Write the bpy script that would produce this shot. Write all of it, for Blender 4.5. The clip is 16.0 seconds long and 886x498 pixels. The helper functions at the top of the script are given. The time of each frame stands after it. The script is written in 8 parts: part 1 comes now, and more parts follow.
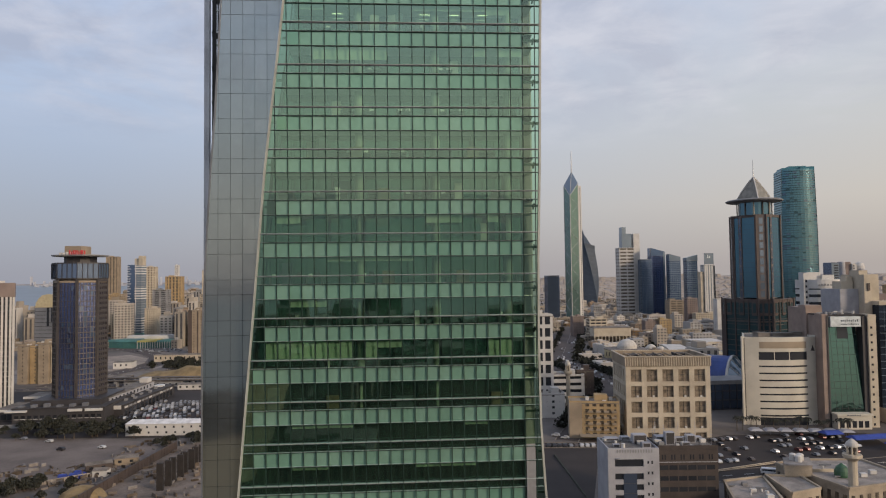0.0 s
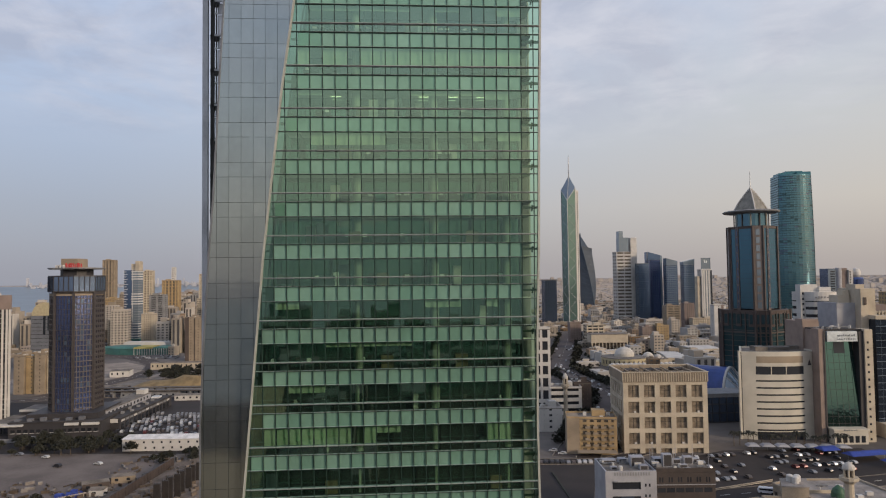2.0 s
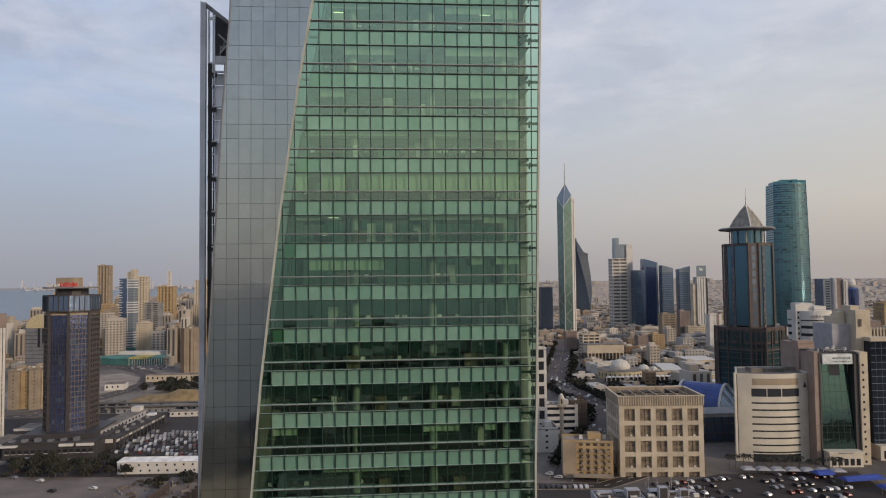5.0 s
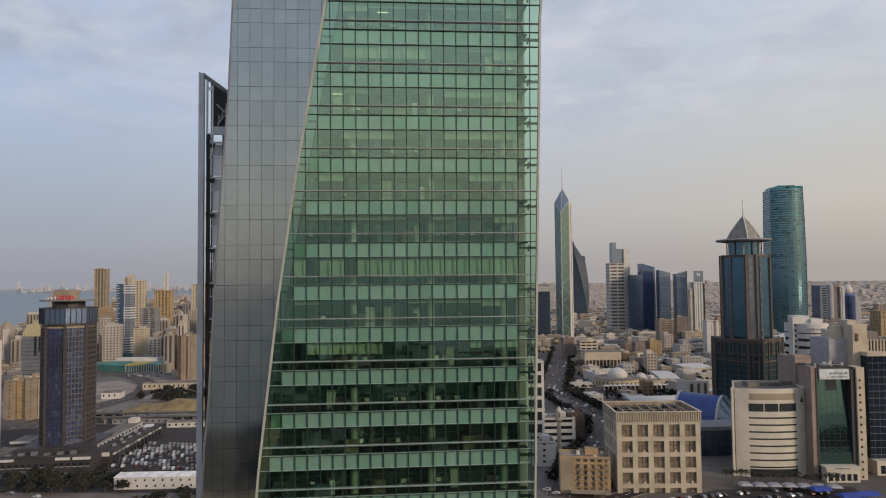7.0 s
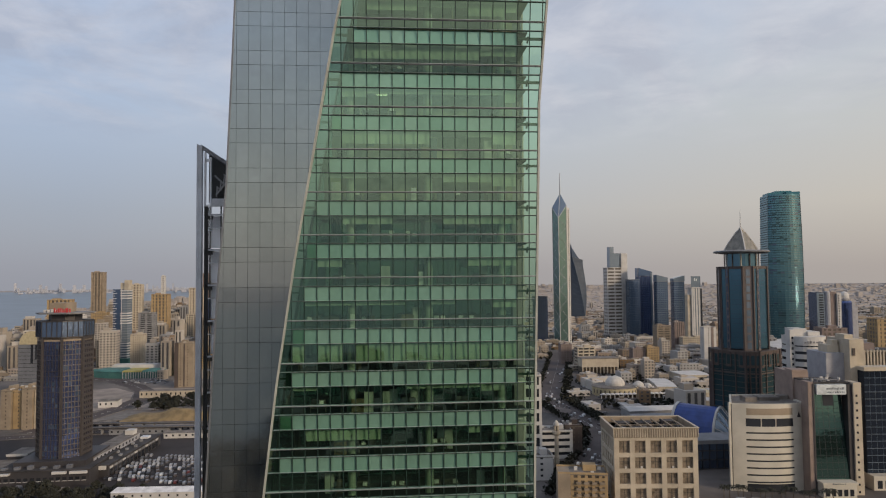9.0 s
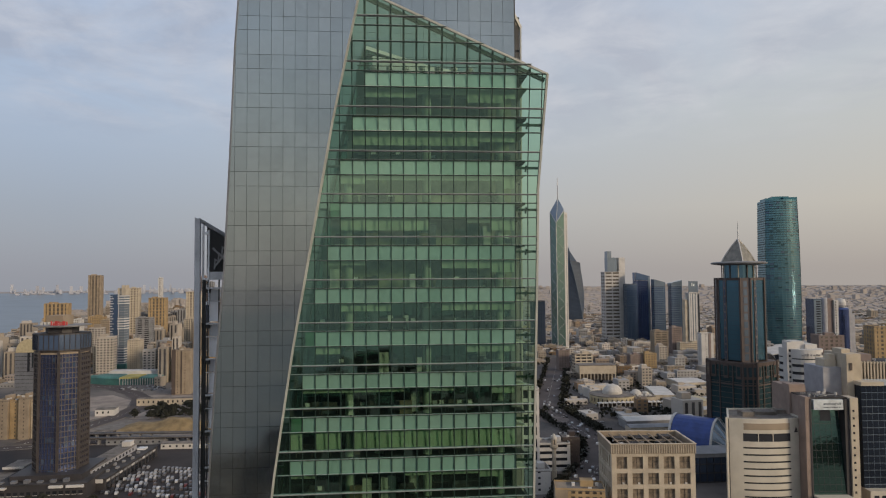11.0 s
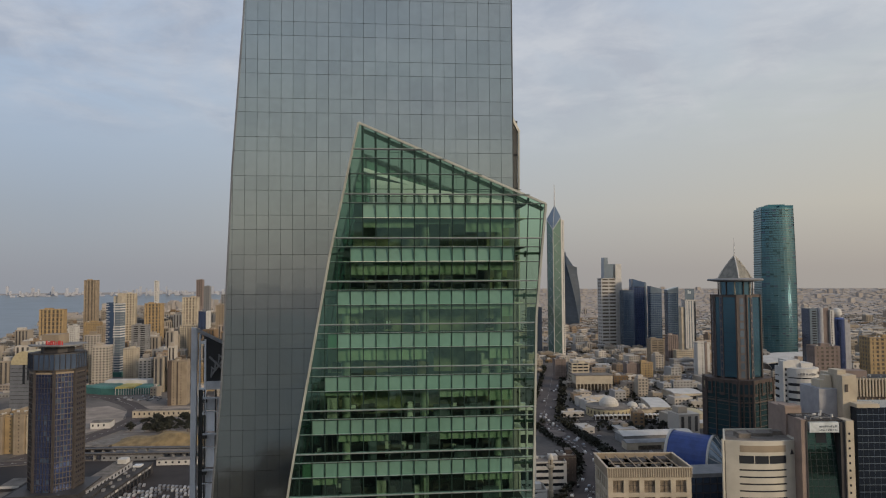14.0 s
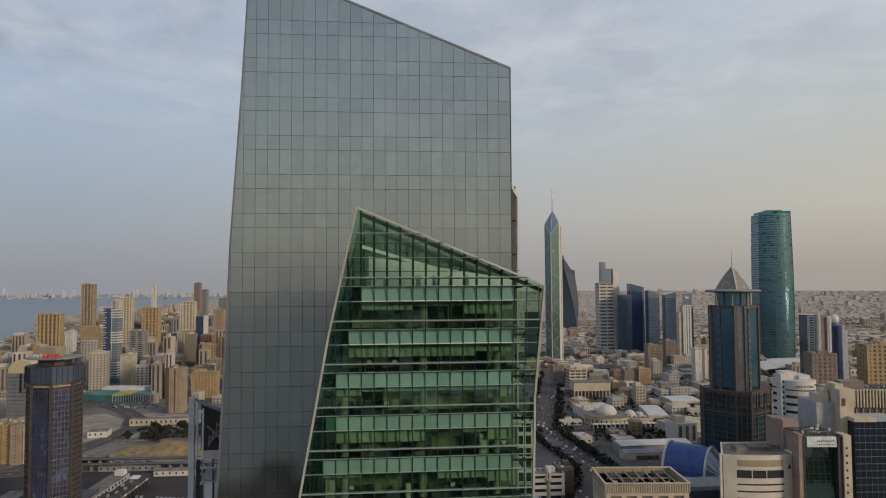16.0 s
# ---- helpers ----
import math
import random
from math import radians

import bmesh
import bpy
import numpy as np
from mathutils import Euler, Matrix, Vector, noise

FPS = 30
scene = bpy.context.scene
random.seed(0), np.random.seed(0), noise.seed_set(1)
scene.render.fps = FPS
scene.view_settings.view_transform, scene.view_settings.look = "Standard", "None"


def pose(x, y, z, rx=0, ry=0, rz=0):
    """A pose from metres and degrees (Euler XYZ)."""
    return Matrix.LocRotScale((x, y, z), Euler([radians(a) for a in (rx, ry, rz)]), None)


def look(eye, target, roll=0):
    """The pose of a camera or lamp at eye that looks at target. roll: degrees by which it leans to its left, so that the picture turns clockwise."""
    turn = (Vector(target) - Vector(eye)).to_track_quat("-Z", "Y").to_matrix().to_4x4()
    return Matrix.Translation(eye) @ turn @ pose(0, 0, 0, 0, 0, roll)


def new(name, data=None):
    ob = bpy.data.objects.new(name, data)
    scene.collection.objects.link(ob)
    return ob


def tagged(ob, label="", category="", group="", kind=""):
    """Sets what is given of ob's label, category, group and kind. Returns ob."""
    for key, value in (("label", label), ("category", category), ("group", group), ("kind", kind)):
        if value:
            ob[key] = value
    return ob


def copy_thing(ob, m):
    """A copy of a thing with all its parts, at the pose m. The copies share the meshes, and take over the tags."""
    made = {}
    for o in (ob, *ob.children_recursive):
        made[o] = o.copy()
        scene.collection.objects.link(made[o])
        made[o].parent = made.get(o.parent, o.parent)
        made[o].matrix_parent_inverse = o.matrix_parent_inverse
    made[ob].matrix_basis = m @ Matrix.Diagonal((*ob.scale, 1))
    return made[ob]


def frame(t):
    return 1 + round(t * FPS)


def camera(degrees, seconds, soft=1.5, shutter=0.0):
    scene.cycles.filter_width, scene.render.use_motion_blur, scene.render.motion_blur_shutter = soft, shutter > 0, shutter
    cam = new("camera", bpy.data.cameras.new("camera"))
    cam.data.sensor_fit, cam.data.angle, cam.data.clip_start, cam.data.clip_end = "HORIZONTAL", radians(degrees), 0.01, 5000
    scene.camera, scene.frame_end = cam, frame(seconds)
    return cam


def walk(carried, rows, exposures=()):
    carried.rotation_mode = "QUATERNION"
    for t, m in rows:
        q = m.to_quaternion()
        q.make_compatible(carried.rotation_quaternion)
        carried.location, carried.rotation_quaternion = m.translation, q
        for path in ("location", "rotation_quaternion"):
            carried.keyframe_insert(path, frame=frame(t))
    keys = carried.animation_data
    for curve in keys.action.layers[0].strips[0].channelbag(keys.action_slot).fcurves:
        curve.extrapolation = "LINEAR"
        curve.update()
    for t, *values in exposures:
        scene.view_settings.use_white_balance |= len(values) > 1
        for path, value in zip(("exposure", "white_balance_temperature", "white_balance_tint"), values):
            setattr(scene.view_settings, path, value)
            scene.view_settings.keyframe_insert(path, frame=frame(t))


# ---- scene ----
# ---------------------------------------------------------------- camera
cam = camera(66.0, 16.0, 1.15)
PATH = [
    (0, (0.137, 0.934, 85.017), (-2.383, 100.806, 89.396), -0.721),
    (1, (0.107, 0.811, 89.198), (-2.208, 100.689, 93.567), -0.722),
    (2, (0.079, 0.689, 93.269), (-2.033, 100.570, 97.658), -0.715),
    (3, (0.053, 0.566, 97.272), (-1.860, 100.450, 101.699), -0.700),
    (4, (0.028, 0.444, 101.245), (-1.689, 100.329, 105.719), -0.680),
    (5, (0.005, 0.322, 105.214), (-1.520, 100.208, 109.739), -0.653),
    (6, (-0.017, 0.200, 109.202), (-1.353, 100.086, 113.775), -0.623),
    (7, (-0.038, 0.078, 113.221), (-1.190, 99.965, 117.837), -0.590),
    (8, (-0.057, -0.044, 117.280), (-1.029, 99.843, 121.929), -0.554),
    (9, (-0.074, -0.165, 121.376), (-0.871, 99.722, 126.051), -0.518),
    (10, (-0.090, -0.287, 125.503), (-0.716, 99.601, 130.197), -0.481),
    (11, (-0.104, -0.408, 129.646), (-0.563, 99.480, 134.353), -0.446),
    (12, (-0.117, -0.530, 133.781), (-0.413, 99.359, 138.502), -0.413),
    (13, (-0.129, -0.651, 137.880), (-0.264, 99.237, 142.620), -0.383),
    (14, (-0.138, -0.772, 141.907), (-0.115, 99.115, 146.679), -0.358),
    (15, (-0.147, -0.892, 145.816), (0.032, 98.991, 150.642), -0.338),
    (16, (-0.154, -1.013, 149.557), (0.181, 98.866, 154.471), -0.324),
]
walk(cam, [(t, look(eye, target, roll)) for t, eye, target, roll in PATH], [(0, 0.12, 6400, 10), (8, 0.05, 6430, 9), (16, -0.08, 6480, 5)])

# ---------------------------------------------------------------- sky and sun
SUN_DIR = Vector((0.71, -0.55, 0.27)).normalized()
world = bpy.data.worlds.new("sky")
scene.world = world
world.use_nodes = True
wn, wl = world.node_tree.nodes, world.node_tree.links
wn.clear()


def wnode(kind, **values):
    n = wn.new(kind)
    for key, value in values.items():
        n.inputs[key].default_value = value
    return n


def wmath(op, a, b=None, clamp=False):
    n = wn.new("ShaderNodeMath")
    n.operation, n.use_clamp = op, clamp
    for i, s in enumerate((a, b)):
        if s is None:
            continue
        if isinstance(s, (int, float)):
            n.inputs[i].default_value = s
        else:
            wl.new(s, n.inputs[i])
    return n.outputs[0]


def wmix(fac, a, b):
    n = wn.new("ShaderNodeMix")
    n.data_type = "RGBA"
    for i, s in ((0, fac), (6, a), (7, b)):
        if isinstance(s, (tuple, float, int)):
            n.inputs[i].default_value = s
        else:
            wl.new(s, n.inputs[i])
    return n.outputs[2]


def wramp(fac, stops):
    n = wn.new("ShaderNodeValToRGB")
    el = n.color_ramp.elements
    while len(el) < len(stops):
        el.new(0.5)
    for e, (p, c) in zip(el, stops):
        e.position, e.color = p, (*c, 1)
    wl.new(fac, n.inputs[0])
    return n.outputs[0]


coords = wn.new("ShaderNodeTexCoord")
sep = wn.new("ShaderNodeSeparateXYZ")
wl.new(coords.outputs["Generated"], sep.inputs[0])
dx, dy, dz = sep.outputs
height = wmath("ADD", wmath("MULTIPLY", dz, 1.0), 0.1, True)
cool = wramp(height, [(0.0, (0.20, 0.20, 0.21)), (0.06, (0.27, 0.27, 0.29)), (0.085, (0.335, 0.34, 0.385)), (0.115, (0.345, 0.35, 0.40)), (0.2, (0.37, 0.40, 0.48)),
                      (0.33, (0.44, 0.52, 0.67)), (0.46, (0.47, 0.58, 0.78)), (1.0, (0.32, 0.43, 0.66))])
warm = wramp(height, [(0.0, (0.20, 0.19, 0.17)), (0.06, (0.31, 0.28, 0.26)), (0.085, (0.445, 0.395, 0.365)), (0.115, (0.46, 0.405, 0.375)), (0.2, (0.60, 0.545, 0.485)),
                      (0.33, (0.605, 0.61, 0.605)), (0.46, (0.56, 0.61, 0.71)), (1.0, (0.38, 0.47, 0.66))])
near_sun = wmath("MULTIPLY", wmath("MAXIMUM", wmath("MULTIPLY", dy, -1.0), 0.0), 0.6)
side = wmath("ADD", wmath("ADD", wmath("MULTIPLY", dx, 0.95), near_sun), 0.46, True)
plain_sky = wmix(side, cool, warm)
nishita = wn.new("ShaderNodeTexSky")
nishita.sky_type, nishita.sun_disc = "NISHITA", False
nishita.sun_elevation = math.asin(SUN_DIR.z)
nishita.sun_rotation = math.atan2(SUN_DIR.x, SUN_DIR.y)
nishita.air_density, nishita.dust_density = 1.0, 3.0
nish = wn.new("ShaderNodeVectorMath")
nish.operation = "SCALE"
nish.inputs[3].default_value = 0.10
wl.new(nishita.outputs[0], nish.inputs[0])
blend = wmix(0.12, plain_sky, nish.outputs[0])
# broken stratocumulus, flattened towards the horizon
flat_by = wmath("ADD", wmath("MAXIMUM", dz, 0.0), 0.10)
comb = wn.new("ShaderNodeCombineXYZ")
wl.new(wmath("DIVIDE", dx, flat_by), comb.inputs[0])
wl.new(wmath("DIVIDE", dy, flat_by), comb.inputs[1])
cl = wnode("ShaderNodeTexNoise", Scale=0.62, Detail=9.0, Roughness=0.6, Distortion=0.7)
wl.new(comb.outputs[0], cl.inputs["Vector"])
cover = wramp(cl.outputs[0], [(0.38, (0, 0, 0)), (0.53, (1, 1, 1))])
fade = wmath("MULTIPLY", wmath("SUBTRACT", dz, 0.175), 14.0, True)
puff = wnode("ShaderNodeTexNoise", Scale=2.6, Detail=6.0, Roughness=0.6, Distortion=0.3)
wl.new(comb.outputs[0], puff.inputs["Vector"])
lit = wramp(puff.outputs[0], [(0.40, (0, 0, 0)), (0.62, (1, 1, 1))])
cloud_tone = wmix(side, wmix(lit, (0.37, 0.395, 0.485, 1), (0.57, 0.565, 0.62, 1)), wmix(lit, (0.48, 0.49, 0.56, 1), (0.66, 0.65, 0.69, 1)))
clouded = wmix(wmath("MULTIPLY", wmath("MULTIPLY", cover, fade), 0.68), blend, cloud_tone)
back = wn.new("ShaderNodeBackground")
back.inputs[1].default_value = 1.0
wl.new(clouded, back.inputs[0])
wl.new(back.outputs[0], wn.new("ShaderNodeOutputWorld").inputs[0])

sun_data = bpy.data.lights.new("sun", "SUN")
sun_data.energy, sun_data.angle, sun_data.color = 2.45, radians(13), (1.0, 0.79, 0.58)
new("sun", sun_data).matrix_world = look(tuple(SUN_DIR * 500), (0, 0, 0))


# ---------------------------------------------------------------- materials
def material(name, base, rough=0.7, metal=0.0, vary=0.15, scale=0.3, fine=6.0, bump=0.0, alt=None, per="none", spread=0.0, spec=0.5):
    """Principled surface whose colour wanders at two scales; per: 'object' or 'island' for a random tone of each piece."""
    m = bpy.data.materials.new(name)
    m.use_nodes = True
    n, l = m.node_tree.nodes, m.node_tree.links
    p = n["Principled BSDF"]
    p.inputs["Roughness"].default_value, p.inputs["Metallic"].default_value = rough, metal
    p.inputs["Specular IOR Level"].default_value = spec
    geo = n.new("ShaderNodeNewGeometry")
    big = n.new("ShaderNodeTexNoise")
    big.inputs["Scale"].default_value, big.inputs["Detail"].default_value = scale, 4.0
    small = n.new("ShaderNodeTexNoise")
    small.inputs["Scale"].default_value, small.inputs["Detail"].default_value = fine, 3.0
    l.new(geo.outputs["Position"], big.inputs["Vector"])
    l.new(geo.outputs["Position"], small.inputs["Vector"])
    mix = n.new("ShaderNodeMix")
    mix.data_type = "RGBA"
    other = alt or tuple(c * (1 - 2.2 * vary) for c in base)
    mix.inputs[6].default_value, mix.inputs[7].default_value = (*base, 1), (*other, 1)
    ramp = n.new("ShaderNodeMapRange")
    ramp.inputs[1].default_value, ramp.inputs[2].default_value = 0.36, 0.68
    add = n.new("ShaderNodeMath")
    add.operation = "MULTIPLY_ADD"
    add.inputs[1].default_value = 0.35
    l.new(small.outputs[0], add.inputs[0])
    l.new(big.outputs[0], add.inputs[2])
    shift = n.new("ShaderNodeMath")
    shift.operation = "SUBTRACT"
    shift.inputs[1].default_value = 0.17
    l.new(add.outputs[0], shift.inputs[0])
    l.new(shift.outputs[0], ramp.inputs[0])
    l.new(ramp.outputs[0], mix.inputs[0])
    out = mix.outputs[2]
    if per != "none":
        rnd = n.new("ShaderNodeObjectInfo").outputs["Random"] if per == "object" else geo.outputs["Random Per Island"]
        hsv = n.new("ShaderNodeHueSaturation")
        val = n.new("ShaderNodeMapRange")
        val.inputs[3].default_value, val.inputs[4].default_value = 1 - spread, 1 + spread
        l.new(rnd, val.inputs[0])
        l.new(val.outputs[0], hsv.inputs["Value"])
        sat = n.new("ShaderNodeMapRange")
        sat.inputs[3].default_value, sat.inputs[4].default_value = 1 + spread, 1 - spread
        l.new(rnd, sat.inputs[0])
        l.new(sat.outputs[0], hsv.inputs["Saturation"])
        l.new(out, hsv.inputs["Color"])
        out = hsv.outputs[0]
    l.new(out, p.inputs["Base Color"])
    if bump:
        b = n.new("ShaderNodeBump")
        b.inputs["Strength"].default_value, b.inputs["Distance"].default_value = bump, 0.05
        l.new(small.outputs[0], b.inputs["Height"])
        l.new(b.outputs[0], p.inputs["Normal"])
    return m


def pane_tilt(n, l, amount):
    """A normal that leans a little differently for every pane, as glass sits in its frame."""
    geo, info = n.new("ShaderNodeNewGeometry"), n.new("ShaderNodeObjectInfo")
    both = n.new("ShaderNodeMath")
    l.new(geo.outputs["Random Per Island"], both.inputs[0])
    l.new(info.outputs["Random"], both.inputs[1])
    white = n.new("ShaderNodeTexWhiteNoise")
    white.noise_dimensions = "1D"
    l.new(both.outputs[0], white.inputs["W"])
    lean = n.new("ShaderNodeVectorMath")
    lean.operation = "MULTIPLY_ADD"
    lean.inputs[1].default_value, lean.inputs[2].default_value = (amount,) * 3, (-amount / 2,) * 3
    l.new(white.outputs["Color"], lean.inputs[0])
    add = n.new("ShaderNodeVectorMath")
    l.new(lean.outputs[0], add.inputs[0])
    l.new(geo.outputs["Normal"], add.inputs[1])
    unit = n.new("ShaderNodeVectorMath")
    unit.operation = "NORMALIZE"
    l.new(add.outputs[0], unit.inputs[0])
    return unit.outputs[0]


def glazing(name, tint, gloss, amount, rough=0.02, wave=0.012, tilt=0.0):
    """Coated see-through glass: tinted transmission under a partial reflection that rises at grazing angles."""
    m = bpy.data.materials.new(name)
    m.use_nodes = True
    n, l = m.node_tree.nodes, m.node_tree.links
    n.clear()
    geo = n.new("ShaderNodeNewGeometry")
    tex = n.new("ShaderNodeTexNoise")
    tex.inputs["Scale"].default_value, tex.inputs["Detail"].default_value = 0.45, 1.0
    l.new(geo.outputs["Position"], tex.inputs["Vector"])
    bump = n.new("ShaderNodeBump")
    bump.inputs["Strength"].default_value, bump.inputs["Distance"].default_value = 1.0, wave
    l.new(tex.outputs[0], bump.inputs["Height"])
    if tilt:
        l.new(pane_tilt(n, l, tilt), bump.inputs["Normal"])
    clear = n.new("ShaderNodeBsdfTransparent")
    clear.inputs[0].default_value = (*tint, 1)
    shine = n.new("ShaderNodeBsdfGlossy")
    shine.inputs["Color"].default_value, shine.inputs["Roughness"].default_value = (*gloss, 1), rough
    l.new(bump.outputs[0], shine.inputs["Normal"])
    fres = n.new("ShaderNodeFresnel")
    fres.inputs[0].default_value = 1.5
    add = n.new("ShaderNodeMath")
    add.operation, add.use_clamp = "ADD", True
    add.inputs[1].default_value = amount
    l.new(fres.outputs[0], add.inputs[0])
    mix = n.new("ShaderNodeMixShader")
    l.new(add.outputs[0], mix.inputs[0])
    l.new(clear.outputs[0], mix.inputs[1])
    l.new(shine.outputs[0], mix.inputs[2])
    l.new(mix.outputs[0], n.new("ShaderNodeOutputMaterial").inputs[0])
    return m


def mirror_glass(name, base, rough=0.06, metal=0.85, spread=0.08, wave=0.02, island=False, tilt=0.0):
    """Opaque reflective curtain-wall glass, each pane of a slightly different tone."""
    m = material(name, base, rough, metal, 0.06, 0.08, 1.3, 0.0, None, "island" if island else "object", spread)
    n, l = m.node_tree.nodes, m.node_tree.links
    geo = n.new("ShaderNodeNewGeometry")
    tex = n.new("ShaderNodeTexNoise")
    tex.inputs["Scale"].default_value, tex.inputs["Detail"].default_value = 0.35, 1.5
    l.new(geo.outputs["Position"], tex.inputs["Vector"])
    bump = n.new("ShaderNodeBump")
    bump.inputs["Strength"].default_value, bump.inputs["Distance"].default_value = 1.0, wave
    l.new(tex.outputs[0], bump.inputs["Height"])
    if tilt:
        l.new(pane_tilt(n, l, tilt), bump.inputs["Normal"])
    l.new(bump.outputs[0], n["Principled BSDF"].inputs["Normal"])
    return m


def glow(name, color, strength):
    m = bpy.data.materials.new(name)
    m.use_nodes = True
    p = m.node_tree.nodes["Principled BSDF"]
    p.inputs["Base Color"].default_value = (0.8, 0.8, 0.8, 1)
    p.inputs["Emission Color"].default_value, p.inputs["Emission Strength"].default_value = (*color, 1), strength
    return m


green_glass = glazing("green_glass", (0.37, 0.61, 0.445), (0.58, 0.88, 0.72), 0.305, 0.02, 0.004, 0.012)
clear_glass = glazing("pale_green_glass", (0.55, 0.78, 0.58), (0.62, 0.88, 0.74), 0.16, 0.02, 0.004, 0.012)
spandrel_mat = material("green_spandrel", (0.23, 0.42, 0.33), 0.07, 0.4, 0.08, 0.2, 1.5, 0.0, None, "object", 0.07)
grey_glass = mirror_glass("grey_mirror_glass", (0.345, 0.39, 0.40), 0.07, 0.9, 0.05, 0.008, False, 0.003)
grey_glass_far = mirror_glass("grey_mirror_glass_upper", (0.345, 0.39, 0.40), 0.07, 0.9, 0.05, 0.008, True, 0.003)
joint_mat = material("dark_joint", (0.035, 0.038, 0.04), 0.6)
frame_mat = material("cream_edge_frame", (0.39, 0.40, 0.36), 0.5, 0.0, 0.1, 0.5, 8)
bar_mat = material("pale_aluminium_bar", (0.33, 0.385, 0.37), 0.45, 0.2, 0.08, 0.7, 6)
steel_dark = material("dark_green_steel", (0.022, 0.05, 0.04), 0.4, 0.3)
screen_steel = material("pale_screen_steel", (0.58, 0.61, 0.66), 0.45, 0.15)
screen_panel = material("glossy_white_panel", (0.84, 0.88, 0.95), 0.3, 0.1, 0.06, 0.3, 3)
steel_grey = material("grey_steel", (0.24, 0.25, 0.27), 0.45, 0.6)
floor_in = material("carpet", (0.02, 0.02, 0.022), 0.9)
ceil_in = material("ceiling_board", (0.74, 0.74, 0.64), 0.85)
# one partition, two tones: room light and gloom put into the colour
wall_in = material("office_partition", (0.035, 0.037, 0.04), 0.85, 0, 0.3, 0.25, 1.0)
wall_in_lit = material("pale_office_partition", (0.40, 0.40, 0.25), 0.85, 0, 0.3, 0.25, 1.0)
column_in = material("painted_column", (0.40, 0.45, 0.38), 0.7)
blind_mat = material("pale_roller_blind", (0.46, 0.53, 0.43), 0.8, 0, 0.08, 0.5, 4, 0, None, "object", 0.12)
desk_mat = material("desk_laminate", (0.10, 0.09, 0.08), 0.6)
screen_mat = material("monitor_plastic", (0.10, 0.10, 0.11), 0.4)
paper_mat = material("white_plastic", (0.85, 0.85, 0.82), 0.6)
lamp_mat = glow("ceiling_luminaire", (1.0, 0.90, 0.55), 2.0)
white_panel = material("white_cladding", (0.66, 0.67, 0.70), 0.5, 0, 0.08, 0.3, 3)

cream_wall = material("cream_render", (0.475, 0.41, 0.315), 0.85, 0, 0.12, 0.12, 2.5, 0.1)
sand_wall = material("sand_render", (0.30, 0.24, 0.172), 0.85, 0, 0.12, 0.12, 2.5, 0.1)
ochre_wall = material("ochre_render", (0.37, 0.265, 0.14), 0.85, 0, 0.12, 0.12, 2.5, 0.1)
brown_wall = material("brown_stone", (0.078, 0.058, 0.05), 0.7, 0, 0.15, 0.12, 2.5, 0.1)
tan_stone = material("tan_stone", (0.27, 0.205, 0.17), 0.8, 0, 0.12, 0.15, 2.5, 0.1)
rust_stone = material("rust_brown_stone", (0.078, 0.053, 0.046), 0.75, 0, 0.15, 0.3, 2.5, 0.1)
mauve_wall = material("mauve_render", (0.225, 0.175, 0.155), 0.85, 0, 0.12, 0.12, 2.5, 0.1)
white_wall = material("white_render", (0.53, 0.51, 0.48), 0.8, 0, 0.08, 0.12, 2.5, 0.1)
grey_wall = material("grey_concrete", (0.24, 0.24, 0.245), 0.85, 0, 0.15, 0.12, 2.5, 0.1)
slate_wall = material("slate_grey_cladding", (0.15, 0.155, 0.17), 0.7, 0, 0.12, 0.15, 2.5)
dark_wall = material("dark_grey_cladding", (0.044, 0.040, 0.042), 0.6, 0, 0.15, 0.12, 2.5)
pale_grey = material("pale_grey_cladding", (0.33, 0.33, 0.35), 0.7, 0, 0.1, 0.2, 2.5, 0.05)
roof_dark = material("dark_flat_roof", (0.055, 0.05, 0.05), 0.9, 0, 0.3, 0.1, 1.0, 0.1)
pale_cream = material("pale_cream_cladding", (0.53, 0.49, 0.41), 0.8, 0, 0.08, 0.12, 2.5, 0.05)
roof_mat = material("dusty_roof", (0.20, 0.175, 0.15), 0.9, 0, 0.25, 0.15, 1.5, 0.1)
win_dark = mirror_glass("dark_window", (0.05, 0.055, 0.065), 0.12, 0.5, 0.2)
win_brown = material("shaded_window", (0.13, 0.105, 0.08), 0.3, 0, 0.3, 0.5, 2)
bronze_window = material("bronze_window", (0.25, 0.20, 0.145), 0.35, 0, 0.25, 0.4, 2)
blue_glass = mirror_glass("blue_curtain_glass", (0.14, 0.20, 0.31), 0.09, 0.7, 0.12)
tower_blue = mirror_glass("deep_blue_tower_glass", (0.125, 0.16, 0.30), 0.09, 0.75, 0.2)
navy_glass = mirror_glass("navy_curtain_glass", (0.10, 0.135, 0.205), 0.09, 0.7, 0.12)
teal_glass = mirror_glass("teal_curtain_glass", (0.072, 0.195, 0.245), 0.10, 0.65, 0.15)
sea_glass = mirror_glass("sea_green_glass", (0.12, 0.21, 0.18), 0.12, 0.6, 0.12)
slate_glass = mirror_glass("slate_blue_glass", (0.22, 0.27, 0.32), 0.12, 0.5, 0.12)
shaft_glass = mirror_glass("dark_teal_shaft_glass", (0.085, 0.18, 0.24), 0.1, 0.65, 0.2)
deep_teal_glass = mirror_glass("deep_teal_glass", (0.055, 0.105, 0.12), 0.1, 0.6, 0.2)
dark_green_glass = mirror_glass("dark_green_front_glass", (0.095, 0.185, 0.165), 0.05, 0.92, 0.06)
midnight_glass = mirror_glass("midnight_blue_glass", (0.035, 0.05, 0.078), 0.09, 0.7, 0.12)
dome_mat = material("pale_dome", (0.50, 0.47, 0.42), 0.6, 0, 0.1, 0.4, 3)
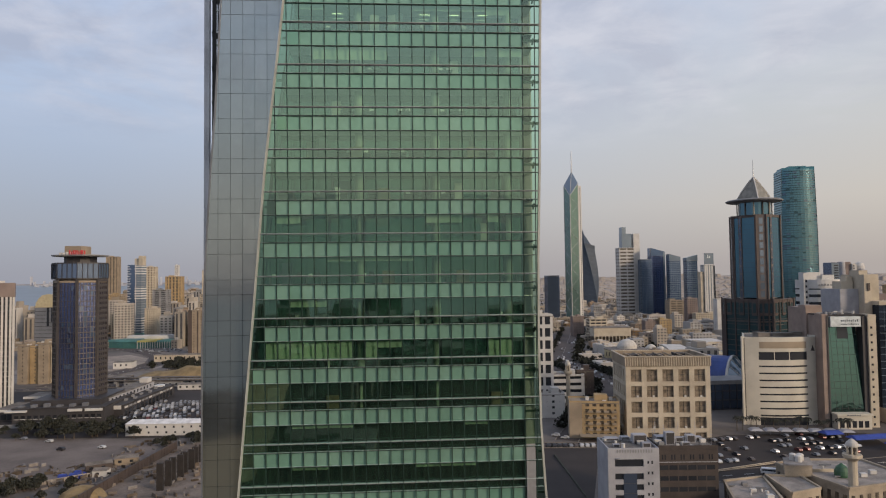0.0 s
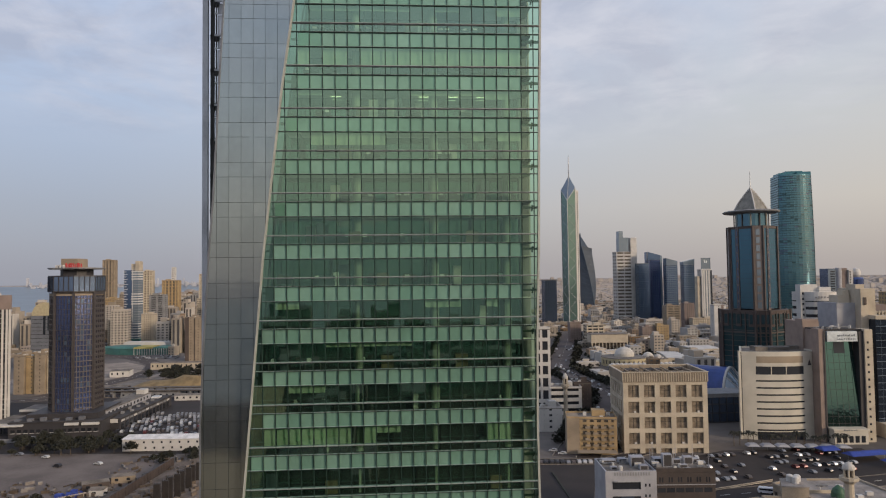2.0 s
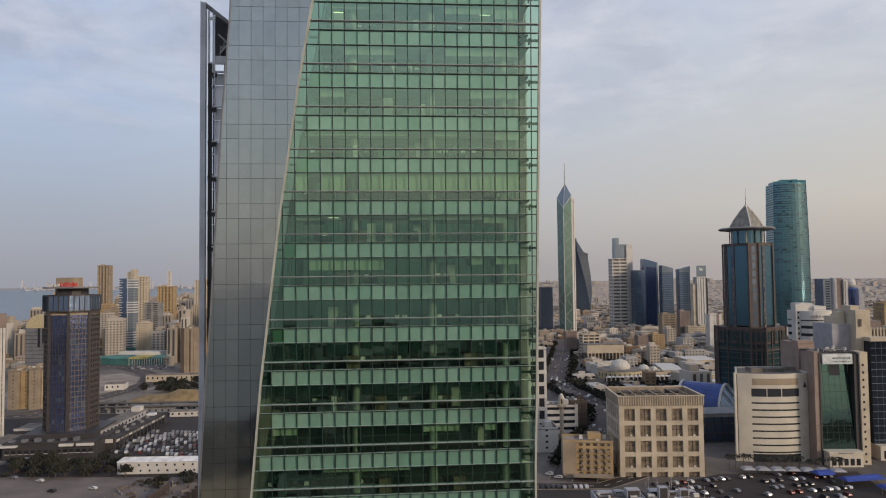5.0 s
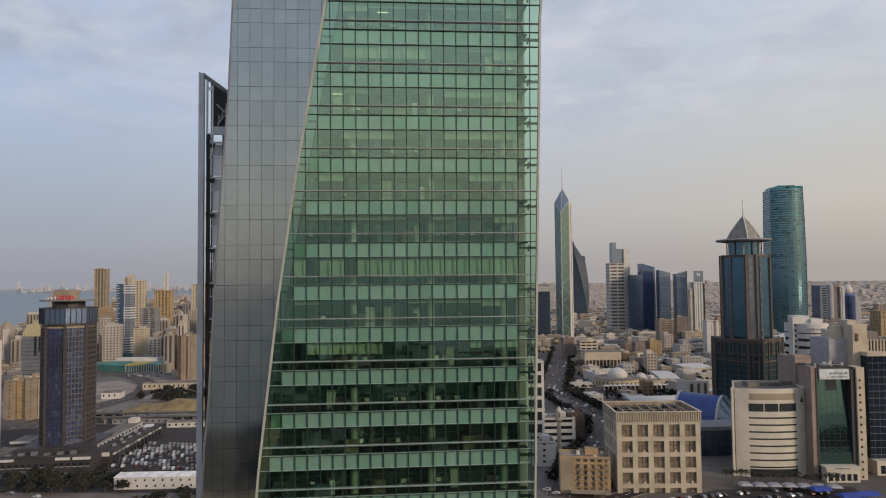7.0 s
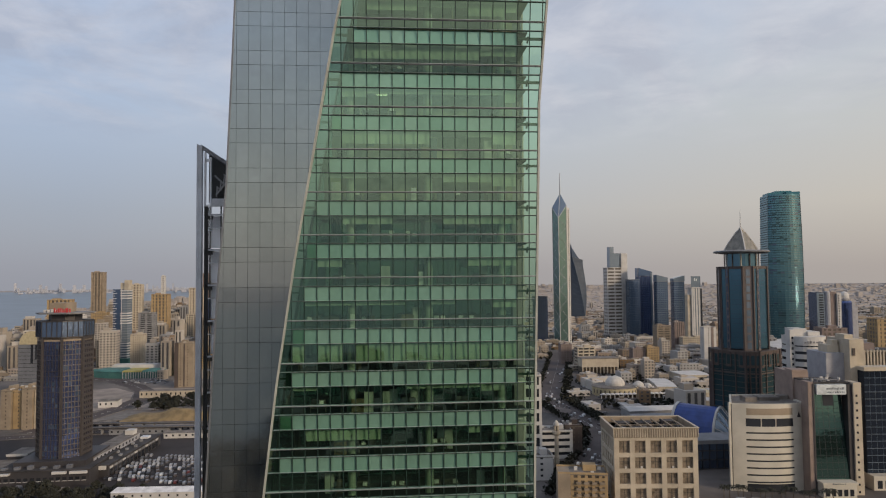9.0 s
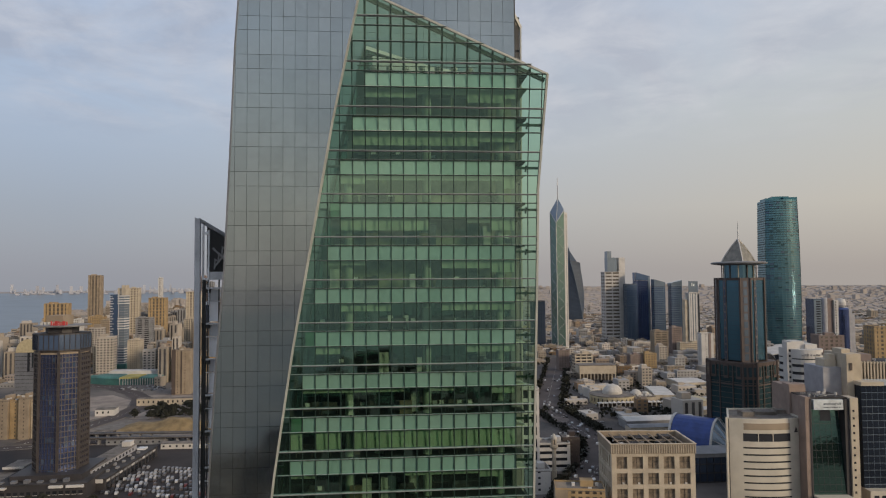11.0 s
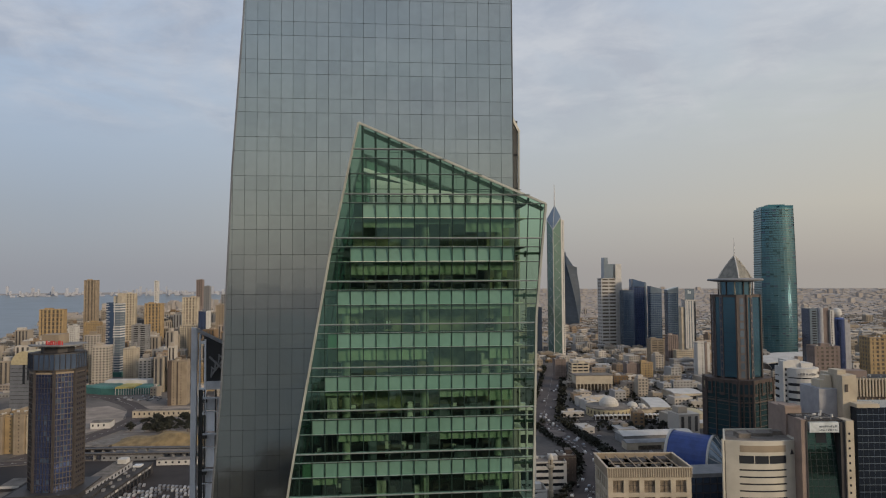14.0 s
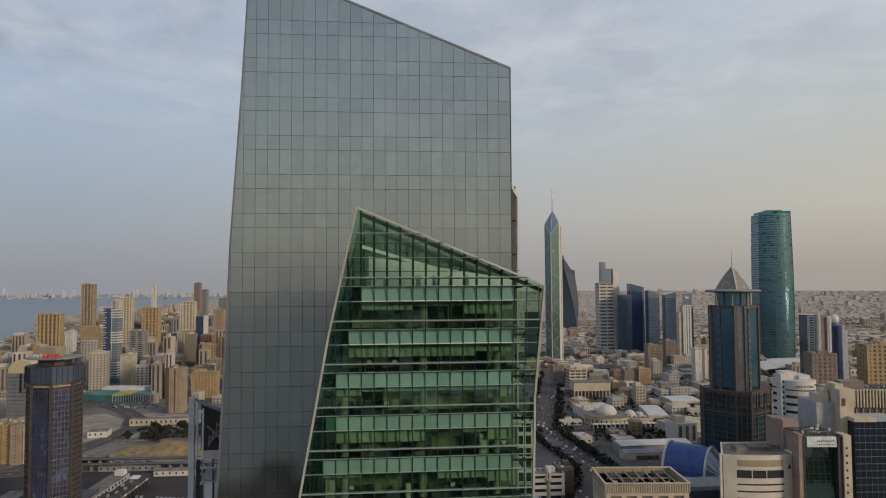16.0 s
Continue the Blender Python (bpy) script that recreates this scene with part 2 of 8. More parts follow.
gold_mat = material("yellowed_dome", (0.46, 0.39, 0.24), 0.6, 0, 0.1, 0.4, 3)
vault_blue = material("blue_vault_sheet", (0.03, 0.065, 0.25), 0.4, 0, 0.12, 0.2, 2)
canvas_blue = material("blue_canvas", (0.03, 0.06, 0.30), 0.7, 0, 0.15, 0.3, 2)
green_dome = material("green_dome", (0.04, 0.11, 0.06), 0.6)
red_sign = material("red_sign", (0.55, 0.05, 0.05), 0.5)
sign_white = material("white_sign", (0.62, 0.66, 0.66), 0.6)
sign_ink = material("sign_lettering", (0.10, 0.12, 0.14), 0.6)
pool_green = material("turquoise_roof", (0.07, 0.20, 0.175), 0.6, 0, 0.2, 0.05, 1)
pool_yellow = material("yellow_roof", (0.50, 0.42, 0.12), 0.7, 0, 0.2, 0.05, 1)
avenue_mat = material("worn_asphalt", (0.074, 0.058, 0.054), 0.9, 0, 0.2, 0.05, 0.9, 0.1)
asphalt = material("asphalt", (0.031, 0.0232, 0.0216), 0.9, 0, 0.2, 0.05, 0.9, 0.1)
sand_mat = material("sandy_lot", (0.168, 0.137, 0.12), 0.95, 0, 0.16, 0.06, 0.8, 0.2)
mound_mat = material("heaped_sand", (0.25, 0.18, 0.09), 0.95, 0, 0.2, 0.15, 1.2, 0.3)
pave_mat = material("pavement", (0.19, 0.17, 0.15), 0.9, 0, 0.2, 0.15, 1.2)
line_mat = material("road_paint", (0.5, 0.5, 0.48), 0.8)
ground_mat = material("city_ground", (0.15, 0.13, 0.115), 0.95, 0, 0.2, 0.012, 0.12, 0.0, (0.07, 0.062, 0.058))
# far ground paled towards the horizon tone: haze put into the colour
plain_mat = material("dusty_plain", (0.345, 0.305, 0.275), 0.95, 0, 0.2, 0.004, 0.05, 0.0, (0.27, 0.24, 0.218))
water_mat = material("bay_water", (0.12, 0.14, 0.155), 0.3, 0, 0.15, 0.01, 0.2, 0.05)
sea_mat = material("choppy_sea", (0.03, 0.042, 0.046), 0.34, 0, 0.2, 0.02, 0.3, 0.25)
leaf_mat = material("dusty_foliage", (0.032, 0.034, 0.023), 0.85, 0, 0.25, 0.5, 3, 0, None, "island", 0.35)
bark_mat = material("bark", (0.11, 0.085, 0.06), 0.9)
house_mat = material("cream_house_walls", (0.37, 0.325, 0.27), 0.88, 0, 0.10, 0.05, 1.2, 0, None, "island", 0.42)
house_tan = material("tan_house_walls", (0.265, 0.195, 0.135), 0.88, 0, 0.10, 0.05, 1.2, 0, None, "island", 0.4)
house_grey = material("grey_house_walls", (0.28, 0.272, 0.262), 0.88, 0, 0.10, 0.05, 1.2, 0, None, "island", 0.3)
# far walls share that pale horizon tone, with haze in the colour
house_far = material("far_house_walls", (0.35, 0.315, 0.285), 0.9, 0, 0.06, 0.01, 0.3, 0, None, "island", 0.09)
house_win = material("low_house_windows", (0.07, 0.065, 0.065), 0.4, 0, 0.2, 0.3, 2, 0, None, "island", 0.4)
tyre_mat = material("tyre", (0.02, 0.02, 0.02), 0.85)
car_paints = [material("car_paint", c, 0.3, 0.2, 0.04, 0.5, 3) for c in
              ((0.45, 0.45, 0.46), (0.22, 0.23, 0.25), (0.035, 0.035, 0.04), (0.55, 0.55, 0.54), (0.10, 0.085, 0.08), (0.11, 0.03, 0.028))]


# ---------------------------------------------------------------- builders
class Mesh:
    """Collects boxes, prisms, tubes and polygons for one mesh."""

    def __init__(self):
        self.v, self.f = [], []

    def add(self, verts, faces):
        k = len(self.v)
        self.v += verts
        self.f += [tuple(i + k for i in f) for f in faces]
        return self

    def box(self, x0, x1, y0, y1, z0, z1):
        return self.add([(x, y, z) for z in (z0, z1) for x, y in ((x0, y0), (x1, y0), (x1, y1), (x0, y1))],
                        [(3, 2, 1, 0), (4, 5, 6, 7), (0, 1, 5, 4), (1, 2, 6, 5), (2, 3, 7, 6), (3, 0, 4, 7)])

    def turned(self, cx, cy, w, d, z0, z1, a):
        c, s = math.cos(a), math.sin(a)
        pts = [(cx + x * c - y * s, cy + x * s + y * c) for x, y in ((-w / 2, -d / 2), (w / 2, -d / 2), (w / 2, d / 2), (-w / 2, d / 2))]
        return self.prism(pts, z0, z1)

    def prism(self, pts, z0, z1, grow=1.0):
        n = len(pts)
        mx, my = sum(p[0] for p in pts) / n, sum(p[1] for p in pts) / n
        top = [(mx + (x - mx) * grow, my + (y - my) * grow) for x, y in pts]
        return self.add([(x, y, z0) for x, y in pts] + [(x, y, z1) for x, y in top],
                        [tuple(range(n - 1, -1, -1)), tuple(range(n, 2 * n))] + [(i, (i + 1) % n, n + (i + 1) % n, n + i) for i in range(n)])

    def rings(self, rings):
        """Skin over rings of points (same count), closed at both ends."""
        n = len(rings[0])
        faces = [tuple(range(n - 1, -1, -1)), tuple(range((len(rings) - 1) * n, len(rings) * n))]
        for r in range(len(rings) - 1):
            faces += [(r * n + i, r * n + (i + 1) % n, (r + 1) * n + (i + 1) % n, (r + 1) * n + i) for i in range(n)]
        return self.add([p for ring in rings for p in ring], faces)

    def tube(self, cx, cy, z0, z1, r0, r1=None, n=12):
        r1 = r0 if r1 is None else r1
        return self.rings([[(cx + r * math.cos(2 * math.pi * i / n), cy + r * math.sin(2 * math.pi * i / n), z) for i in range(n)] for r, z in ((r0, z0), (r1, z1))])

    def lathe(self, cx, cy, profile, n=16):
        return self.rings([[(cx + r * math.cos(2 * math.pi * i / n), cy + r * math.sin(2 * math.pi * i / n), z) for i in range(n)] for r, z in profile])

    def beam(self, a, b, w):
        a, b = Vector(a), Vector(b)
        d = (b - a).normalized()
        s = d.cross(Vector((0, 0, 1)) if abs(d.z) < 0.9 else Vector((1, 0, 0))).normalized() * w / 2
        t = d.cross(s).normalized() * w / 2
        return self.rings([[tuple(e + p * s + q * t) for p, q in ((-1, -1), (1, -1), (1, 1), (-1, 1))] for e in (a, b)])

    def slab(self, pts, thick):
        """Polygon of 3D points, thickened along +y."""
        n = len(pts)
        return self.add(list(pts) + [(x, y + thick, z) for x, y, z in pts],
                        [tuple(range(n)), tuple(range(2 * n - 1, n - 1, -1))] + [(i, n + i, n + (i + 1) % n, (i + 1) % n) for i in range(n)])

    def data(self, name, mat):
        me = bpy.data.meshes.new(name)
        me.from_pydata(self.v, [], self.f)
        me.materials.append(mat)
        me.update()
        return me


def thing(name, label, category, group="", kind="", at=(0, 0, 0), turn=0.0):
    ob = new(name)
    ob.location, ob.rotation_euler = at, (0, 0, turn)
    return tagged(ob, label, category, group, kind)


def part(name, mesh, mat, parent, label="", kind=""):
    """Links a mesh as one object under a thing or a part."""
    ob = new(name, mesh.data(name, mat) if isinstance(mesh, Mesh) else mesh)
    ob.parent = parent
    if label:
        ob["label"] = label
    if kind:
        ob["kind"] = kind
    return ob


def whole(name, mesh, mat, label, category="", kind="", group=""):
    return tagged(new(name, mesh.data(name, mat)), label, category, group, kind)


def share(ob, parent, x, y, z, turn=0.0):
    """Another object on the same mesh."""
    o = new(ob.name.split(".")[0], ob.data)
    o.parent, o.location, o.rotation_euler = parent, (x, y, z), (0, 0, turn)
    return o


def clip(poly, keep):
    """Convex polygon cut by keep(p) >= 0, keep linear."""
    out = []
    for i, a in enumerate(poly):
        b = poly[(i + 1) % len(poly)]
        ka, kb = keep(a), keep(b)
        if ka >= 0:
            out.append(a)
        if ka * kb < 0:
            t = ka / (ka - kb)
            out.append((a[0] + t * (b[0] - a[0]), a[1] + t * (b[1] - a[1])))
    return out


def along(line, z):
    """u of an edge given as (u, z) points, at a height."""
    for (u0, z0), (u1, z1) in zip(line, line[1:]):
        if z0 <= z <= z1:
            return u0 + (u1 - u0) * (z - z0) / (z1 - z0)
    return line[0][0] if z < line[0][1] else line[-1][0]


# ---------------------------------------------------------------- ground, water
def far_rise(x, y):
    """The land lifts gently far out, as hazy high ground."""
    r = math.hypot(x, y)
    return 85.0 * max(0.0, (r - 2600) / 2350) ** 1.6 if r > 2600 else 0.0


def build_ground():
    m, n = Mesh(), 96
    radii = [0, 60, 150, 300, 600, 1000, 1500, 2100, 2600, 3000, 3400, 3800, 4200, 4600, 4950]
    verts = [(0, 0, 0)]
    for r in radii[1:]:
        for i in range(n):
            a = 2 * math.pi * i / n
            x, y = r * math.cos(a), r * math.sin(a)
            verts.append((x, y, far_rise(x, y)))
    faces = [(0, 1 + i, 1 + (i + 1) % n) for i in range(n)]
    for k in range(len(radii) - 2):
        a, b = 1 + k * n, 1 + (k + 1) * n
        faces += [(a + i, b + i, b + (i + 1) % n, a + (i + 1) % n) for i in range(n)]
    m.add(verts, faces)
    ob = whole("ground", m, ground_mat, "dusty grey-brown city ground, haze-paled far out to the horizon", "ground", "structure")
    # beyond 1500 m the ground takes the haze-paled colour
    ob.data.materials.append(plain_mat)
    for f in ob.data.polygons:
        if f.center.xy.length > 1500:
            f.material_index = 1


def flat(name, pts, mat, label, category, z=0.05, kind="structure"):
    """A level sheet with a low edge, lying on the ground."""
    return whole(name, Mesh().prism(pts, z - 0.12, z), mat, label, category, kind)


def sheet(name, pts, mat, label, category, lift=0.6):
    """A sheet that follows the far rise of the land, from rows of points."""
    m = Mesh()
    rows = [[(x, y, far_rise(x, y) + lift) for x, y in row] for row in pts]
    n = len(rows[0])
    m.add([p for row in rows for p in row], [(r * n + i, r * n + i + 1, (r + 1) * n + i + 1, (r + 1) * n + i) for r in range(len(rows) - 1) for i in range(n - 1)])
    return whole(name, m, mat, label, category, "structure")


def road(name, pts, width, label, mat=None, z=0.10, lines=True):
    """A strip along a centre line, with kerbs as steps and a dashed line."""
    v = [Vector((x, y)) for x, y in pts]
    side = []
    for i, p in enumerate(v):
        d = (v[min(i + 1, len(v) - 1)] - v[max(i - 1, 0)]).normalized()
        side.append(Vector((-d.y, d.x)))
    m = Mesh()
    n = len(v)
    rows = [[(*(p + s * width / 2 * k), z) for p, s in zip(v, side)] for k in (1, -1)]
    m.add(rows[0] + rows[1], [(n + i, n + i + 1, i + 1, i) for i in range(n - 1)])
    ob = whole(name, m, mat or asphalt, label, "road", "structure")
    k = Mesh()
    for e in (1, -1):
        for i in range(n - 1):
            a, b = v[i] + side[i] * e * (width / 2 + 0.2), v[i + 1] + side[i + 1] * e * (width / 2 + 0.2)
            k.beam((a.x, a.y, z + 0.06), (b.x, b.y, z + 0.06), 0.4)
    part("kerb", k, pave_mat, ob)
    if lines:
        q = Mesh()
        for i in range(n - 1):
            steps = max(1, int((v[i + 1] - v[i]).length / 9))
            for s in range(steps):
                a = v[i].lerp(v[i + 1], s / steps)
                b = v[i].lerp(v[i + 1], (s + 0.45) / steps)
                q.beam((a.x, a.y, z), (b.x, b.y, z), 0.22)
        part("lane_line", q, line_mat, ob)
    return ob


build_ground()
# unseen ground and sea behind the start of the flight, added for reflections; the bay beyond the left-hand shore
# near-black sheet out of view keeps the lower glass reflections dark
flat("lot", [(-900, -400), (900, -400), (900, -25), (-900, -25)], material("fresh_asphalt", (0.014, 0.012, 0.0115), 0.95, 0, 0.2, 0.05, 0.9, 0.1, spec=0.1), "unseen dark ground added behind the view for reflections", "lot", 0.04)
flat("lot", [(-170, -250), (-38, -250), (-38, -95), (-170, -95)], mound_mat, "brown sandy ground near the shore", "lot", 0.06)
bay = [[(-1141, 1775), (-1700, 1640), (-3200, 1000), (-4850, 600)], [(-1229, 2069), (-1900, 1950), (-3500, 1500), (-4700, 1300)],
       [(-1620, 2780), (-2100, 2650), (-3300, 2200), (-4400, 2000)], [(-1560, 3120), (-2150, 3000), (-3100, 2700), (-4050, 2650)],
       [(-1250, 3560), (-1900, 3500), (-2800, 3200), (-3700, 3150)], [(-1000, 4150), (-1700, 4000), (-2500, 3750), (-3300, 3600)],
       [(-850, 4640), (-1600, 4450), (-2300, 4150), (-3050, 3800)]]
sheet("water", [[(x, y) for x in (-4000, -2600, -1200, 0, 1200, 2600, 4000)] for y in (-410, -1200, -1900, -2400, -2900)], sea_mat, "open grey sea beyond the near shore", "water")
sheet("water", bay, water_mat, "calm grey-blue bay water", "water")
spit = Mesh().prism([(-1560, 2900), (-1800, 2940), (-2150, 2980), (-2200, 2920), (-1850, 2860), (-1560, 2830)], 4, 9)
whole("spit", spit, ground_mat, "low sandy spit in the bay", "spit", "structure")


# ---------------------------------------------------------------- the office tower
TOWER = thing("office_tower", "tall grey mirror-glass office tower with a leaning green glass front", "tower", at=(-17.61, 67.45, 0), turn=0.092)
G_MOD, G_FLOOR, G_U0, G_Z0 = 1.1967, 4.0355, 4.763, 124.985
W_MOD, W_FLOOR, W_Z0 = 1.1856, 3.969, 172.49
G_LEFT = [(-4.55, 57.0), (-3.72, 66.0), (-2.47, 79.5), (-1.0, 95.6), (0.93, 111.5), (2.73, 123.5), (6.5, 144.5), (9.2, 156.4)]
G_RIGHT = [(26.5, 57.0), (25.88, 65.0), (25.52, 70.6), (25.34, 79.0), (25.36, 87.3), (25.55, 96.0), (25.68, 109.5), (25.85, 121.0), (26.02, 131.0),
           (26.12, 138.5), (26.5, 144.5), (26.8, 149.2)]
G_TOP = ((9.2, 156.4), (26.8, 149.2))
W_LEFT = [(-7.42, 0.0), (-7.42, 79.5), (-7.1, 87.7), (-6.62, 96.6), (-6.24, 101.6), (-5.68, 113.0), (-5.2, 122.0), (-4.5, 131.0), (-3.98, 143.6),
          (-3.6, 153.5), (-2.64, 168.5), (-2.11, 178.5), (-1.9, 182.6)]
W_TOP = ((-1.9, 182.6), (25.0, 172.05))
W_RIGHT = 25.0


def skin_v(z):
    """The green front's distance from the grey face: it leans outwards on the way up, more so in the top storeys."""
    return min(-0.12, -3.882 - 0.0583 * (z - G_Z0)) - 0.12 * max(0.0, z - 140.5)


def top_z(edge, u):
    (u0, z0), (u1, z1) = edge
    return z0 + (z1 - z0) * (u - u0) / (u1 - u0)


def cut_left(poly, line):
    """Cut a panel by a nearly straight left edge."""
    zs = [p[1] for p in poly]
    lo, hi = min(zs), max(zs)
    a, b = along(line, lo), along(line, hi)
    if max(a, b) <= min(p[0] for p in poly):
        return poly
    return clip(poly, lambda p: p[0] - (a + (b - a) * (p[1] - lo) / max(hi - lo, 1e-6)))


def cut_right(poly, line):
    if len(poly) < 3:
        return []
    zs = [p[1] for p in poly]
    lo, hi = min(zs), max(zs)
    a, b = along(line, lo), along(line, hi)
    return clip(poly, lambda p: (a + (b - a) * (p[1] - lo) / max(hi - lo, 1e-6)) - p[0])


def rect(u0, u1, z0, z1):
    return [(u0, z0), (u1, z0), (u1, z1), (u0, z1)]


def grey_block():
    """The grey body: a dark core with glass panels in front, its left edge folded, its top sloping."""
    outline = W_LEFT + [(25.0, 172.05), (25.0, 0.0)]
    core = Mesh()
    n = len(outline)
    front, rear = [(u + 0.03, 0.06, z) for u, z in outline], [(u + 0.4, 21.0, z) for u, z in outline]
    core.add(front + rear, [tuple(range(n)), tuple(range(2 * n - 1, n - 1, -1))] + [(i, n + i, n + (i + 1) % n, (i + 1) % n) for i in range(n)])
    part("core", core, joint_mat, TOWER)
    shared, rest = {}, Mesh()
    for k in range(-3, 44):
        t = W_Z0 - W_FLOOR * k
        for lo, hi in ((t - 1.45, t), (t - W_FLOOR, t - 1.45)):
            for c in range(-7, 22):
                u0, u1 = c * W_MOD + 0.014, (c + 1) * W_MOD - 0.014
                full = rect(u0, min(u1, W_RIGHT - 0.02), lo + 0.016, hi - 0.016)
                p = clip(cut_left(full, W_LEFT), lambda q: top_z(W_TOP, q[0]) - q[1])
                if len(p) < 3 or max(q[0] for q in p) - min(q[0] for q in p) < 0.08:
                    continue
                same = len(p) == 4 and p == full and u1 < W_RIGHT - 0.03
                if same and 148.0 < t < 166.0 and c >= -3:
                    key = round(hi - lo, 2)
                    if key not in shared:
                        shared[key] = Mesh().slab([(0, 0, 0), (u1 - u0, 0, 0), (u1 - u0, 0, hi - lo - 0.032), (0, 0, hi - lo - 0.032)], 0.05).data("glass_panel", grey_glass)
                    o = part("glass_panel", shared[key], None, TOWER)
                    o.location = (u0, 0.0, lo + 0.016)
                else:
                    rest.slab([(u, 0.0, z) for u, z in p], 0.05)
    part("curtain_wall", rest, grey_glass_far, TOWER, "grey mirror glass curtain wall", "stuff")
    edge = Mesh()
    for (u0, z0), (u1, z1) in zip(W_LEFT, W_LEFT[1:]):
        edge.beam((u0, 0.0, z0), (u1, 0.0, z1), 0.16)
    edge.beam((-1.9, 0.02, 182.6), (25.0, 0.02, 172.05), 0.2)
    part("edge_trim", edge, steel_grey, TOWER)
    # side walls of the same glass
    sides = Mesh()
    for k in range(-2, 44):
        t = W_Z0 - W_FLOOR * k
        for lo, hi in ((t - 1.45, t), (t - W_FLOOR, t - 1.45)):
            for d in range(0, 17):
                if hi < 172.0:
                    sides.box(25.0, 25.03, 0.1 + d * 1.2, 1.24 + d * 1.2, lo + 0.03, hi - 0.03)
    part("side_glass", sides, grey_glass_far, TOWER, "grey mirror glass side wall", "stuff")


def side_screens():
    """Steel-framed glass screens standing off the two flanks."""
    s = part("flank_screen", Mesh().slab([(-9.8, 9.0, 30), (-9.2, 9.0, 30), (-9.2, 9.0, 136.7), (-9.8, 9.0, 137.0)], 0.5), screen_steel, TOWER, "grey steel edge of a flank screen")
    part("top_rail", Mesh().beam((-9.5, 9.3, 136.8), (-4.6, 13.0, 133.6), 0.35), screen_steel, s)
    part("cross_rail", Mesh().box(-8.3, -4.4, 9.6, 9.9, 130.0, 130.9), screen_steel, s)
    part("inner_frame", Mesh().box(-9.1, -8.92, 9.55, 9.8, 127.2, 136.2).box(-8.5, -8.32, 9.55, 9.8, 127.2, 135.6).box(-8.92, -8.5, 9.55, 9.8, 135.1, 135.4).box(-8.92, -8.5, 9.55, 9.8, 129.9, 130.2).box(-8.92, -8.5, 9.55, 9.8, 127.2, 127.5).beam((-9.0, 9.7, 127.4), (-8.4, 9.7, 129.8), 0.18), screen_panel, s, "pale ladder frame")
    truss = Mesh()
    for k in range(5):
        a, b = -8.0 + 0.4 * k, 131.2 + 0.7 * k
        truss.beam((a, 10.6, b), (a + 0.1, 10.6, b + 1.2), 0.13).beam((a, 10.6, b + 1.2), (a + 0.55, 10.6, b + 0.75), 0.13)
    truss.beam((-8.1, 10.2, 133.6), (-5.6, 10.2, 131.2), 0.2).beam((-8.0, 10.5, 131.4), (-5.6, 10.5, 134.6), 0.18)
    part("truss", truss, steel_grey, s)
    part("dark_infill", Mesh().slab([(-9.0, 11.2, 130.6), (-4.2, 11.6, 130.6), (-4.2, 11.6, 133.2), (-9.0, 11.2, 136.4)], 0.1), joint_mat, s)
    part("rear_post", Mesh().beam((-8.85, 9.7, 30), (-8.85, 9.7, 130.0), 0.4), joint_mat, s)
    for u in (-8.5, -7.3):
        part("mullion", Mesh().box(u, u + 0.12, 9.55, 9.8, 30, 130.0), joint_mat, s)
    for k in range(10, 36):
        t = W_Z0 - W_FLOOR * k + 0.2
        if t > 131.0:
            continue
        part("bracket", Mesh().box(-9.1, -8.2, 9.6, 10.2, t - 0.5, t + 0.1).beam((-9.0, 9.5, t - 0.1), (-8.5, 10.0, t + 0.2), 0.3), joint_mat, s)
        part("transom", Mesh().box(-8.6, -5.0, 9.45, 9.7, t - 0.08, t + 0.12).box(-8.6, -5.0, 9.45, 9.65, t - 1.5, t - 1.4), screen_steel, s)
        for a, b in ((-8.36, -7.34), (-7.14, -5.2)):
            part("back_panel", Mesh().box(a, b, 9.85, 9.95, t - 3.7, t - 1.5), screen_panel, s)
            part("back_panel", Mesh().box(a, b, 9.87, 9.95, t - 1.38, t - 0.12), screen_steel, s)
    def flank_u(z):
        return 26.45 + 1.1 * (z - 30) / 130
    r = part("flank_screen", Mesh().slab([(flank_u(30) - 0.16, 9.0, 30), (flank_u(30), 9.0, 30), (flank_u(159.5), 9.0, 159.5), (flank_u(159.5) - 0.16, 9.0, 159.8)], 0.5), frame_mat, TOWER, "pale steel edge of a flank screen")
    part("top_rail", Mesh().beam((26.5, 8.9, 161.3), (27.5, 9.2, 159.5), 0.3), frame_mat, r)
    part("rear_post", Mesh().beam((25.55, 9.3, 30), (26.62, 9.3, 161.0), 0.16), joint_mat, r)
    for k in range(3, 36):
        t = W_Z0 - W_FLOOR * k + 0.2
        lo, hi = t - W_FLOOR + 0.1, t - 0.1
        part("back_panel", Mesh().slab([(flank_u(lo) - 0.8, 9.5, lo), (flank_u(lo) - 0.18, 9.5, lo), (flank_u(hi) - 0.18, 9.5, hi), (flank_u(hi) - 0.8, 9.5, hi)], 0.1), pale_cream, r)
        part("bracket", Mesh().box(25.05, flank_u(t) - 0.2, 9.3, 9.48, t - 0.1, t + 0.08), joint_mat, r)


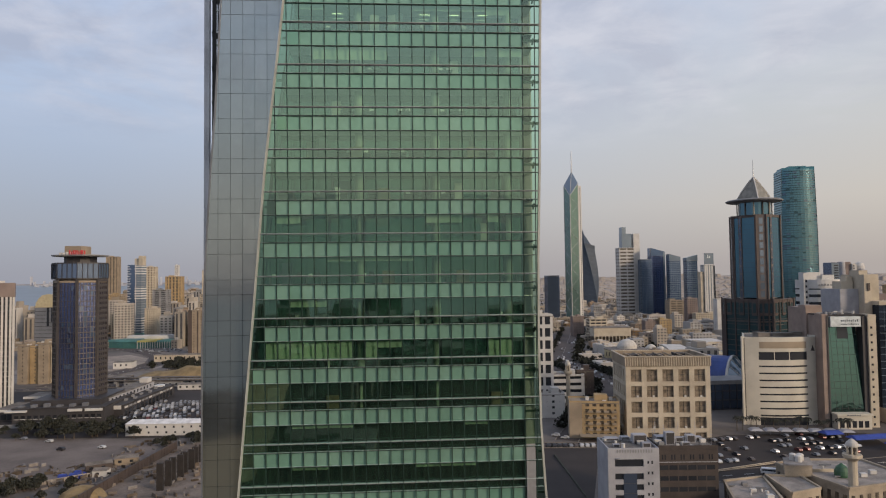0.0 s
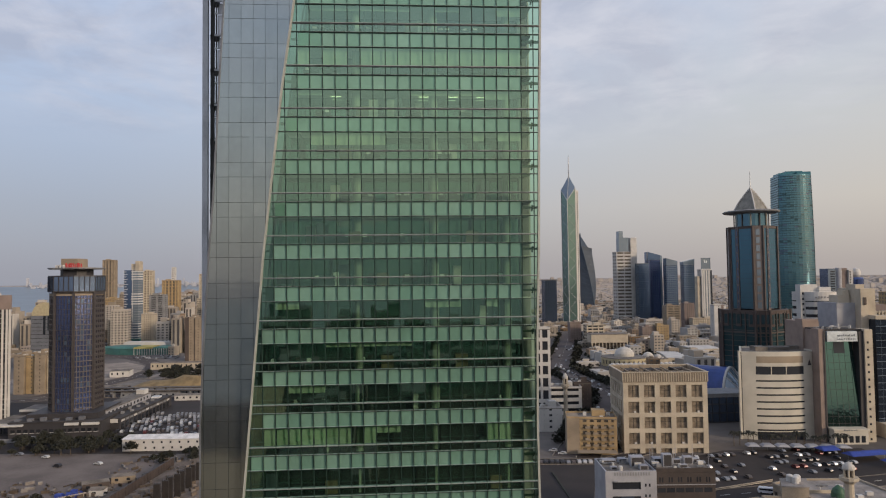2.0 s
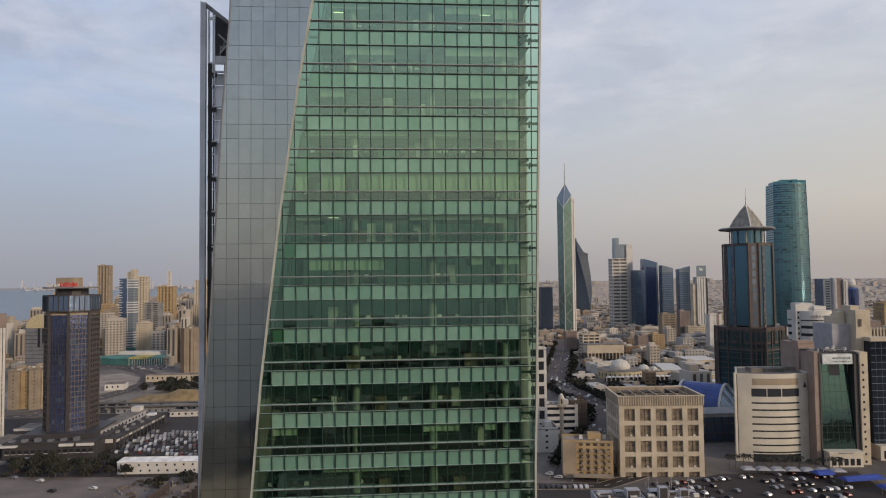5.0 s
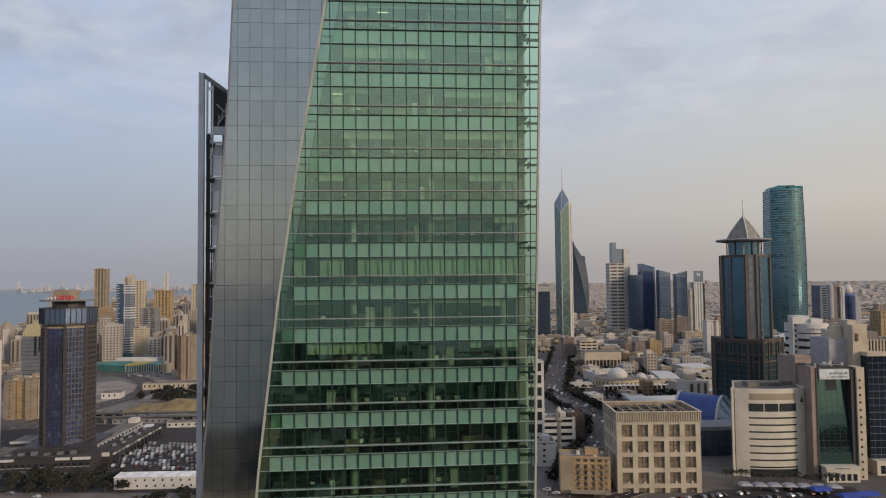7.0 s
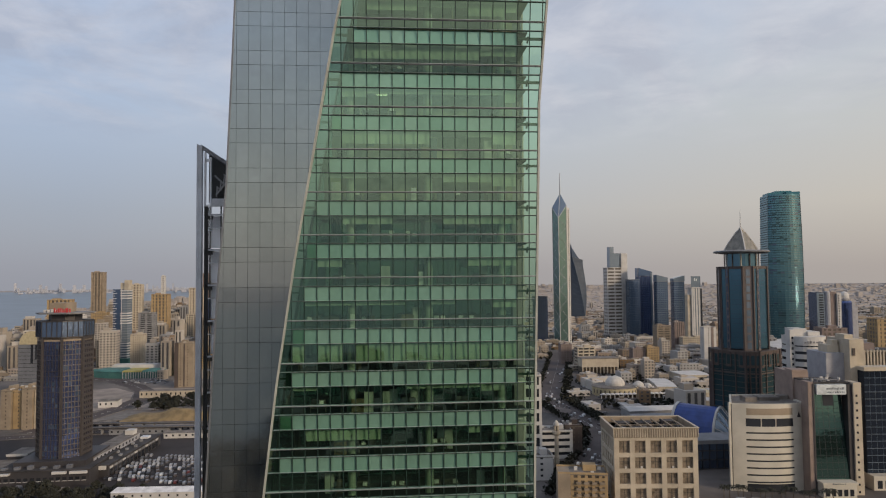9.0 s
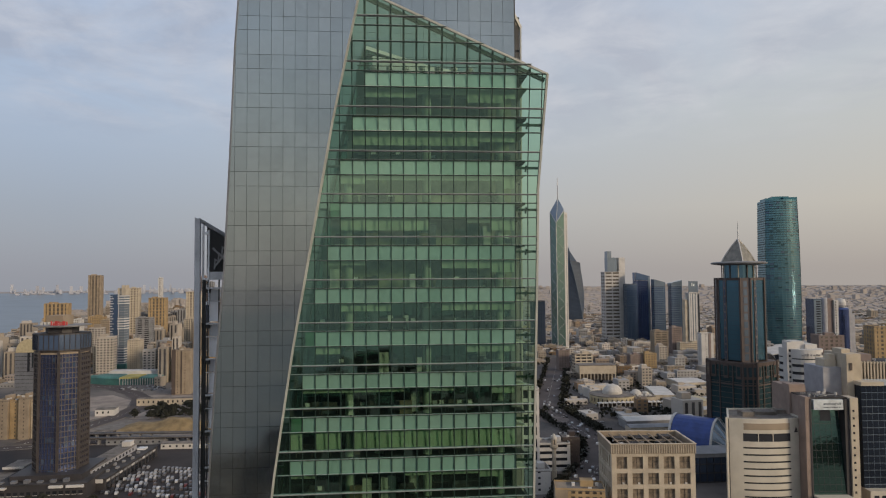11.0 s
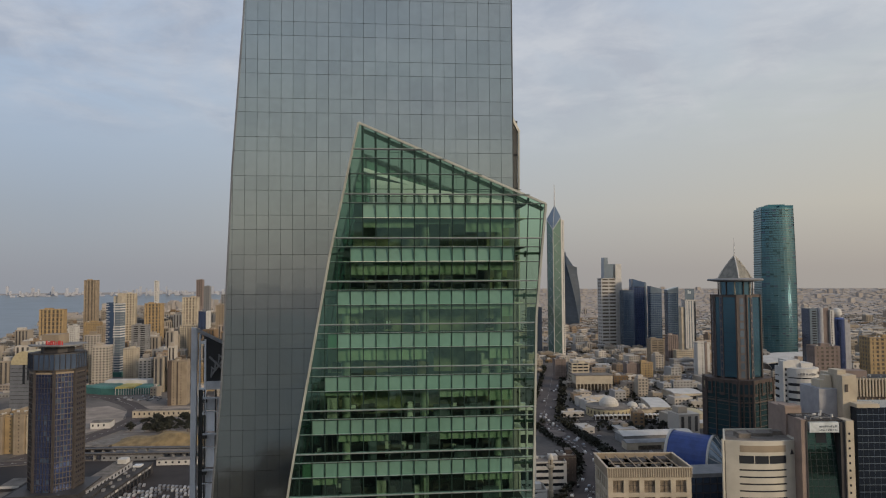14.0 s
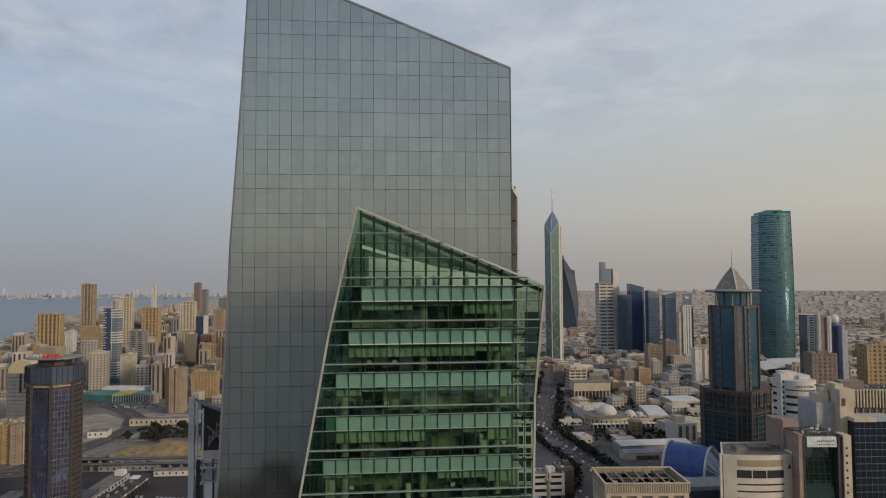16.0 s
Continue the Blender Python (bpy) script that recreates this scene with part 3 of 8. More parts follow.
def green_front():
    """The leaning green glass skin, the office floors behind it and what stands on them."""
    rnd = random.Random(7)
    rows = list(range(-16, 9))
    mid = {}
    panes, extra, edge = {}, Mesh(), Mesh()
    skin = part("green_skin", Mesh().beam((9.2, skin_v(156.4), 156.4), (26.8, skin_v(149.2), 149.2), 0.2), frame_mat, TOWER, "leaning green glass skin with a sloping top")
    for line in (G_LEFT, G_RIGHT):
        e = Mesh()
        for (u0, z0), (u1, z1) in zip(line, line[1:]):
            a, b = (u0, skin_v(z0), z0), (u1, skin_v(z1), z1)
            w = 0.10
            e.rings([[(x - w, y - 0.12, z), (x + w, y - 0.12, z), (x + w, y + 0.25, z), (x - w, y + 0.25, z)] for x, y, z in (a, b)])
        part("edge_frame", e, frame_mat, skin, "cream metal edge frame")
    # panes
    for r in rows:
        t = G_Z0 + G_FLOOR * r
        for name, lo, hi in (("upper", t - 1.40, t), ("vision", t - 3.23, t - 1.40), ("sill", t - G_FLOOR, t - 3.23)):
            if hi < 58:
                continue
            for c in range(-9, 20):
                u0, u1 = G_U0 + c * G_MOD + 0.015, G_U0 + (c + 1) * G_MOD - 0.015
                full = rect(u0, u1, lo + 0.02, hi - 0.02)
                p = cut_right(cut_left(full, G_LEFT), G_RIGHT)
                p = clip(p, lambda q: top_z(G_TOP, q[0]) - q[1]) if p else p
                if len(p) < 3 or (name == "upper" and t < 150 and u0 > along(G_LEFT, t - 0.7) + 0.4 + max(0.0, t - 90) * 0.016 and u1 < 24.0):
                    continue
                if p == full and name == "vision" and -8 <= r < 4 and c >= -1 and u1 < 24.2 and len(panes.setdefault("all", [])) < 300:
                    if name not in mid:
                        h = hi - lo - 0.04
                        mid[name] = Mesh().add([(0, 0, 0), (u1 - u0, 0, 0), (u1 - u0, -0.0583 * h, h), (0, -0.0583 * h, h)], [(0, 1, 2, 3)]).data("glass_pane", green_glass)
                    o = part("glass_pane", mid[name], None, skin)
                    o.location = (u0, skin_v(lo + 0.02), lo + 0.02)
                    o.visible_shadow = False
                    panes["all"].append(o)
                else:
                    (edge if u0 > 23.9 or t > 150.5 else extra).add([(u, skin_v(z), z) for u, z in p], [tuple(range(len(p)))])
    part("edge_glass", edge, clear_glass, skin, "pale see-through glass at the free edges", "stuff").visible_shadow = False
    part("glass_skin", extra, green_glass, skin, "green tinted glass panes", "stuff").visible_shadow = False
    # thin vertical joints of the skin
    for c in range(-7, 20):
        u = G_U0 + c * G_MOD
        zs = [z for z in np.arange(58.0, 157.0, 0.25) if along(G_LEFT, z) < u < along(G_RIGHT, z) and z < top_z(G_TOP, u)]
        runs = []
        for z in zs:
            if runs and z - runs[-1][1] < 0.4:
                runs[-1][1] = z
            else:
                runs.append([z, z])
        for a, b in runs:
            if b - a < 1.0:
                continue
            w = 0.042
            part("mullion", Mesh().rings([[(u + p, skin_v(z) + 0.015 + q, z) for p, q in ((-w, -w), (w, -w), (w, w), (-w, w))] for z in ([a, 140.5, b] if a < 140.4 and b > 140.6 else [a, b])]), steel_dark, skin)
            if b > 149.4:
                part("fin_post", Mesh().beam((u, skin_v(149.3) + 0.2, max(a, 149.3)), (u, skin_v(b) + 0.2, b), 0.2), steel_dark, skin)
    part("top_truss", Mesh().beam((9.5, skin_v(156) + 0.45, 155.85), (26.6, skin_v(149) + 0.45, 148.75), 0.34), steel_dark, skin)
    # horizontal bars
    for r in rows:
        t = G_Z0 + G_FLOOR * r
        for z, w, mat, name in ((t, 0.10, bar_mat, "transom"), (t - 1.40, 0.10, bar_mat, "transom"), (t - 3.23, 0.11, bar_mat, "sill_bar")):
            if z < 58 or z > 155.5:
                continue
            a, b = along(G_LEFT, z) + 0.15, along(G_RIGHT, z) - 0.15
            if z > 149.3:
                b = min(b, 9.2 + (156.4 - z) * 17.75 / 7.1)
            if b - a < 0.6:
                continue
            o = part(name, Mesh().box(a, b, skin_v(z) - 0.12, skin_v(z) + 0.04, z - 0.04, z + 0.03), steel_dark if name == "transom" else steel_grey, skin)
            part("bar_cap", Mesh().box(a, b, skin_v(z) - (0.16 if name == "transom" else 0.24), skin_v(z) + 0.04, z + 0.034, z + (0.05 if name == "transom" else 0.085)), mat, o)
    # floors behind
    spandrel = Mesh().rings([[(0, y, 0), (G_MOD - 0.07, y, 0), (G_MOD - 0.07, y + 0.05, 0), (0, y + 0.05, 0)] if not z else [(0, y, z), (G_MOD - 0.07, y, z), (G_MOD - 0.07, y + 0.05, z), (0, y + 0.05, z)] for y, z in ((0.0, 0), (-0.078, 1.34))]).data("spandrel_panel", spandrel_mat)
    body = part("office_floors", Mesh().box(24.05, 24.95, -0.6, 8.0, 0, 149.2), grey_wall, TOWER, "office floors behind the green skin")
    blind = {h: Mesh().box(0, G_MOD - 0.1, 0, 0.03, -h, 0).data("blind", blind_mat) for h in (0.45, 0.8, 1.2, 1.75, 2.55)}
    desk = Mesh().box(0, 1.6, 0, 0.75, 0.70, 0.74).box(0.03, 0.08, 0.05, 0.7, 0, 0.7).box(1.52, 1.57, 0.05, 0.7, 0, 0.7).box(0.1, 1.5, 0.66, 0.70, 0.25, 1.1).data("desk", desk_mat)
    monitor = Mesh().box(-0.26, 0.26, 0, 0.04, 0.14, 0.48).box(-0.03, 0.03, 0.02, 0.06, 0, 0.2).box(-0.12, 0.12, -0.06, 0.12, 0, 0.015).data("monitor", screen_mat)
    white_box = Mesh().box(-0.2, 0.2, 0, 0.3, 0, 0.32).data("paper_tray", paper_mat)
    lamp = Mesh().box(-0.5, 0.5, -0.06, 0.06, -0.03, 0).data("luminaire", lamp_mat)
    cabinet_mats = [material("office_cabinet", c, 0.6, 0, 0.1, 0.6, 5) for c in ((0.55, 0.55, 0.50), (0.22, 0.17, 0.11), (0.10, 0.13, 0.16), (0.78, 0.78, 0.74))]
    cabinet = [Mesh().box(0, w, 0, 0.45, 0, h).box(0.03, w - 0.03, -0.02, 0, 0.06, h * 0.48).box(0.03, w - 0.03, -0.02, 0, h * 0.52, h - 0.04).data("cabinet", m)
               for w, h, m in ((0.9, 1.9, cabinet_mats[0]), (1.2, 1.25, cabinet_mats[1]), (0.8, 2.1, cabinet_mats[2]), (0.5, 1.35, cabinet_mats[3]), (1.6, 1.05, cabinet_mats[2]))]
    for r in rows:
        t = G_Z0 + G_FLOOR * r
        if t < 60 or t > 150:
            continue
        inner = skin_v(t) + 0.12
        left = along(G_LEFT, t - 0.7) + 0.4 + max(0.0, t - 90) * 0.016
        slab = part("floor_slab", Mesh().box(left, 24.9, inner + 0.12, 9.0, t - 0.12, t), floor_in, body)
        part("ceiling_board", Mesh().box(left, 24.9, inner + 0.12, 9.0, t - 1.38, t - 1.30), ceil_in, slab)
        part("dark_backing", Mesh().box(left, 23.95, skin_v(t - 1.37) + 0.16, skin_v(t - 1.37) + 0.2, t - 1.38, t), steel_dark, slab)
        for c in range(-9, 16):
            u = G_U0 + c * G_MOD
            if u + 0.3 < left:
                continue
            o = part("spandrel_panel", spandrel, None, slab)
            a = max(u + 0.035, left + 0.05)
            o.location, o.scale = (a, skin_v(t - 1.37) + 0.03, t - 1.37), ((u + G_MOD - 0.035 - a) / (G_MOD - 0.07), 1, 1)
        if t > 148:
            continue
        # one storey above this slab
        ceil = t + G_FLOOR - 1.38
        nl = along(G_LEFT, t + 2) + 0.5 + max(0.0, t - 86) * 0.016
        rear = inner + rnd.choice((6.0, 7.5, 9.0)) * (0.42 if r >= 1 else 1.0)
        # upper storeys take the lit tone, lower ones the dim tone
        part("back_wall", Mesh().box(nl, 24.0, rear, rear + 0.1, t, ceil), wall_in_lit if r >= 1 else wall_in, slab)
        for cu in (7.9, 15.4, 22.6):
            if cu > nl + 0.5:
                part("column", Mesh().tube(cu, inner + 1.1, t, ceil, 0.42, 0.42, 14), column_in, slab)
        for q in range(rnd.randint(1, 3)):
            pu = rnd.uniform(nl + 1, 23)
            part("partition", Mesh().box(pu, pu + 0.08, inner + 0.5, rear, t, ceil), wall_in_lit if r >= 1 else wall_in, slab)
        style = rnd.random()
        c = -9
        run, h = 0, 0
        while c < 16:
            u = G_U0 + c * G_MOD
            if run == 0:
                run = rnd.randint(2, 7)
                h = rnd.choice((0.45, 0.8, 0.8, 1.2, 1.2, 1.75, 2.55)) if r >= 3 else rnd.choice((0, 0, 0, 0.45, 0.8, 0.8, 1.2)) if r >= 0 else rnd.choice((0, 0, 0.45, 0.8) if style < 0.5 else (0, 0, 0.45, 0.8, 1.2, 1.75)) if r > -6 else rnd.choice((0, 0, 0, 0, 0, 0.45) if style < 0.8 else (0, 0, 0, 0.8, 1.75))
            if h and u > nl and rnd.random() > 0.06:
                o = part("blind", blind[h], None, slab)
                o.location = (u + 0.05, inner + 0.12, ceil)
            run -= 1
            c += 1
        if r < 3:
            for q in range(rnd.randint(4, 9)):
                o = part("cabinet", rnd.choice(cabinet), None, slab)
                o.location = (rnd.uniform(nl + 0.4, 22.2), inner + rnd.choice((0.5, 1.6, 3.4)), t)
        if rnd.random() < 0.85:
            u = nl + 0.4
            while u < 22.5:
                if rnd.random() < 0.72:
                    d = part("desk", desk, None, slab)
                    back_row = inner + rnd.choice((0.8, 0.9, 2.6))
                    d.location = (u, back_row, t)
                    for q in (0.45, 1.15):
                        if rnd.random() < 0.65:
                            pale = rnd.random() < 0.4
                            o = part("paper_tray" if pale else "monitor", white_box if pale else monitor, None, slab)
                            o.location, o.rotation_euler = (u + q, back_row + 0.35, t + 0.74), (0, 0, rnd.uniform(-0.4, 0.4))
                u += 1.75
        if r % 5 == 1 or r == 3:
            for lu in np.arange(nl + 1.2, 23, 2.9):
                for dv in (2.2, 3.0, 3.8, 5.2):
                    if rnd.random() < 0.35:
                        continue
                    o = part("luminaire", lamp, None, slab)
                    o.location = (float(lu), inner + dv, ceil - 0.02)
        # stand-off brackets at the free right-hand edge
        zr = t - 0.6
        part("stand_off", Mesh().box(24.0, along(G_RIGHT, zr) - 0.1, skin_v(zr) + 0.15, skin_v(zr) + 0.4, zr - 0.12, zr + 0.1).beam((25.0, skin_v(zr) + 0.6, zr - 0.3), (25.0, skin_v(zr) + 0.2, zr + 0.2), 0.16), steel_dark, slab)
        part("stand_off", Mesh().box(along(G_LEFT, zr) + 0.2, left, skin_v(zr) + 0.15, skin_v(zr) + 0.4, zr - 0.1, zr + 0.1), steel_dark, slab)
    # slanted corner post behind the skin's left side
    post = Mesh()
    for (u0, z0), (u1, z1) in zip(G_LEFT, G_LEFT[1:]):
        if z1 <= 150:
            post.beam((u0 + 0.4 + max(0.0, z0 - 90) * 0.016, skin_v(z0) + 0.8, z0), (u1 + 0.4 + max(0.0, z1 - 90) * 0.016, skin_v(z1) + 0.8, z1), 0.14)
    post.beam((7.8, skin_v(144.5) + 0.8, 144.5), (8.9, skin_v(149) + 0.8, 149.0), 0.14)
    part("corner_post", post, joint_mat, body)
    # roof behind the screen: rail and plant
    # plain board added to set the tone seen through the top glass
    part("plant_screen", Mesh().slab([(10.2, -1.6, 149.2), (24.6, -1.6, 149.2), (24.6, -1.6, 149.9), (10.2, -1.6, 152.2)], 0.2), white_panel, body, "added pale board behind the top glass")
    part("roof_deck", Mesh().box(8.9, 24.7, skin_v(149) + 0.6, -0.3, 149.0, 149.2), roof_dark, body)
    part("roof_rail", Mesh().box(8.8, 24.6, skin_v(149) + 0.7, skin_v(149) + 0.76, 149.9, 149.96).box(8.8, 24.6, skin_v(149) + 0.7, skin_v(149) + 0.76, 150.6, 150.66), steel_dark, body)
    for k in range(7):
        u = 10.3 + k * 1.55
        o = part("roof_vent", Mesh().tube(0, 0, 0, 0.7, 0.22, 0.22, 10).lathe(0, 0, [(0.34, 0.7), (0.34, 0.95), (0.1, 1.1)], 10), white_panel, body)
        o.location = (u, skin_v(149) + 1.6, 149.2)
    part("roof_beam", Mesh().beam((9.5, -1.0, 153.2), (21.5, -1.0, 149.6), 0.35), white_panel, body)


grey_block()
side_screens()
green_front()


# ---------------------------------------------------------------- city: general builders
def block(name, label, x0, x1, y, z, d, wall, glass, fh=3.6, bay=3.2, band=0.4, pier=0.3, turn=0.0, plant=True, category="building", base=0.0, group="", proud=0.35):
    """A storeyed building: glazed core, a wall band at every floor and piers between the windows, roof with parapet and plant room."""
    w = x1 - x0
    b = thing(name, label, category, group, at=((x0 + x1) / 2, y + d / 2, 0), turn=turn)
    hw, hd = w / 2, d / 2
    part("glazing", Mesh().box(-hw + proud, hw - proud, -hd + proud, hd - proud, base, z - 0.5), glass, b)
    n = max(2, round((z - base) / fh))
    step = (z - base) / n
    first = None
    for k in range(n):
        zz = base + k * step
        if first is None:
            first = part("wall_band", Mesh().box(-hw, hw, -hd, hd, 0, band * step), wall, b)
            first.location.z = zz
        else:
            share(first, b, 0, 0, zz)
    if pier:
        pw, deep = pier * bay, proud + 0.1
        for long_, hl, hs, count_ in ((True, hw, hd, max(2, round(w / bay))), (False, hd, hw, max(2, round(d / bay)))):
            p = None
            for i in range(count_ + 1):
                u = max(-hl + pw / 2 + 0.05, min(hl - pw / 2 - 0.05, -hl + 2 * hl * i / count_))
                for e in ((-1,) if long_ or x0 > 0 else (1,)):
                    if p is None:
                        m = Mesh().box(-pw / 2, pw / 2, 0.03, deep, base, z - 0.45) if long_ else Mesh().box(0.03, deep, -pw / 2, pw / 2, base, z - 0.45)
                        p = part("pier", m, wall, b)
                        p.location = (u, -hs, 0) if long_ else (-hs if e < 0 else hs - deep - 0.03, u, 0)
                    elif e < 0:
                        share(p, b, u if long_ else -hs, -hs if long_ else u, 0)
                    else:
                        share(p, b, hs - deep - 0.03, u, 0)
    roof = part("roof", Mesh().box(-hw, hw, -hd, hd, z - 0.4, z + 0.2), roof_mat, b)
    e = 0.3
    par = Mesh().box(-hw - 0.02, hw + 0.02, -hd - 0.02, -hd + e, z, z + 1.1).box(-hw - 0.02, hw + 0.02, hd - e, hd + 0.02, z, z + 1.1)
    par.box(-hw - 0.02, -hw + e, -hd + e, hd - e, z, z + 1.1).box(hw - e, hw + 0.02, -hd + e, hd - e, z, z + 1.1)
    part("parapet", par, wall, b)
    if plant:
        r = random.Random(int(abs(x0) * 7 + y))
        pw, pd = w * r.uniform(0.25, 0.4), d * r.uniform(0.3, 0.5)
        px, py = r.uniform(-0.2, 0.2) * w, r.uniform(-0.15, 0.15) * d
        part("plant_room", Mesh().box(px - pw / 2, px + pw / 2, py - pd / 2, py + pd / 2, z + 0.2, z + 3.4), wall, roof)
        for k in range(4):
            ux, uy = r.uniform(-0.42, 0.42) * w, r.uniform(-0.42, 0.42) * d
            part("roof_unit", Mesh().box(ux - 0.9, ux + 0.9, uy - 0.7, uy + 0.7, z + 0.2, z + r.uniform(1.2, 2.2)), white_wall, roof)
    return b


def bars(parent, x, y, z, w, h, n, mat, depth=0.15, name="sign_lettering"):
    """Unreadable lettering as plain bars along x."""
    r = random.Random(n * 13 + int(w * 10))
    u = x
    for i in range(n):
        bw = w / n * r.uniform(0.45, 0.85)
        part(name, Mesh().box(u, u + bw, y - depth, y, z, z + h * r.uniform(0.6, 1.0)), mat, parent)
        u += w / n


def tree_mesh(seed, h, r, n):
    """Tapered trunk with limbs; a crown of many small tilted leaf clumps with gaps."""
    rnd = random.Random(seed)
    trunk = Mesh().tube(0, 0, 0, h * 0.5, 0.035 * h, 0.02 * h, 7)
    crown = Mesh()
    for k in range(6):
        a = k * 1.05 + rnd.uniform(-0.3, 0.3)
        trunk.beam((0, 0, h * rnd.uniform(0.3, 0.48)), (math.cos(a) * r * 0.6, math.sin(a) * r * 0.6, h * rnd.uniform(0.55, 0.8)), 0.02 * h)
    for k in range(n):
        a, q = rnd.uniform(0, 6.283), rnd.random() ** 0.5
        zz = rnd.uniform(0.3, 1.0)
        rr = r * q * math.sin(math.pi * (0.18 + 0.75 * zz)) * rnd.uniform(0.7, 1.15)
        c = Vector((math.cos(a) * rr, math.sin(a) * rr, h * (0.22 + 0.76 * zz)))
        s = rnd.uniform(0.09, 0.2) * r
        e1 = Vector((rnd.gauss(0, 1), rnd.gauss(0, 1), rnd.gauss(0, 1))).normalized() * s
        e2 = e1.cross(Vector((rnd.gauss(0, 1), rnd.gauss(0, 1), rnd.gauss(0, 1)))).normalized() * s
        crown.add([tuple(c - e1), tuple(c + e2 * 0.8), tuple(c + e1), tuple(c - e2 * 0.8 + e1 * 0.3)], [(0, 1, 2, 3)])
    return trunk.data("trunk", bark_mat), crown.data("crown", leaf_mat)


TREES = [tree_mesh(s, h, r, 420) for s, h, r in ((1, 5.0, 3.0), (2, 6.5, 3.6), (3, 4.0, 2.8))]


def palm_mesh():
    rnd = random.Random(5)
    trunk, crown = Mesh().tube(0, 0, 0, 6.5, 0.22, 0.15, 7), Mesh()
    for k in range(26):
        a, up = k * 2.4, rnd.uniform(-0.3, 1.0)
        d = Vector((math.cos(a), math.sin(a), 0))
        s = Vector((-d.y, d.x, 0))
        pts = [Vector((0, 0, 6.4)), d * 1.0 + Vector((0, 0, 6.6 + up)), d * 2.1 + Vector((0, 0, 6.2 + up * 0.9)), d * 2.7 + Vector((0, 0, 5.2 + up * 0.8))]
        for (p, q), (w0, w1) in zip(zip(pts, pts[1:]), ((0.05, 0.3), (0.3, 0.24), (0.24, 0.03))):
            crown.add([tuple(p - s * w0), tuple(q - s * w1), tuple(q + s * w1), tuple(p + s * w0)], [(0, 1, 2, 3)])
    return trunk.data("trunk", bark_mat), crown.data("crown", leaf_mat)


PALM = palm_mesh()


def tree(x, y, kind=0, size=1.0, name="tree", label="dusty green street tree with an uneven crown", group="street trees"):
    t = thing(name, label, "tree", group, at=(x, y, 0), turn=(x * 7 + y * 3) % 6.28)
    t.scale = (size, size, size)
    a, b = PALM if name == "palm_tree" else TREES[kind % 3]
    part("trunk", a, None, t)
    part("crown", b, None, t)
    return t


def car_masters():
    out = []
    for i, paint in enumerate(car_paints):
        tall = 0.25 if i in (0, 2, 5) else 0.0
        c = thing("parked_car", "", "car", "parked cars")
        side = [(-2.2, 0.35), (2.2, 0.35), (2.25, 0.75), (1.3, 0.95 + tall * 0.5), (0.6, 1.42 + tall), (-1.3, 1.45 + tall), (-2.1, 1.0 + tall), (-2.25, 0.8)]
        n = len(side)
        m = Mesh().add([(-0.88, x, z) for x, z in side] + [(0.88, x, z) for x, z in side],
                       [tuple(range(n)), tuple(range(2 * n - 1, n - 1, -1))] + [(i2, n + i2, n + (i2 + 1) % n, (i2 + 1) % n) for i2 in range(n)])
        part("body", m, paint, c)
        part("windscreen", Mesh().add([(-0.75, 1.22, 1.02 + tall * 0.6), (0.75, 1.22, 1.02 + tall * 0.6), (0.7, 0.68, 1.38 + tall), (-0.7, 0.68, 1.38 + tall)], [(0, 1, 2, 3)]), win_dark, c)
        part("side_window", Mesh().box(-0.9, 0.9, -1.2, 0.45, 1.02 + tall * 0.6, 1.32 + tall), win_dark, c)
        w = Mesh().rings([[(x, 0.32 * math.cos(k * 0.785), 0.32 + 0.32 * math.sin(k * 0.785)) for k in range(8)] for x in (-0.1, 0.1)]).data("wheel", tyre_mat)
        for x in (-0.82, 0.82):
            for y in (-1.35, 1.35):
                o = part("wheel", w, None, c)
                o.location = (x, y, 0)
        out.append(c)
    return out


CARS = car_masters()
CAR_LABELS = ["white off-road car parked in the open lot", "silver saloon car parked in the open lot", "black off-road car parked in the open lot",
              "white saloon car parked in the open lot", "dark brown saloon car parked in the lot", "dark red car parked in the open lot"]
for c_, l_ in zip(CARS, CAR_LABELS):
    c_["label"] = l_
_used = set()


def far_car_masters():
    """Cars of the distant car park: low sill down to the ground, no wheels to be told apart."""
    out = []
    for i, paint in enumerate(car_paints):
        tall = 0.25 if i in (0, 2, 5) else 0.0
        c = thing("parked_car", CAR_LABELS[i].replace("open lot", "full car park"), "car", "car park cars")
        side = [(-2.2, 0.0), (2.2, 0.0), (2.25, 0.75), (1.3, 0.95 + tall * 0.5), (0.6, 1.42 + tall), (-1.3, 1.45 + tall), (-2.1, 1.0 + tall), (-2.25, 0.8)]
        part("body", Mesh().rings([[(x, y, z) for y, z in side] for x in (-0.88, 0.88)]), paint, c)
        part("window_band", Mesh().box(-0.9, 0.9, -1.2, 0.45, 1.02 + tall * 0.6, 1.32 + tall), win_dark, c)
        out.append(c)
    return out


FAR_CARS = far_car_masters()
_far_used = set()


def far_car(x, y, turn, kind, z=0.1):
    if kind not in _far_used:
        _far_used.add(kind)
        FAR_CARS[kind].location, FAR_CARS[kind].rotation_euler = (x, y, z), (0, 0, turn)
        return
    copy_thing(FAR_CARS[kind], Matrix.Translation((x, y, z)) @ Matrix.Rotation(turn, 4, "Z"))


far_lot = Mesh()


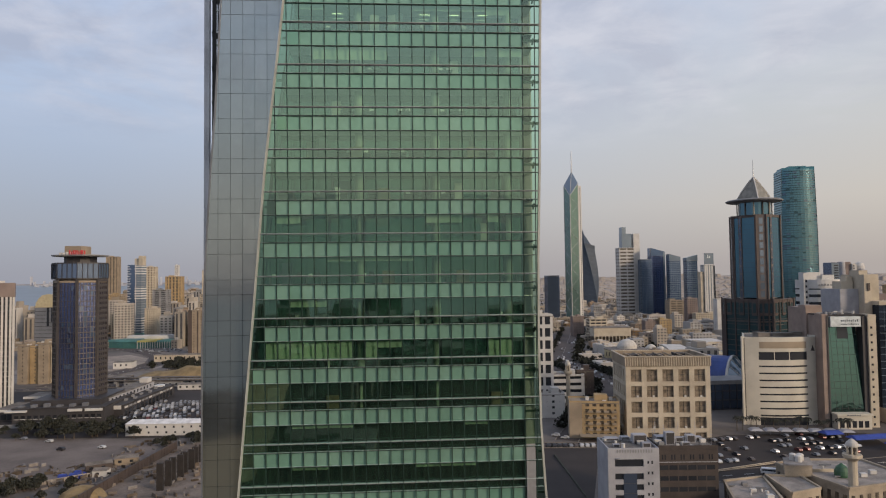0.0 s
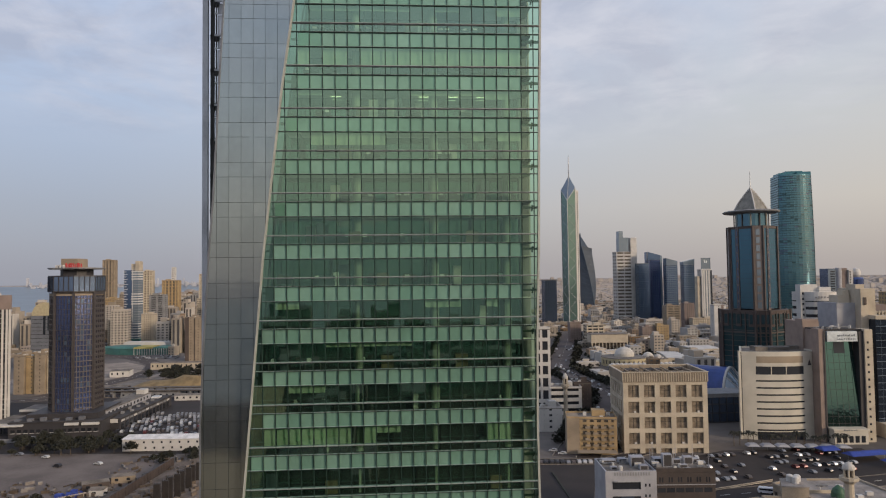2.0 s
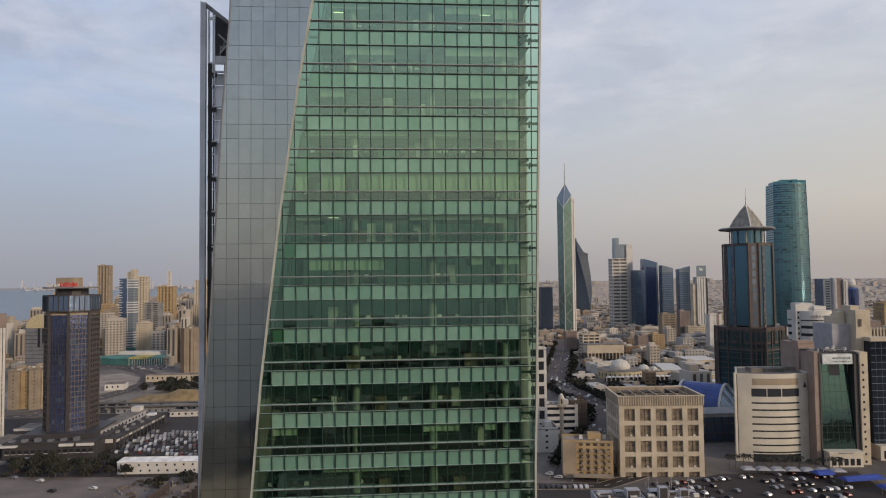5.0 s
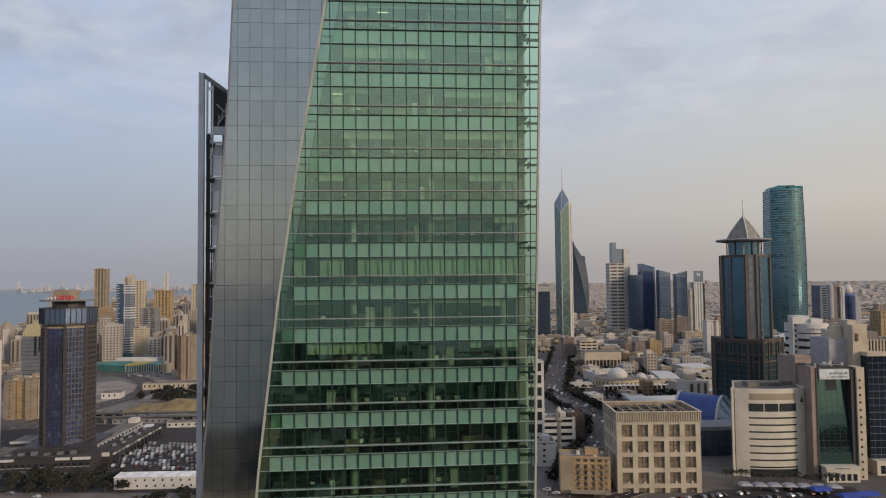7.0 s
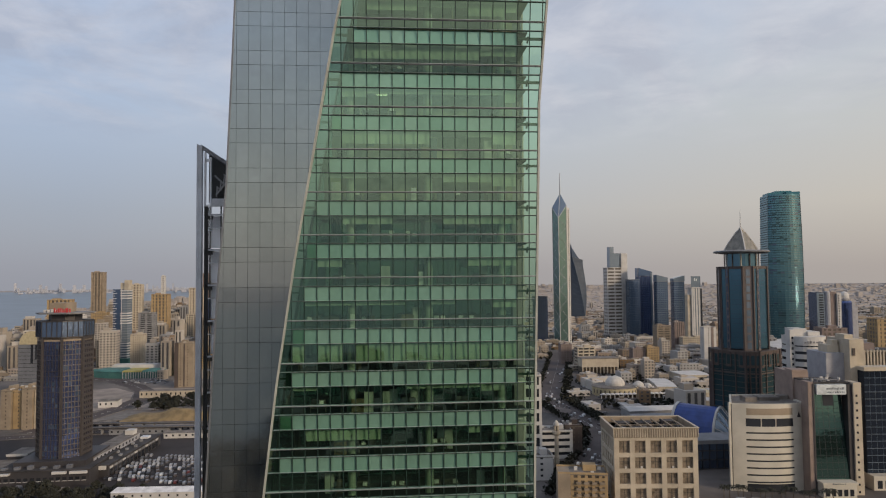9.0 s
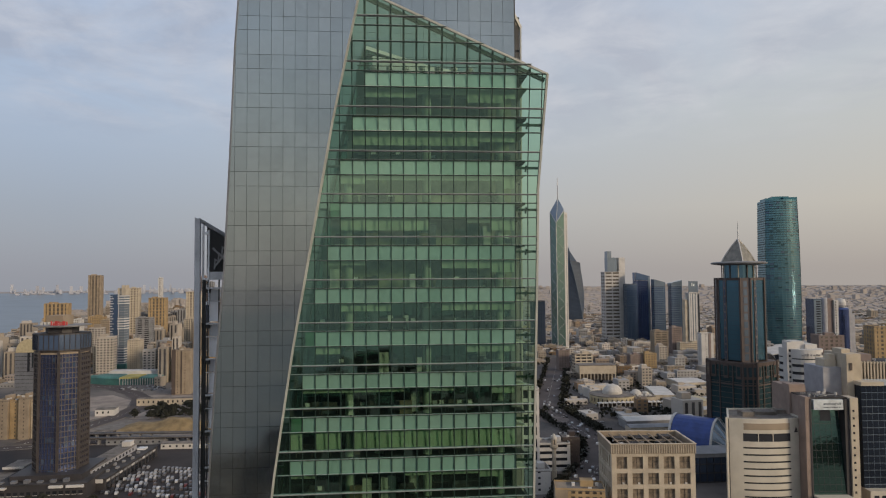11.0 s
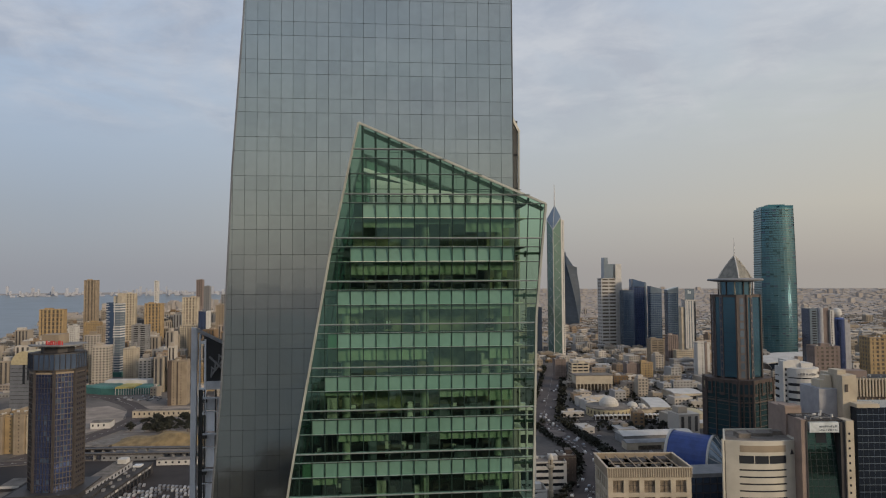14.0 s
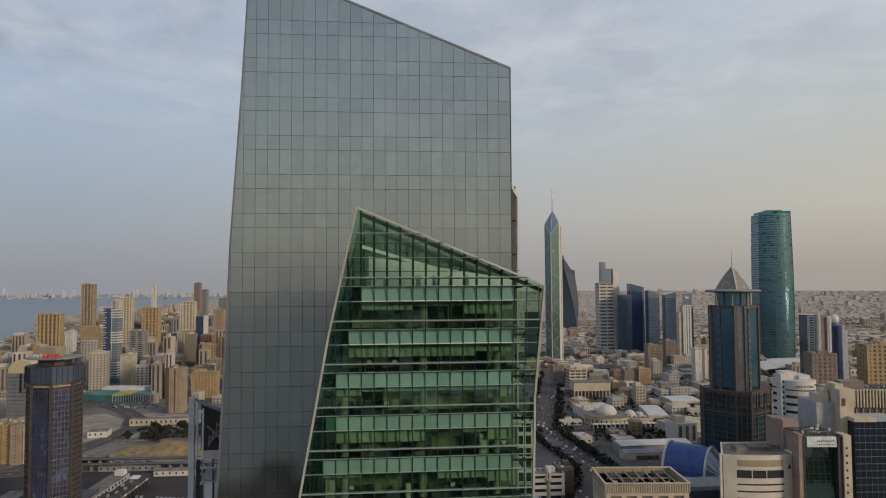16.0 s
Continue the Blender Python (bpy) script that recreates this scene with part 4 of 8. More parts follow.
def lot_car(x, y, turn, z=0.1):
    """A car too far off to be picked out: body and cabin, added to the joined far cars."""
    c, q = math.cos(turn), math.sin(turn)

    def at(u, v, w):
        return (x + u * c - v * q, y + u * q + v * c, z + w)
    far_lot.rings([[at(u * 0.88, v * 2.2, 0.0) for u, v in ((-1, -1), (1, -1), (1, 1), (-1, 1))], [at(u * 0.88, v * 2.2, 0.85) for u, v in ((-1, -1), (1, -1), (1, 1), (-1, 1))],
                   [at(u * 0.72, v * 1.3 - 0.2, 1.42) for u, v in ((-1, -1), (1, -1), (1, 1), (-1, 1))]])


def clutter(roof, x0, x1, y0, y1, z, n, seed):
    """Small air handlers, tanks and ducts scattered over a flat roof."""
    rr = random.Random(seed)
    for k in range(n):
        x, y, s = rr.uniform(x0, x1), rr.uniform(y0, y1), rr.uniform(0.4, 1.3)
        if k % 4 == 0:
            part("roof_tank", Mesh().tube(x, y, z, z + s * 1.5, s * 0.6, s * 0.6, 10), white_wall, roof)
        elif k % 4 == 1:
            part("duct", Mesh().box(x - s * 2, x + s * 2, y - 0.25, y + 0.25, z + 0.3, z + 0.8).box(x - 0.2, x + 0.2, y - 0.2, y + 0.2, z, z + 0.5), steel_grey, roof)
        else:
            part("roof_unit", Mesh().box(x - s, x + s, y - s * 0.7, y + s * 0.7, z + 0.2, z + 0.3 + s).box(x - s * 0.8, x + s * 0.8, y - s * 0.5, y + s * 0.5, z, z + 0.2), white_wall if k % 3 else grey_wall, roof)


def car(x, y, turn, kind, z=0.1):
    if kind not in _used:
        _used.add(kind)
        CARS[kind].location, CARS[kind].rotation_euler = (x, y, z), (0, 0, turn)
        return
    copy_thing(CARS[kind], Matrix.Translation((x, y, z)) @ Matrix.Rotation(turn, 4, "Z"))


# ---------------------------------------------------------------- roads and lots
flat("lot", [(-255, 285), (-195, 268), (-165, 296), (-150, 330), (-160, 362), (-190, 372), (-255, 375)], sand_mat, "bare sandy lot beside the building site", "lot", 0.06)
flat("lot", [(-158, 262), (-100, 240), (-100, 372), (-140, 372), (-152, 345)], material("site_earth", (0.20, 0.16, 0.13), 0.95, 0, 0.25, 0.1, 0.8, 0.3), "dug-up earth of a building site", "lot", 0.07)
flat("car_park", [(-222, 424), (-128, 405), (-128, 500), (-222, 505)], asphalt, "asphalt car park full of cars", "car park", 0.08)
flat("car_park", [(22, 258), (48, 258), (68, 346), (36, 346)], material("lot_asphalt", (0.030, 0.023, 0.0215), 0.9, 0, 0.15, 0.06, 0.9, 0.1), "empty asphalt lot with a low divider", "car park", 0.08)
flat("car_park", [(94, 300), (205, 318), (215, 375), (140, 372), (98, 345)], asphalt, "asphalt car park before the white office block", "car park", 0.07)
road("road", [(-345, 560), (-330, 610), (-322, 670), (-324, 725), (-345, 775), (-372, 812), (-420, 858), (-500, 890)], 21, "grey asphalt road curving through the flats", avenue_mat, z=0.12)
road("road", [(-430, 520), (-300, 560), (-200, 590), (-80, 600)], 16, "wide asphalt road before the sand mound", avenue_mat, z=0.11)
road("road", [(60, 360), (80, 420), (112, 500), (122, 552), (110, 620), (100, 700), (125, 830), (150, 960), (185, 1150)], 24, "wide tree-lined avenue into the city", avenue_mat, z=0.12)
road("road", [(36, 352), (75, 352), (135, 400), (152, 440), (155, 520)], 10, "asphalt street beside the square-windowed block", z=0.11)
road("road", [(90, 292), (150, 306), (240, 330), (330, 350)], 14, "asphalt street past the mosque", z=0.13)
road("road", [(95, 700), (190, 690), (300, 740), (430, 760)], 14, "asphalt cross street among low houses", z=0.13)
whole("roundabout", Mesh().lathe(98, 642, [(15, 0.0), (15, 0.25), (14, 0.45), (0.5, 0.9)], 28), sand_mat, "low paved roundabout island", "roundabout", "structure")
part("divider", Mesh().beam((44, 332, 0.35), (48, 262, 0.35), 0.7), leaf_mat, bpy.data.objects["car_park.001"])


flat("lot", [(-440, 780), (-406, 790), (-389, 799), (-352, 764), (-333, 712), (-333, 674), (-345, 645), (-420, 700)], material("pale_sand", (0.31, 0.26, 0.22), 0.95, 0, 0.2, 0.05, 0.6, 0.2), "pale bare sand inside the road bend", "lot", 0.06)
flat("lot", [(-420, 566), (-352, 590), (-340, 640), (-420, 690), (-470, 640)], bpy.data.materials["pale_sand"], "pale bare sand beside the wide road", "lot", 0.055)
flat("lot", [(-306, 660), (-308, 725), (-326, 772), (-352, 800), (-250, 790), (-240, 660)], bpy.data.materials["pale_sand"], "pale bare ground behind the scrub", "lot", 0.05)
flat("lot", [(-318, 612), (-300, 655), (-284, 611), (-230, 600), (-230, 585), (-300, 583)], pave_mat, "grey paved strip beside the sand heap", "lot", 0.07)

flat("lot", [(-430, 384), (-262, 376), (-100, 372), (-100, 560), (-300, 552), (-430, 516)], asphalt, "dark asphalt streets and yards round the podium", "lot", 0.035)
flat("lot", [(62, 420), (150, 500), (330, 560), (1150, 560), (1150, 1490), (130, 1490), (90, 800), (60, 560)], material("dusty_street", (0.12, 0.104, 0.094), 0.95, 0, 0.2, 0.02, 0.3, 0.0, (0.05, 0.045, 0.042)), "dusty streets between the low houses", "lot", 0.035)

# ---------------------------------------------------------------- left side
def dark_round_tower():
    b = thing("office_tower", "dark blue glass office tower with a flared crown", "tower", at=(-248.8, 442, 0), turn=0.0)

    def ring(hw, hd, ch):
        return [(-hw + ch, -hd), (hw - ch, -hd), (hw, -hd + ch), (hw, hd - ch), (hw - ch, hd), (-hw + ch, hd), (-hw, hd - ch), (-hw, -hd + ch)]
    part("glazing", Mesh().prism(ring(14.2, 14.2, 8.3), 10, 86.5), tower_blue, b)
    bronze = material("bronze_band", (0.082, 0.070, 0.064), 0.5, 0.2, 0.12, 0.3, 3)
    pts = [Vector(p) for p in ring(14.42, 14.42, 8.42)]
    band = Mesh()
    for i, w in ((0, 0.22), (1, 0.5), (2, 1.5), (3, 0.6), (7, 0.6)):
        a, c = pts[i], pts[(i + 1) % 8]
        band.beam((a.x, a.y, 0), (c.x, c.y, 0), w)
    band = band.data("floor_band", bronze)
    for k in range(24):
        part("floor_band", band, None, b).location.z = 11 + k * 3.3
    for i, w, gap in ((0, 0.16, 2.1), (1, 0.42, 1.95), (2, 1.15, 2.3), (3, 0.4, 2.3), (7, 0.9, 2.3)):
        a, c = pts[i], pts[(i + 1) % 8]
        n = max(2, round((c - a).length / gap))
        bar = Mesh().turned(0, 0, w, 0.3, 10, 87, math.atan2(c.y - a.y, c.x - a.x)).data("mullion", bronze)
        for k in range(n):
            p = a.lerp(c, k / n)
            part("mullion", bar, None, b).location = (p.x, p.y, 0)
    for i in (0, 1, 2, 3):
        part("corner_pier", Mesh().box(pts[i].x - 0.7, pts[i].x + 0.7, pts[i].y - 0.7, pts[i].y + 0.7, 9, 88), bronze, b)
    rw, seen = random.Random(12), set()
    for k in range(46):
        i = rw.choice((0, 0, 1, 1, 1, 2))
        a, c = Vector(ring(14.32, 14.32, 8.37)[i]), Vector(ring(14.32, 14.32, 8.37)[(i + 1) % 8])
        n = max(2, round((c - a).length / 2.1))
        s, z = rw.randint(0, n - 1), 11.5 + 3.3 * rw.randint(0, 22)
        if (i, s, z) in seen:
            continue
        seen.add((i, s, z))
        p0, p1 = a.lerp(c, (s + 0.1) / n), a.lerp(c, (s + 0.9) / n)
        part("pale_pane", Mesh().add([(p0.x, p0.y, z), (p1.x, p1.y, z), (p1.x, p1.y, z + 2.6), (p0.x, p0.y, z + 2.6)], [(0, 1, 2, 3)]), blue_glass, b)
    part("ledge", Mesh().prism(ring(14.6, 14.6, 8.5), 85.6, 86.6).prism(ring(13.5, 13.5, 7.9), 86.6, 88.2), sand_wall, b)
    crown = part("crown", Mesh().prism(ring(15.3, 15.3, 8.9), 88.0, 98.0), blue_glass, b)
    part("crown_rail", Mesh().prism(ring(15.45, 15.45, 9.0), 97.6, 98.4).prism(ring(15.45, 15.45, 9.0), 87.8, 88.6), dark_wall, crown)
    for i in range(8):
        a, c = Vector(ring(15.4, 15.4, 8.95)[i]), Vector(ring(15.4, 15.4, 8.95)[(i + 1) % 8])
        for k in range(4):
            p = a.lerp(c, k / 4)
            part("mullion", Mesh().box(p.x - 0.2, p.x + 0.2, p.y - 0.2, p.y + 0.2, 88.2, 97.8), dark_wall, crown)
    part("neck", Mesh().prism(ring(8.5, 8.5, 4), 98.2, 102.6), dark_wall, b)
    part("roof_disc", Mesh().prism(ring(14.6, 13.5, 6), 102.5, 103.0).prism(ring(15.0, 13.9, 6), 103.0, 103.5), grey_wall, b, "flat grey roof slab")
    part("roof_house", Mesh().box(-9, 2, -3, 9, 103.4, 109.5), sand_wall, b)
    for k in range(5):
        part("roof_tank", Mesh().tube(-7.5 + 2.1 * k, -6.5, 103.4, 105.0 + 0.4 * (k % 2), 0.8, 0.8, 10), white_wall, b)
    bars(b, -1, -11.5, 103.6, 11, 3.0, 9, red_sign, 0.4, "roof_sign")
    for k in range(3):
        part("roof_unit", Mesh().box(-11 + 3 * k, -9.4 + 3 * k, -6, -3, 103.4, 105.2), white_wall, b)
    p = thing("podium", "dark stepped podium with white roof edges", "podium", at=(-249, 441, 0), turn=0.12)
    part("terrace", Mesh().box(-44, -27.4, -16, 14, 0, 6.5).box(-40, -27.4, 14, 34, 0, 9.5), dark_wall, p)
    part("terrace_roof", Mesh().box(-44.4, -27.4, -16.4, 14, 6.5, 7.0).box(-40.4, -27.4, 14, 34.4, 9.5, 10.1), roof_mat, p)
    part("terrace_edge", Mesh().box(-44.6, -27.4, -16.7, -16.4, 5.9, 7.3), white_wall, p)
    part("terrace_edge", Mesh().box(-40.6, -27.4, 13.7, 13.98, 8.9, 10.4), white_wall, p)
    for k in range(4):
        part("terrace_bay", Mesh().box(-42.6 + k * 3.9, -40.0 + k * 3.9, -16.6, -15.8, 1.2, 4.4), win_dark, p)
    for k in range(6):
        part("service_box", Mesh().box(-25 + k * 7.5, -22 + k * 7.5, -24.5, -21.5, 9.6, 10.6 + 0.5 * (k % 3)), slate_wall, p)
    part("front_wall", Mesh().box(-34, 20, -38, -37.4, 0, 2.2), grey_wall, p)
    part("wall", Mesh().box(-27, 27, -27, 24, 0, 9.0), dark_wall, p)
    part("roof", Mesh().box(-27.3, 27.3, -27.3, 24.3, 9.0, 9.6), roof_dark, p)
    part("upper_storey", Mesh().box(-20, 22, -20, 20, 9.6, 13), dark_wall, p)
    part("canopy", Mesh().box(-30, -18, -30, -27.3, 7.6, 8.6).box(6, 14, -29, -27.3, 7.4, 8.8).box(16, 26, -29, -27.3, 7.4, 8.8), white_wall, p)
    for k in range(14):
        part("window", Mesh().box(-25.5 + k * 3.7, -23.2 + k * 3.7, -27.12, -26.9, 3.2, 5.2), win_dark, p)
        part("window_sill", Mesh().box(-25.7 + k * 3.7, -23.0 + k * 3.7, -27.3, -26.95, 2.9, 3.2), white_wall, p)
    w = thing("long_shop_wing", "long low wing with a pale upper storey and dark shopfronts", "building", at=(-226.5, 468, 0), turn=0.04)
    part("wall", Mesh().box(-14, 10, -36, 50, 0, 7.2), dark_wall, w)
    part("roof", Mesh().box(-14.4, 10.4, -36.4, 50.4, 7.2, 7.8), roof_dark, w)
    part("roof_storey", Mesh().box(-12, -0.5, -32, 38, 7.8, 11.6), pale_grey, w)
    part("storey_roof", Mesh().box(-12.3, -0.2, -32.3, 38.3, 11.6, 12.0), roof_mat, w)
    for k in range(12):
        part("roof_window", Mesh().box(-0.6, -0.35, -29 + k * 5.4, -27.2 + k * 5.4, 8.9, 10.6), win_dark, w)
    for k in range(13):
        part("shopfront", Mesh().box(9.9, 10.2, -34 + k * 6.2, -30 + k * 6.2, 0.5, 4.2), win_dark, w)
        part("fascia", Mesh().box(10.1, 10.5, -34.2 + k * 6.2, -29.8 + k * 6.2, 5.2, 6.4), white_wall if k % 3 == 0 else grey_wall, w)
    part("end_sign", Mesh().box(-8, 9, -36.8, -36.4, 5.0, 7.4), white_wall, w)
    part("stair_head", Mesh().box(-8, -2, 30, 37, 12.0, 15.2), white_wall, w)
    part("skylight", Mesh().box(0.5, 6, 36, 42, 7.8, 9.0), material("skylight", (0.75, 0.75, 0.75), 0.25), w)
    for k in range(8):
        part("roof_unit", Mesh().box(1.5 + (k % 3) * 2.6, 3.2 + (k % 3) * 2.6, -30 + k * 8, -27.5 + k * 8, 7.8, 9.0 + 0.3 * (k % 2)), grey_wall, w)


dark_round_tower()

shed = thing("site_cabin_block", "long white two-storey site cabin block", "cabin", at=(-187, 379, 0), turn=0.04)
part("wall", Mesh().box(0, 84, 0, 10, 0, 6.6), white_wall, shed)
part("roof", Mesh().add([(-0.4, -0.5, 6.6), (84.4, -0.5, 6.6), (84.4, 10.5, 6.6), (-0.4, 10.5, 6.6), (1.5, 5, 8.3), (83, 5, 8.3)],
                        [(0, 1, 5, 4), (2, 3, 4, 5), (3, 0, 4), (1, 2, 5), (3, 2, 1, 0)]), material("white_roof", (0.72, 0.70, 0.68), 0.5), shed)
wmaster = None
for i in range(17):
    for z_ in (1.3, 4.3):
        u_ = 1.6 + i * 4.9 + (0.9 if z_ < 2 else 0)
        if wmaster is None:
            wmaster = part("window", Mesh().box(0, 1.0, -0.08, 0.1, 0, 1.1), win_dark, shed)
            wmaster.location = (u_, 0, z_)
        else:
            share(wmaster, shed, u_, 0, z_)

block("striped_tower", "pale apartment tower with dark vertical stripes", -320, -301, 448, 84, 9, white_wall, win_dark, 3.4, 2.3, 0.04, 0.55, 0.56, proud=0.6)
part("crown", Mesh().box(-9.7, 9.7, -4.8, 4.8, 76.5, 86), mauve_wall, bpy.data.objects["striped_tower"])
dome_b = block("domed_building", "grey office block with a yellowed dome roof", -436, -408, 690, 61, 26, slate_wall, win_dark, 3.8, 5, 0.9, 0.0, 0.0, False)
half_ = [(13.4 * math.cos(a), 61 + 13.5 * math.sin(a)) for a in np.linspace(0, math.pi, 15)]
part("dome", Mesh().rings([[(x, -13.2, z) for x, z in half_], [(x, 13.2, z) for x, z in half_]]), gold_mat, dome_b, "yellowed barrel dome")
part("dark_slot", Mesh().box(-1.2, 1.2, -13.3, -12.9, 42, 60.8).box(3.4, 5.0, -13.3, -12.9, 46, 60.8), win_dark, dome_b)
for i_, (x_, z_, m_) in enumerate(((-378, 32, sand_wall), (-369, 31, ochre_wall), (-360, 34, sand_wall), (-351, 31, cream_wall))):
    block("apartment_block", "sand-coloured apartment block with narrow windows", x_, x_ + 8.6, 575 + i_ % 2 * 3, z_, 22, m_, win_brown, 3.2, 3.0, 0.55, 0.6, 0.05, True, group="sand apartment row")
block("apartment_block", "brown apartment slab with a dark window strip", -322, -301, 800, 51, 17, sand_wall, win_brown, 3.2, 4.2, 0.55, 0.75, 0.12)
part("stair_strip", Mesh().box(-0.5, 0.9, -8.9, -8.4, 1, 50.5), brown_wall, bpy.data.objects["apartment_block.004"])
part("brown_flank", Mesh().box(-10.7, -6.3, -8.8, 8.6, 0.3, 52), brown_wall, bpy.data.objects["apartment_block.004"])
bt = thing("slender_tower", "slender blue glass tower with white bands and a cream spine", "tower", at=(-505, 1058, 0), turn=0.0)
part("glazing", Mesh().box(-13, 0.5, -7.5, 9, 0, 113), blue_glass, bt)
part("stair_face", Mesh().box(0.5, 9, -8.0, 9, 0, 112), slate_glass, bt)
part("spine", Mesh().box(2.0, 8.5, -3.0, 9, 0, 127).box(-5.5, 2.0, 0.0, 8.0, 112, 123), cream_wall, bt, "cream lift spine")
for k_ in range(29):
    z_ = 2 + k_ * 3.85
    part("side_band", Mesh().box(-13.4, -7.5 if k_ % 2 else -9.5, -7.9, -7.3, z_, z_ + 1.0), white_wall, bt)
    if k_ in (0, 1, 2, 3, 4, 5, 6, 7, 15, 16, 17, 18, 19, 25, 26, 27, 28):
        part("wall_band", Mesh().box(-1.5, 9.3, -8.4, 9.2, z_, z_ + 1.7), white_wall, bt)
    else:
        part("wall_band", Mesh().box(0.4, 9.2, -8.2, 9.1, z_, z_ + 0.6), grey_wall, bt)
part("edge_fin", Mesh().box(-0.2, 0.6, -8.5, -7.3, 0, 113.5), white_wall, bt)
part("podium", Mesh().box(-17, 14, -12, 12, 0, 7), pool_green, bt)
block("apartment_tower", "tall brown apartment tower with vertical ribs", -885, -856, 1678, 150, 28, sand_wall, win_brown, 9, 7.2, 0.06, 0.5, 0.25, proud=0.9)
block("apartment_tower", "pale cream apartment tower with balconies", -704, -679, 1500, 119, 20, cream_wall, win_brown, 5.4, 6, 0.4, 0.5, 0.2, proud=0.8)
block("apartment_tower", "grey apartment block with banded floors", -516, -491, 1130, 72, 20, grey_wall, win_dark, 3.4, 12, 0.55, 0.3, 0.15)
block("apartment_tower", "sand apartment tower with stepped ribs", -657, -621, 1500, 97, 26, ochre_wall, win_brown, 7, 7, 0.2, 0.5, 0.2, proud=0.9)
block("apartment_tower", "cream apartment block with small windows", -470, -452, 1005, 46, 16, cream_wall, win_brown, 3.4, 3.2, 0.55, 0.6, 0.1)
block("apartment_tower", "tan apartment block with stepped balconies", -510, -487, 985, 39, 18, cream_wall, win_brown, 3.3, 4, 0.5, 0.4, 0.1)
bo_ = block("apartment_tower", "blue glass office tower with a white flank", -466, -452, 1300, 88, 14, blue_glass, tower_blue, 3.6, 5, 0.2, 0.15, 0.1)
part("white_flank", Mesh().box(7.1, 13, -7, 7, 0, 89), white_wall, bo_)
block("apartment_tower", "bright ochre apartment block with balconies", -401, -378, 1150, 47, 16, ochre_wall, win_brown, 3.3, 4.5, 0.45, 0.45, 0.1)
block("apartment_tower", "tall mauve-grey apartment tower", -796, -776, 2200, 152, 22, mauve_wall, win_dark, 7, 6, 0.35, 0.5, 0.1, proud=0.8)
block("apartment_tower", "pale green-grey apartment tower", -702, -685, 2000, 132, 20, grey_wall, win_dark, 6, 6, 0.4, 0.4, 0.1, proud=0.8)
block("apartment_tower", "slim white tower near the far shore", -1100, -1086, 2600, 150, 16, white_wall, win_dark, 8, 7, 0.4, 0.5, 0.1, proud=0.8)
block("apartment_tower", "pale grey apartment block beside the blue tower", -455, -432, 1500, 74, 16, pale_grey, win_dark, 3.8, 4, 0.45, 0.5, 0.1)
block("apartment_tower", "navy glass block among pale flats", -560, -536, 1900, 92, 18, slate_glass, navy_glass, 5, 6, 0.3, 0.3, 0.1)
block("apartment_tower", "low white apartment house with a flat roof", -706, -668, 1150, 47, 18, white_wall, win_brown, 3.4, 3.6, 0.5, 0.5, 0.1)
block("apartment_tower", "grey apartment slab with narrow windows", -425, -398, 1010, 38, 16, pale_grey, win_dark, 3.4, 3.4, 0.5, 0.5, 0.1)
block("apartment_tower", "brown brick apartment house", -356, -330, 985, 31, 16, sand_wall, win_brown, 3.3, 3.6, 0.5, 0.5, 0.1)
block("apartment_tower", "cream twin apartment tower with deep ribs", -574, -541, 1500, 110, 22, cream_wall, win_brown, 6, 6.6, 0.3, 0.5, 0.2, proud=0.9)
block("apartment_tower", "pale gridded apartment block", -501, -467, 1300, 61, 18, cream_wall, win_dark, 3.6, 4, 0.4, 0.4, 0.1)
block("apartment_tower", "brown apartment tower with long ribs", -828, -783, 1400, 89, 26, ochre_wall, win_brown, 8, 7, 0.1, 0.5, 0.25, proud=0.9)
block("apartment_tower", "white narrow apartment block", -686, -672, 1250, 64, 16, white_wall, win_brown, 3.4, 3.5, 0.5, 0.5, 0.1)
block("apartment_tower", "brown narrow apartment block", -660, -643, 1300, 60, 16, sand_wall, win_brown, 3.4, 3.5, 0.5, 0.5, 0.1)
block("apartment_tower", "orange-brown stepped apartment block", -762, -730, 1450, 60, 18, ochre_wall, win_brown, 3.4, 3.5, 0.5, 0.5, 0.1)
block("apartment_tower", "orange apartment block with dark windows", -330, -297, 905, 33, 18, ochre_wall, win_brown, 3.3, 4, 0.5, 0.5, 0.1)
block("apartment_tower", "sand apartment tower beyond the flats", -500, -477, 1500, 93, 18, sand_wall, win_brown, 5, 6, 0.4, 0.5, 0.1, proud=0.8)
block("apartment_tower", "mauve apartment tower with recessed windows", -610, -588, 1650, 84, 18, mauve_wall, win_dark, 5, 6, 0.4, 0.5, 0.1, proud=0.8)
block("apartment_tower", "grey apartment tower with pale bands", -560, -540, 1720, 112, 18, grey_wall, win_dark, 6, 6, 0.5, 0.3, 0.1, proud=0.8)

hall = thing("sports_hall", "low turquoise and yellow roofed sports hall", "hall", at=(-420, 905, 0), turn=0.05)
part("wall", Mesh().prism([(-47, -10), (-20, -24), (0, -28), (47, -24), (50, 0), (30, 22), (-30, 22)], 0, 8), pool_green, hall)
part("roof", Mesh().prism([(-48, -10), (-20, -25), (-2, -29), (-2, 10), (-32, 12)], 8.0, 10.5, 0.86), pool_green, hall)
part("roof", Mesh().prism([(-1, -29), (22, -28), (22, 4), (-1, 8)], 8.0, 10.0, 0.93), pool_yellow, hall, "faded yellow roof")
part("roof", Mesh().prism([(23, -27), (48, -25), (51, 0), (23, 6)], 8.0, 9.8, 0.92), pool_green, hall)
part("upper_roof", Mesh().prism([(-30, 4), (30, 2), (34, 22), (-30, 22)], 8, 14, 0.9), white_wall, hall)
hp = None
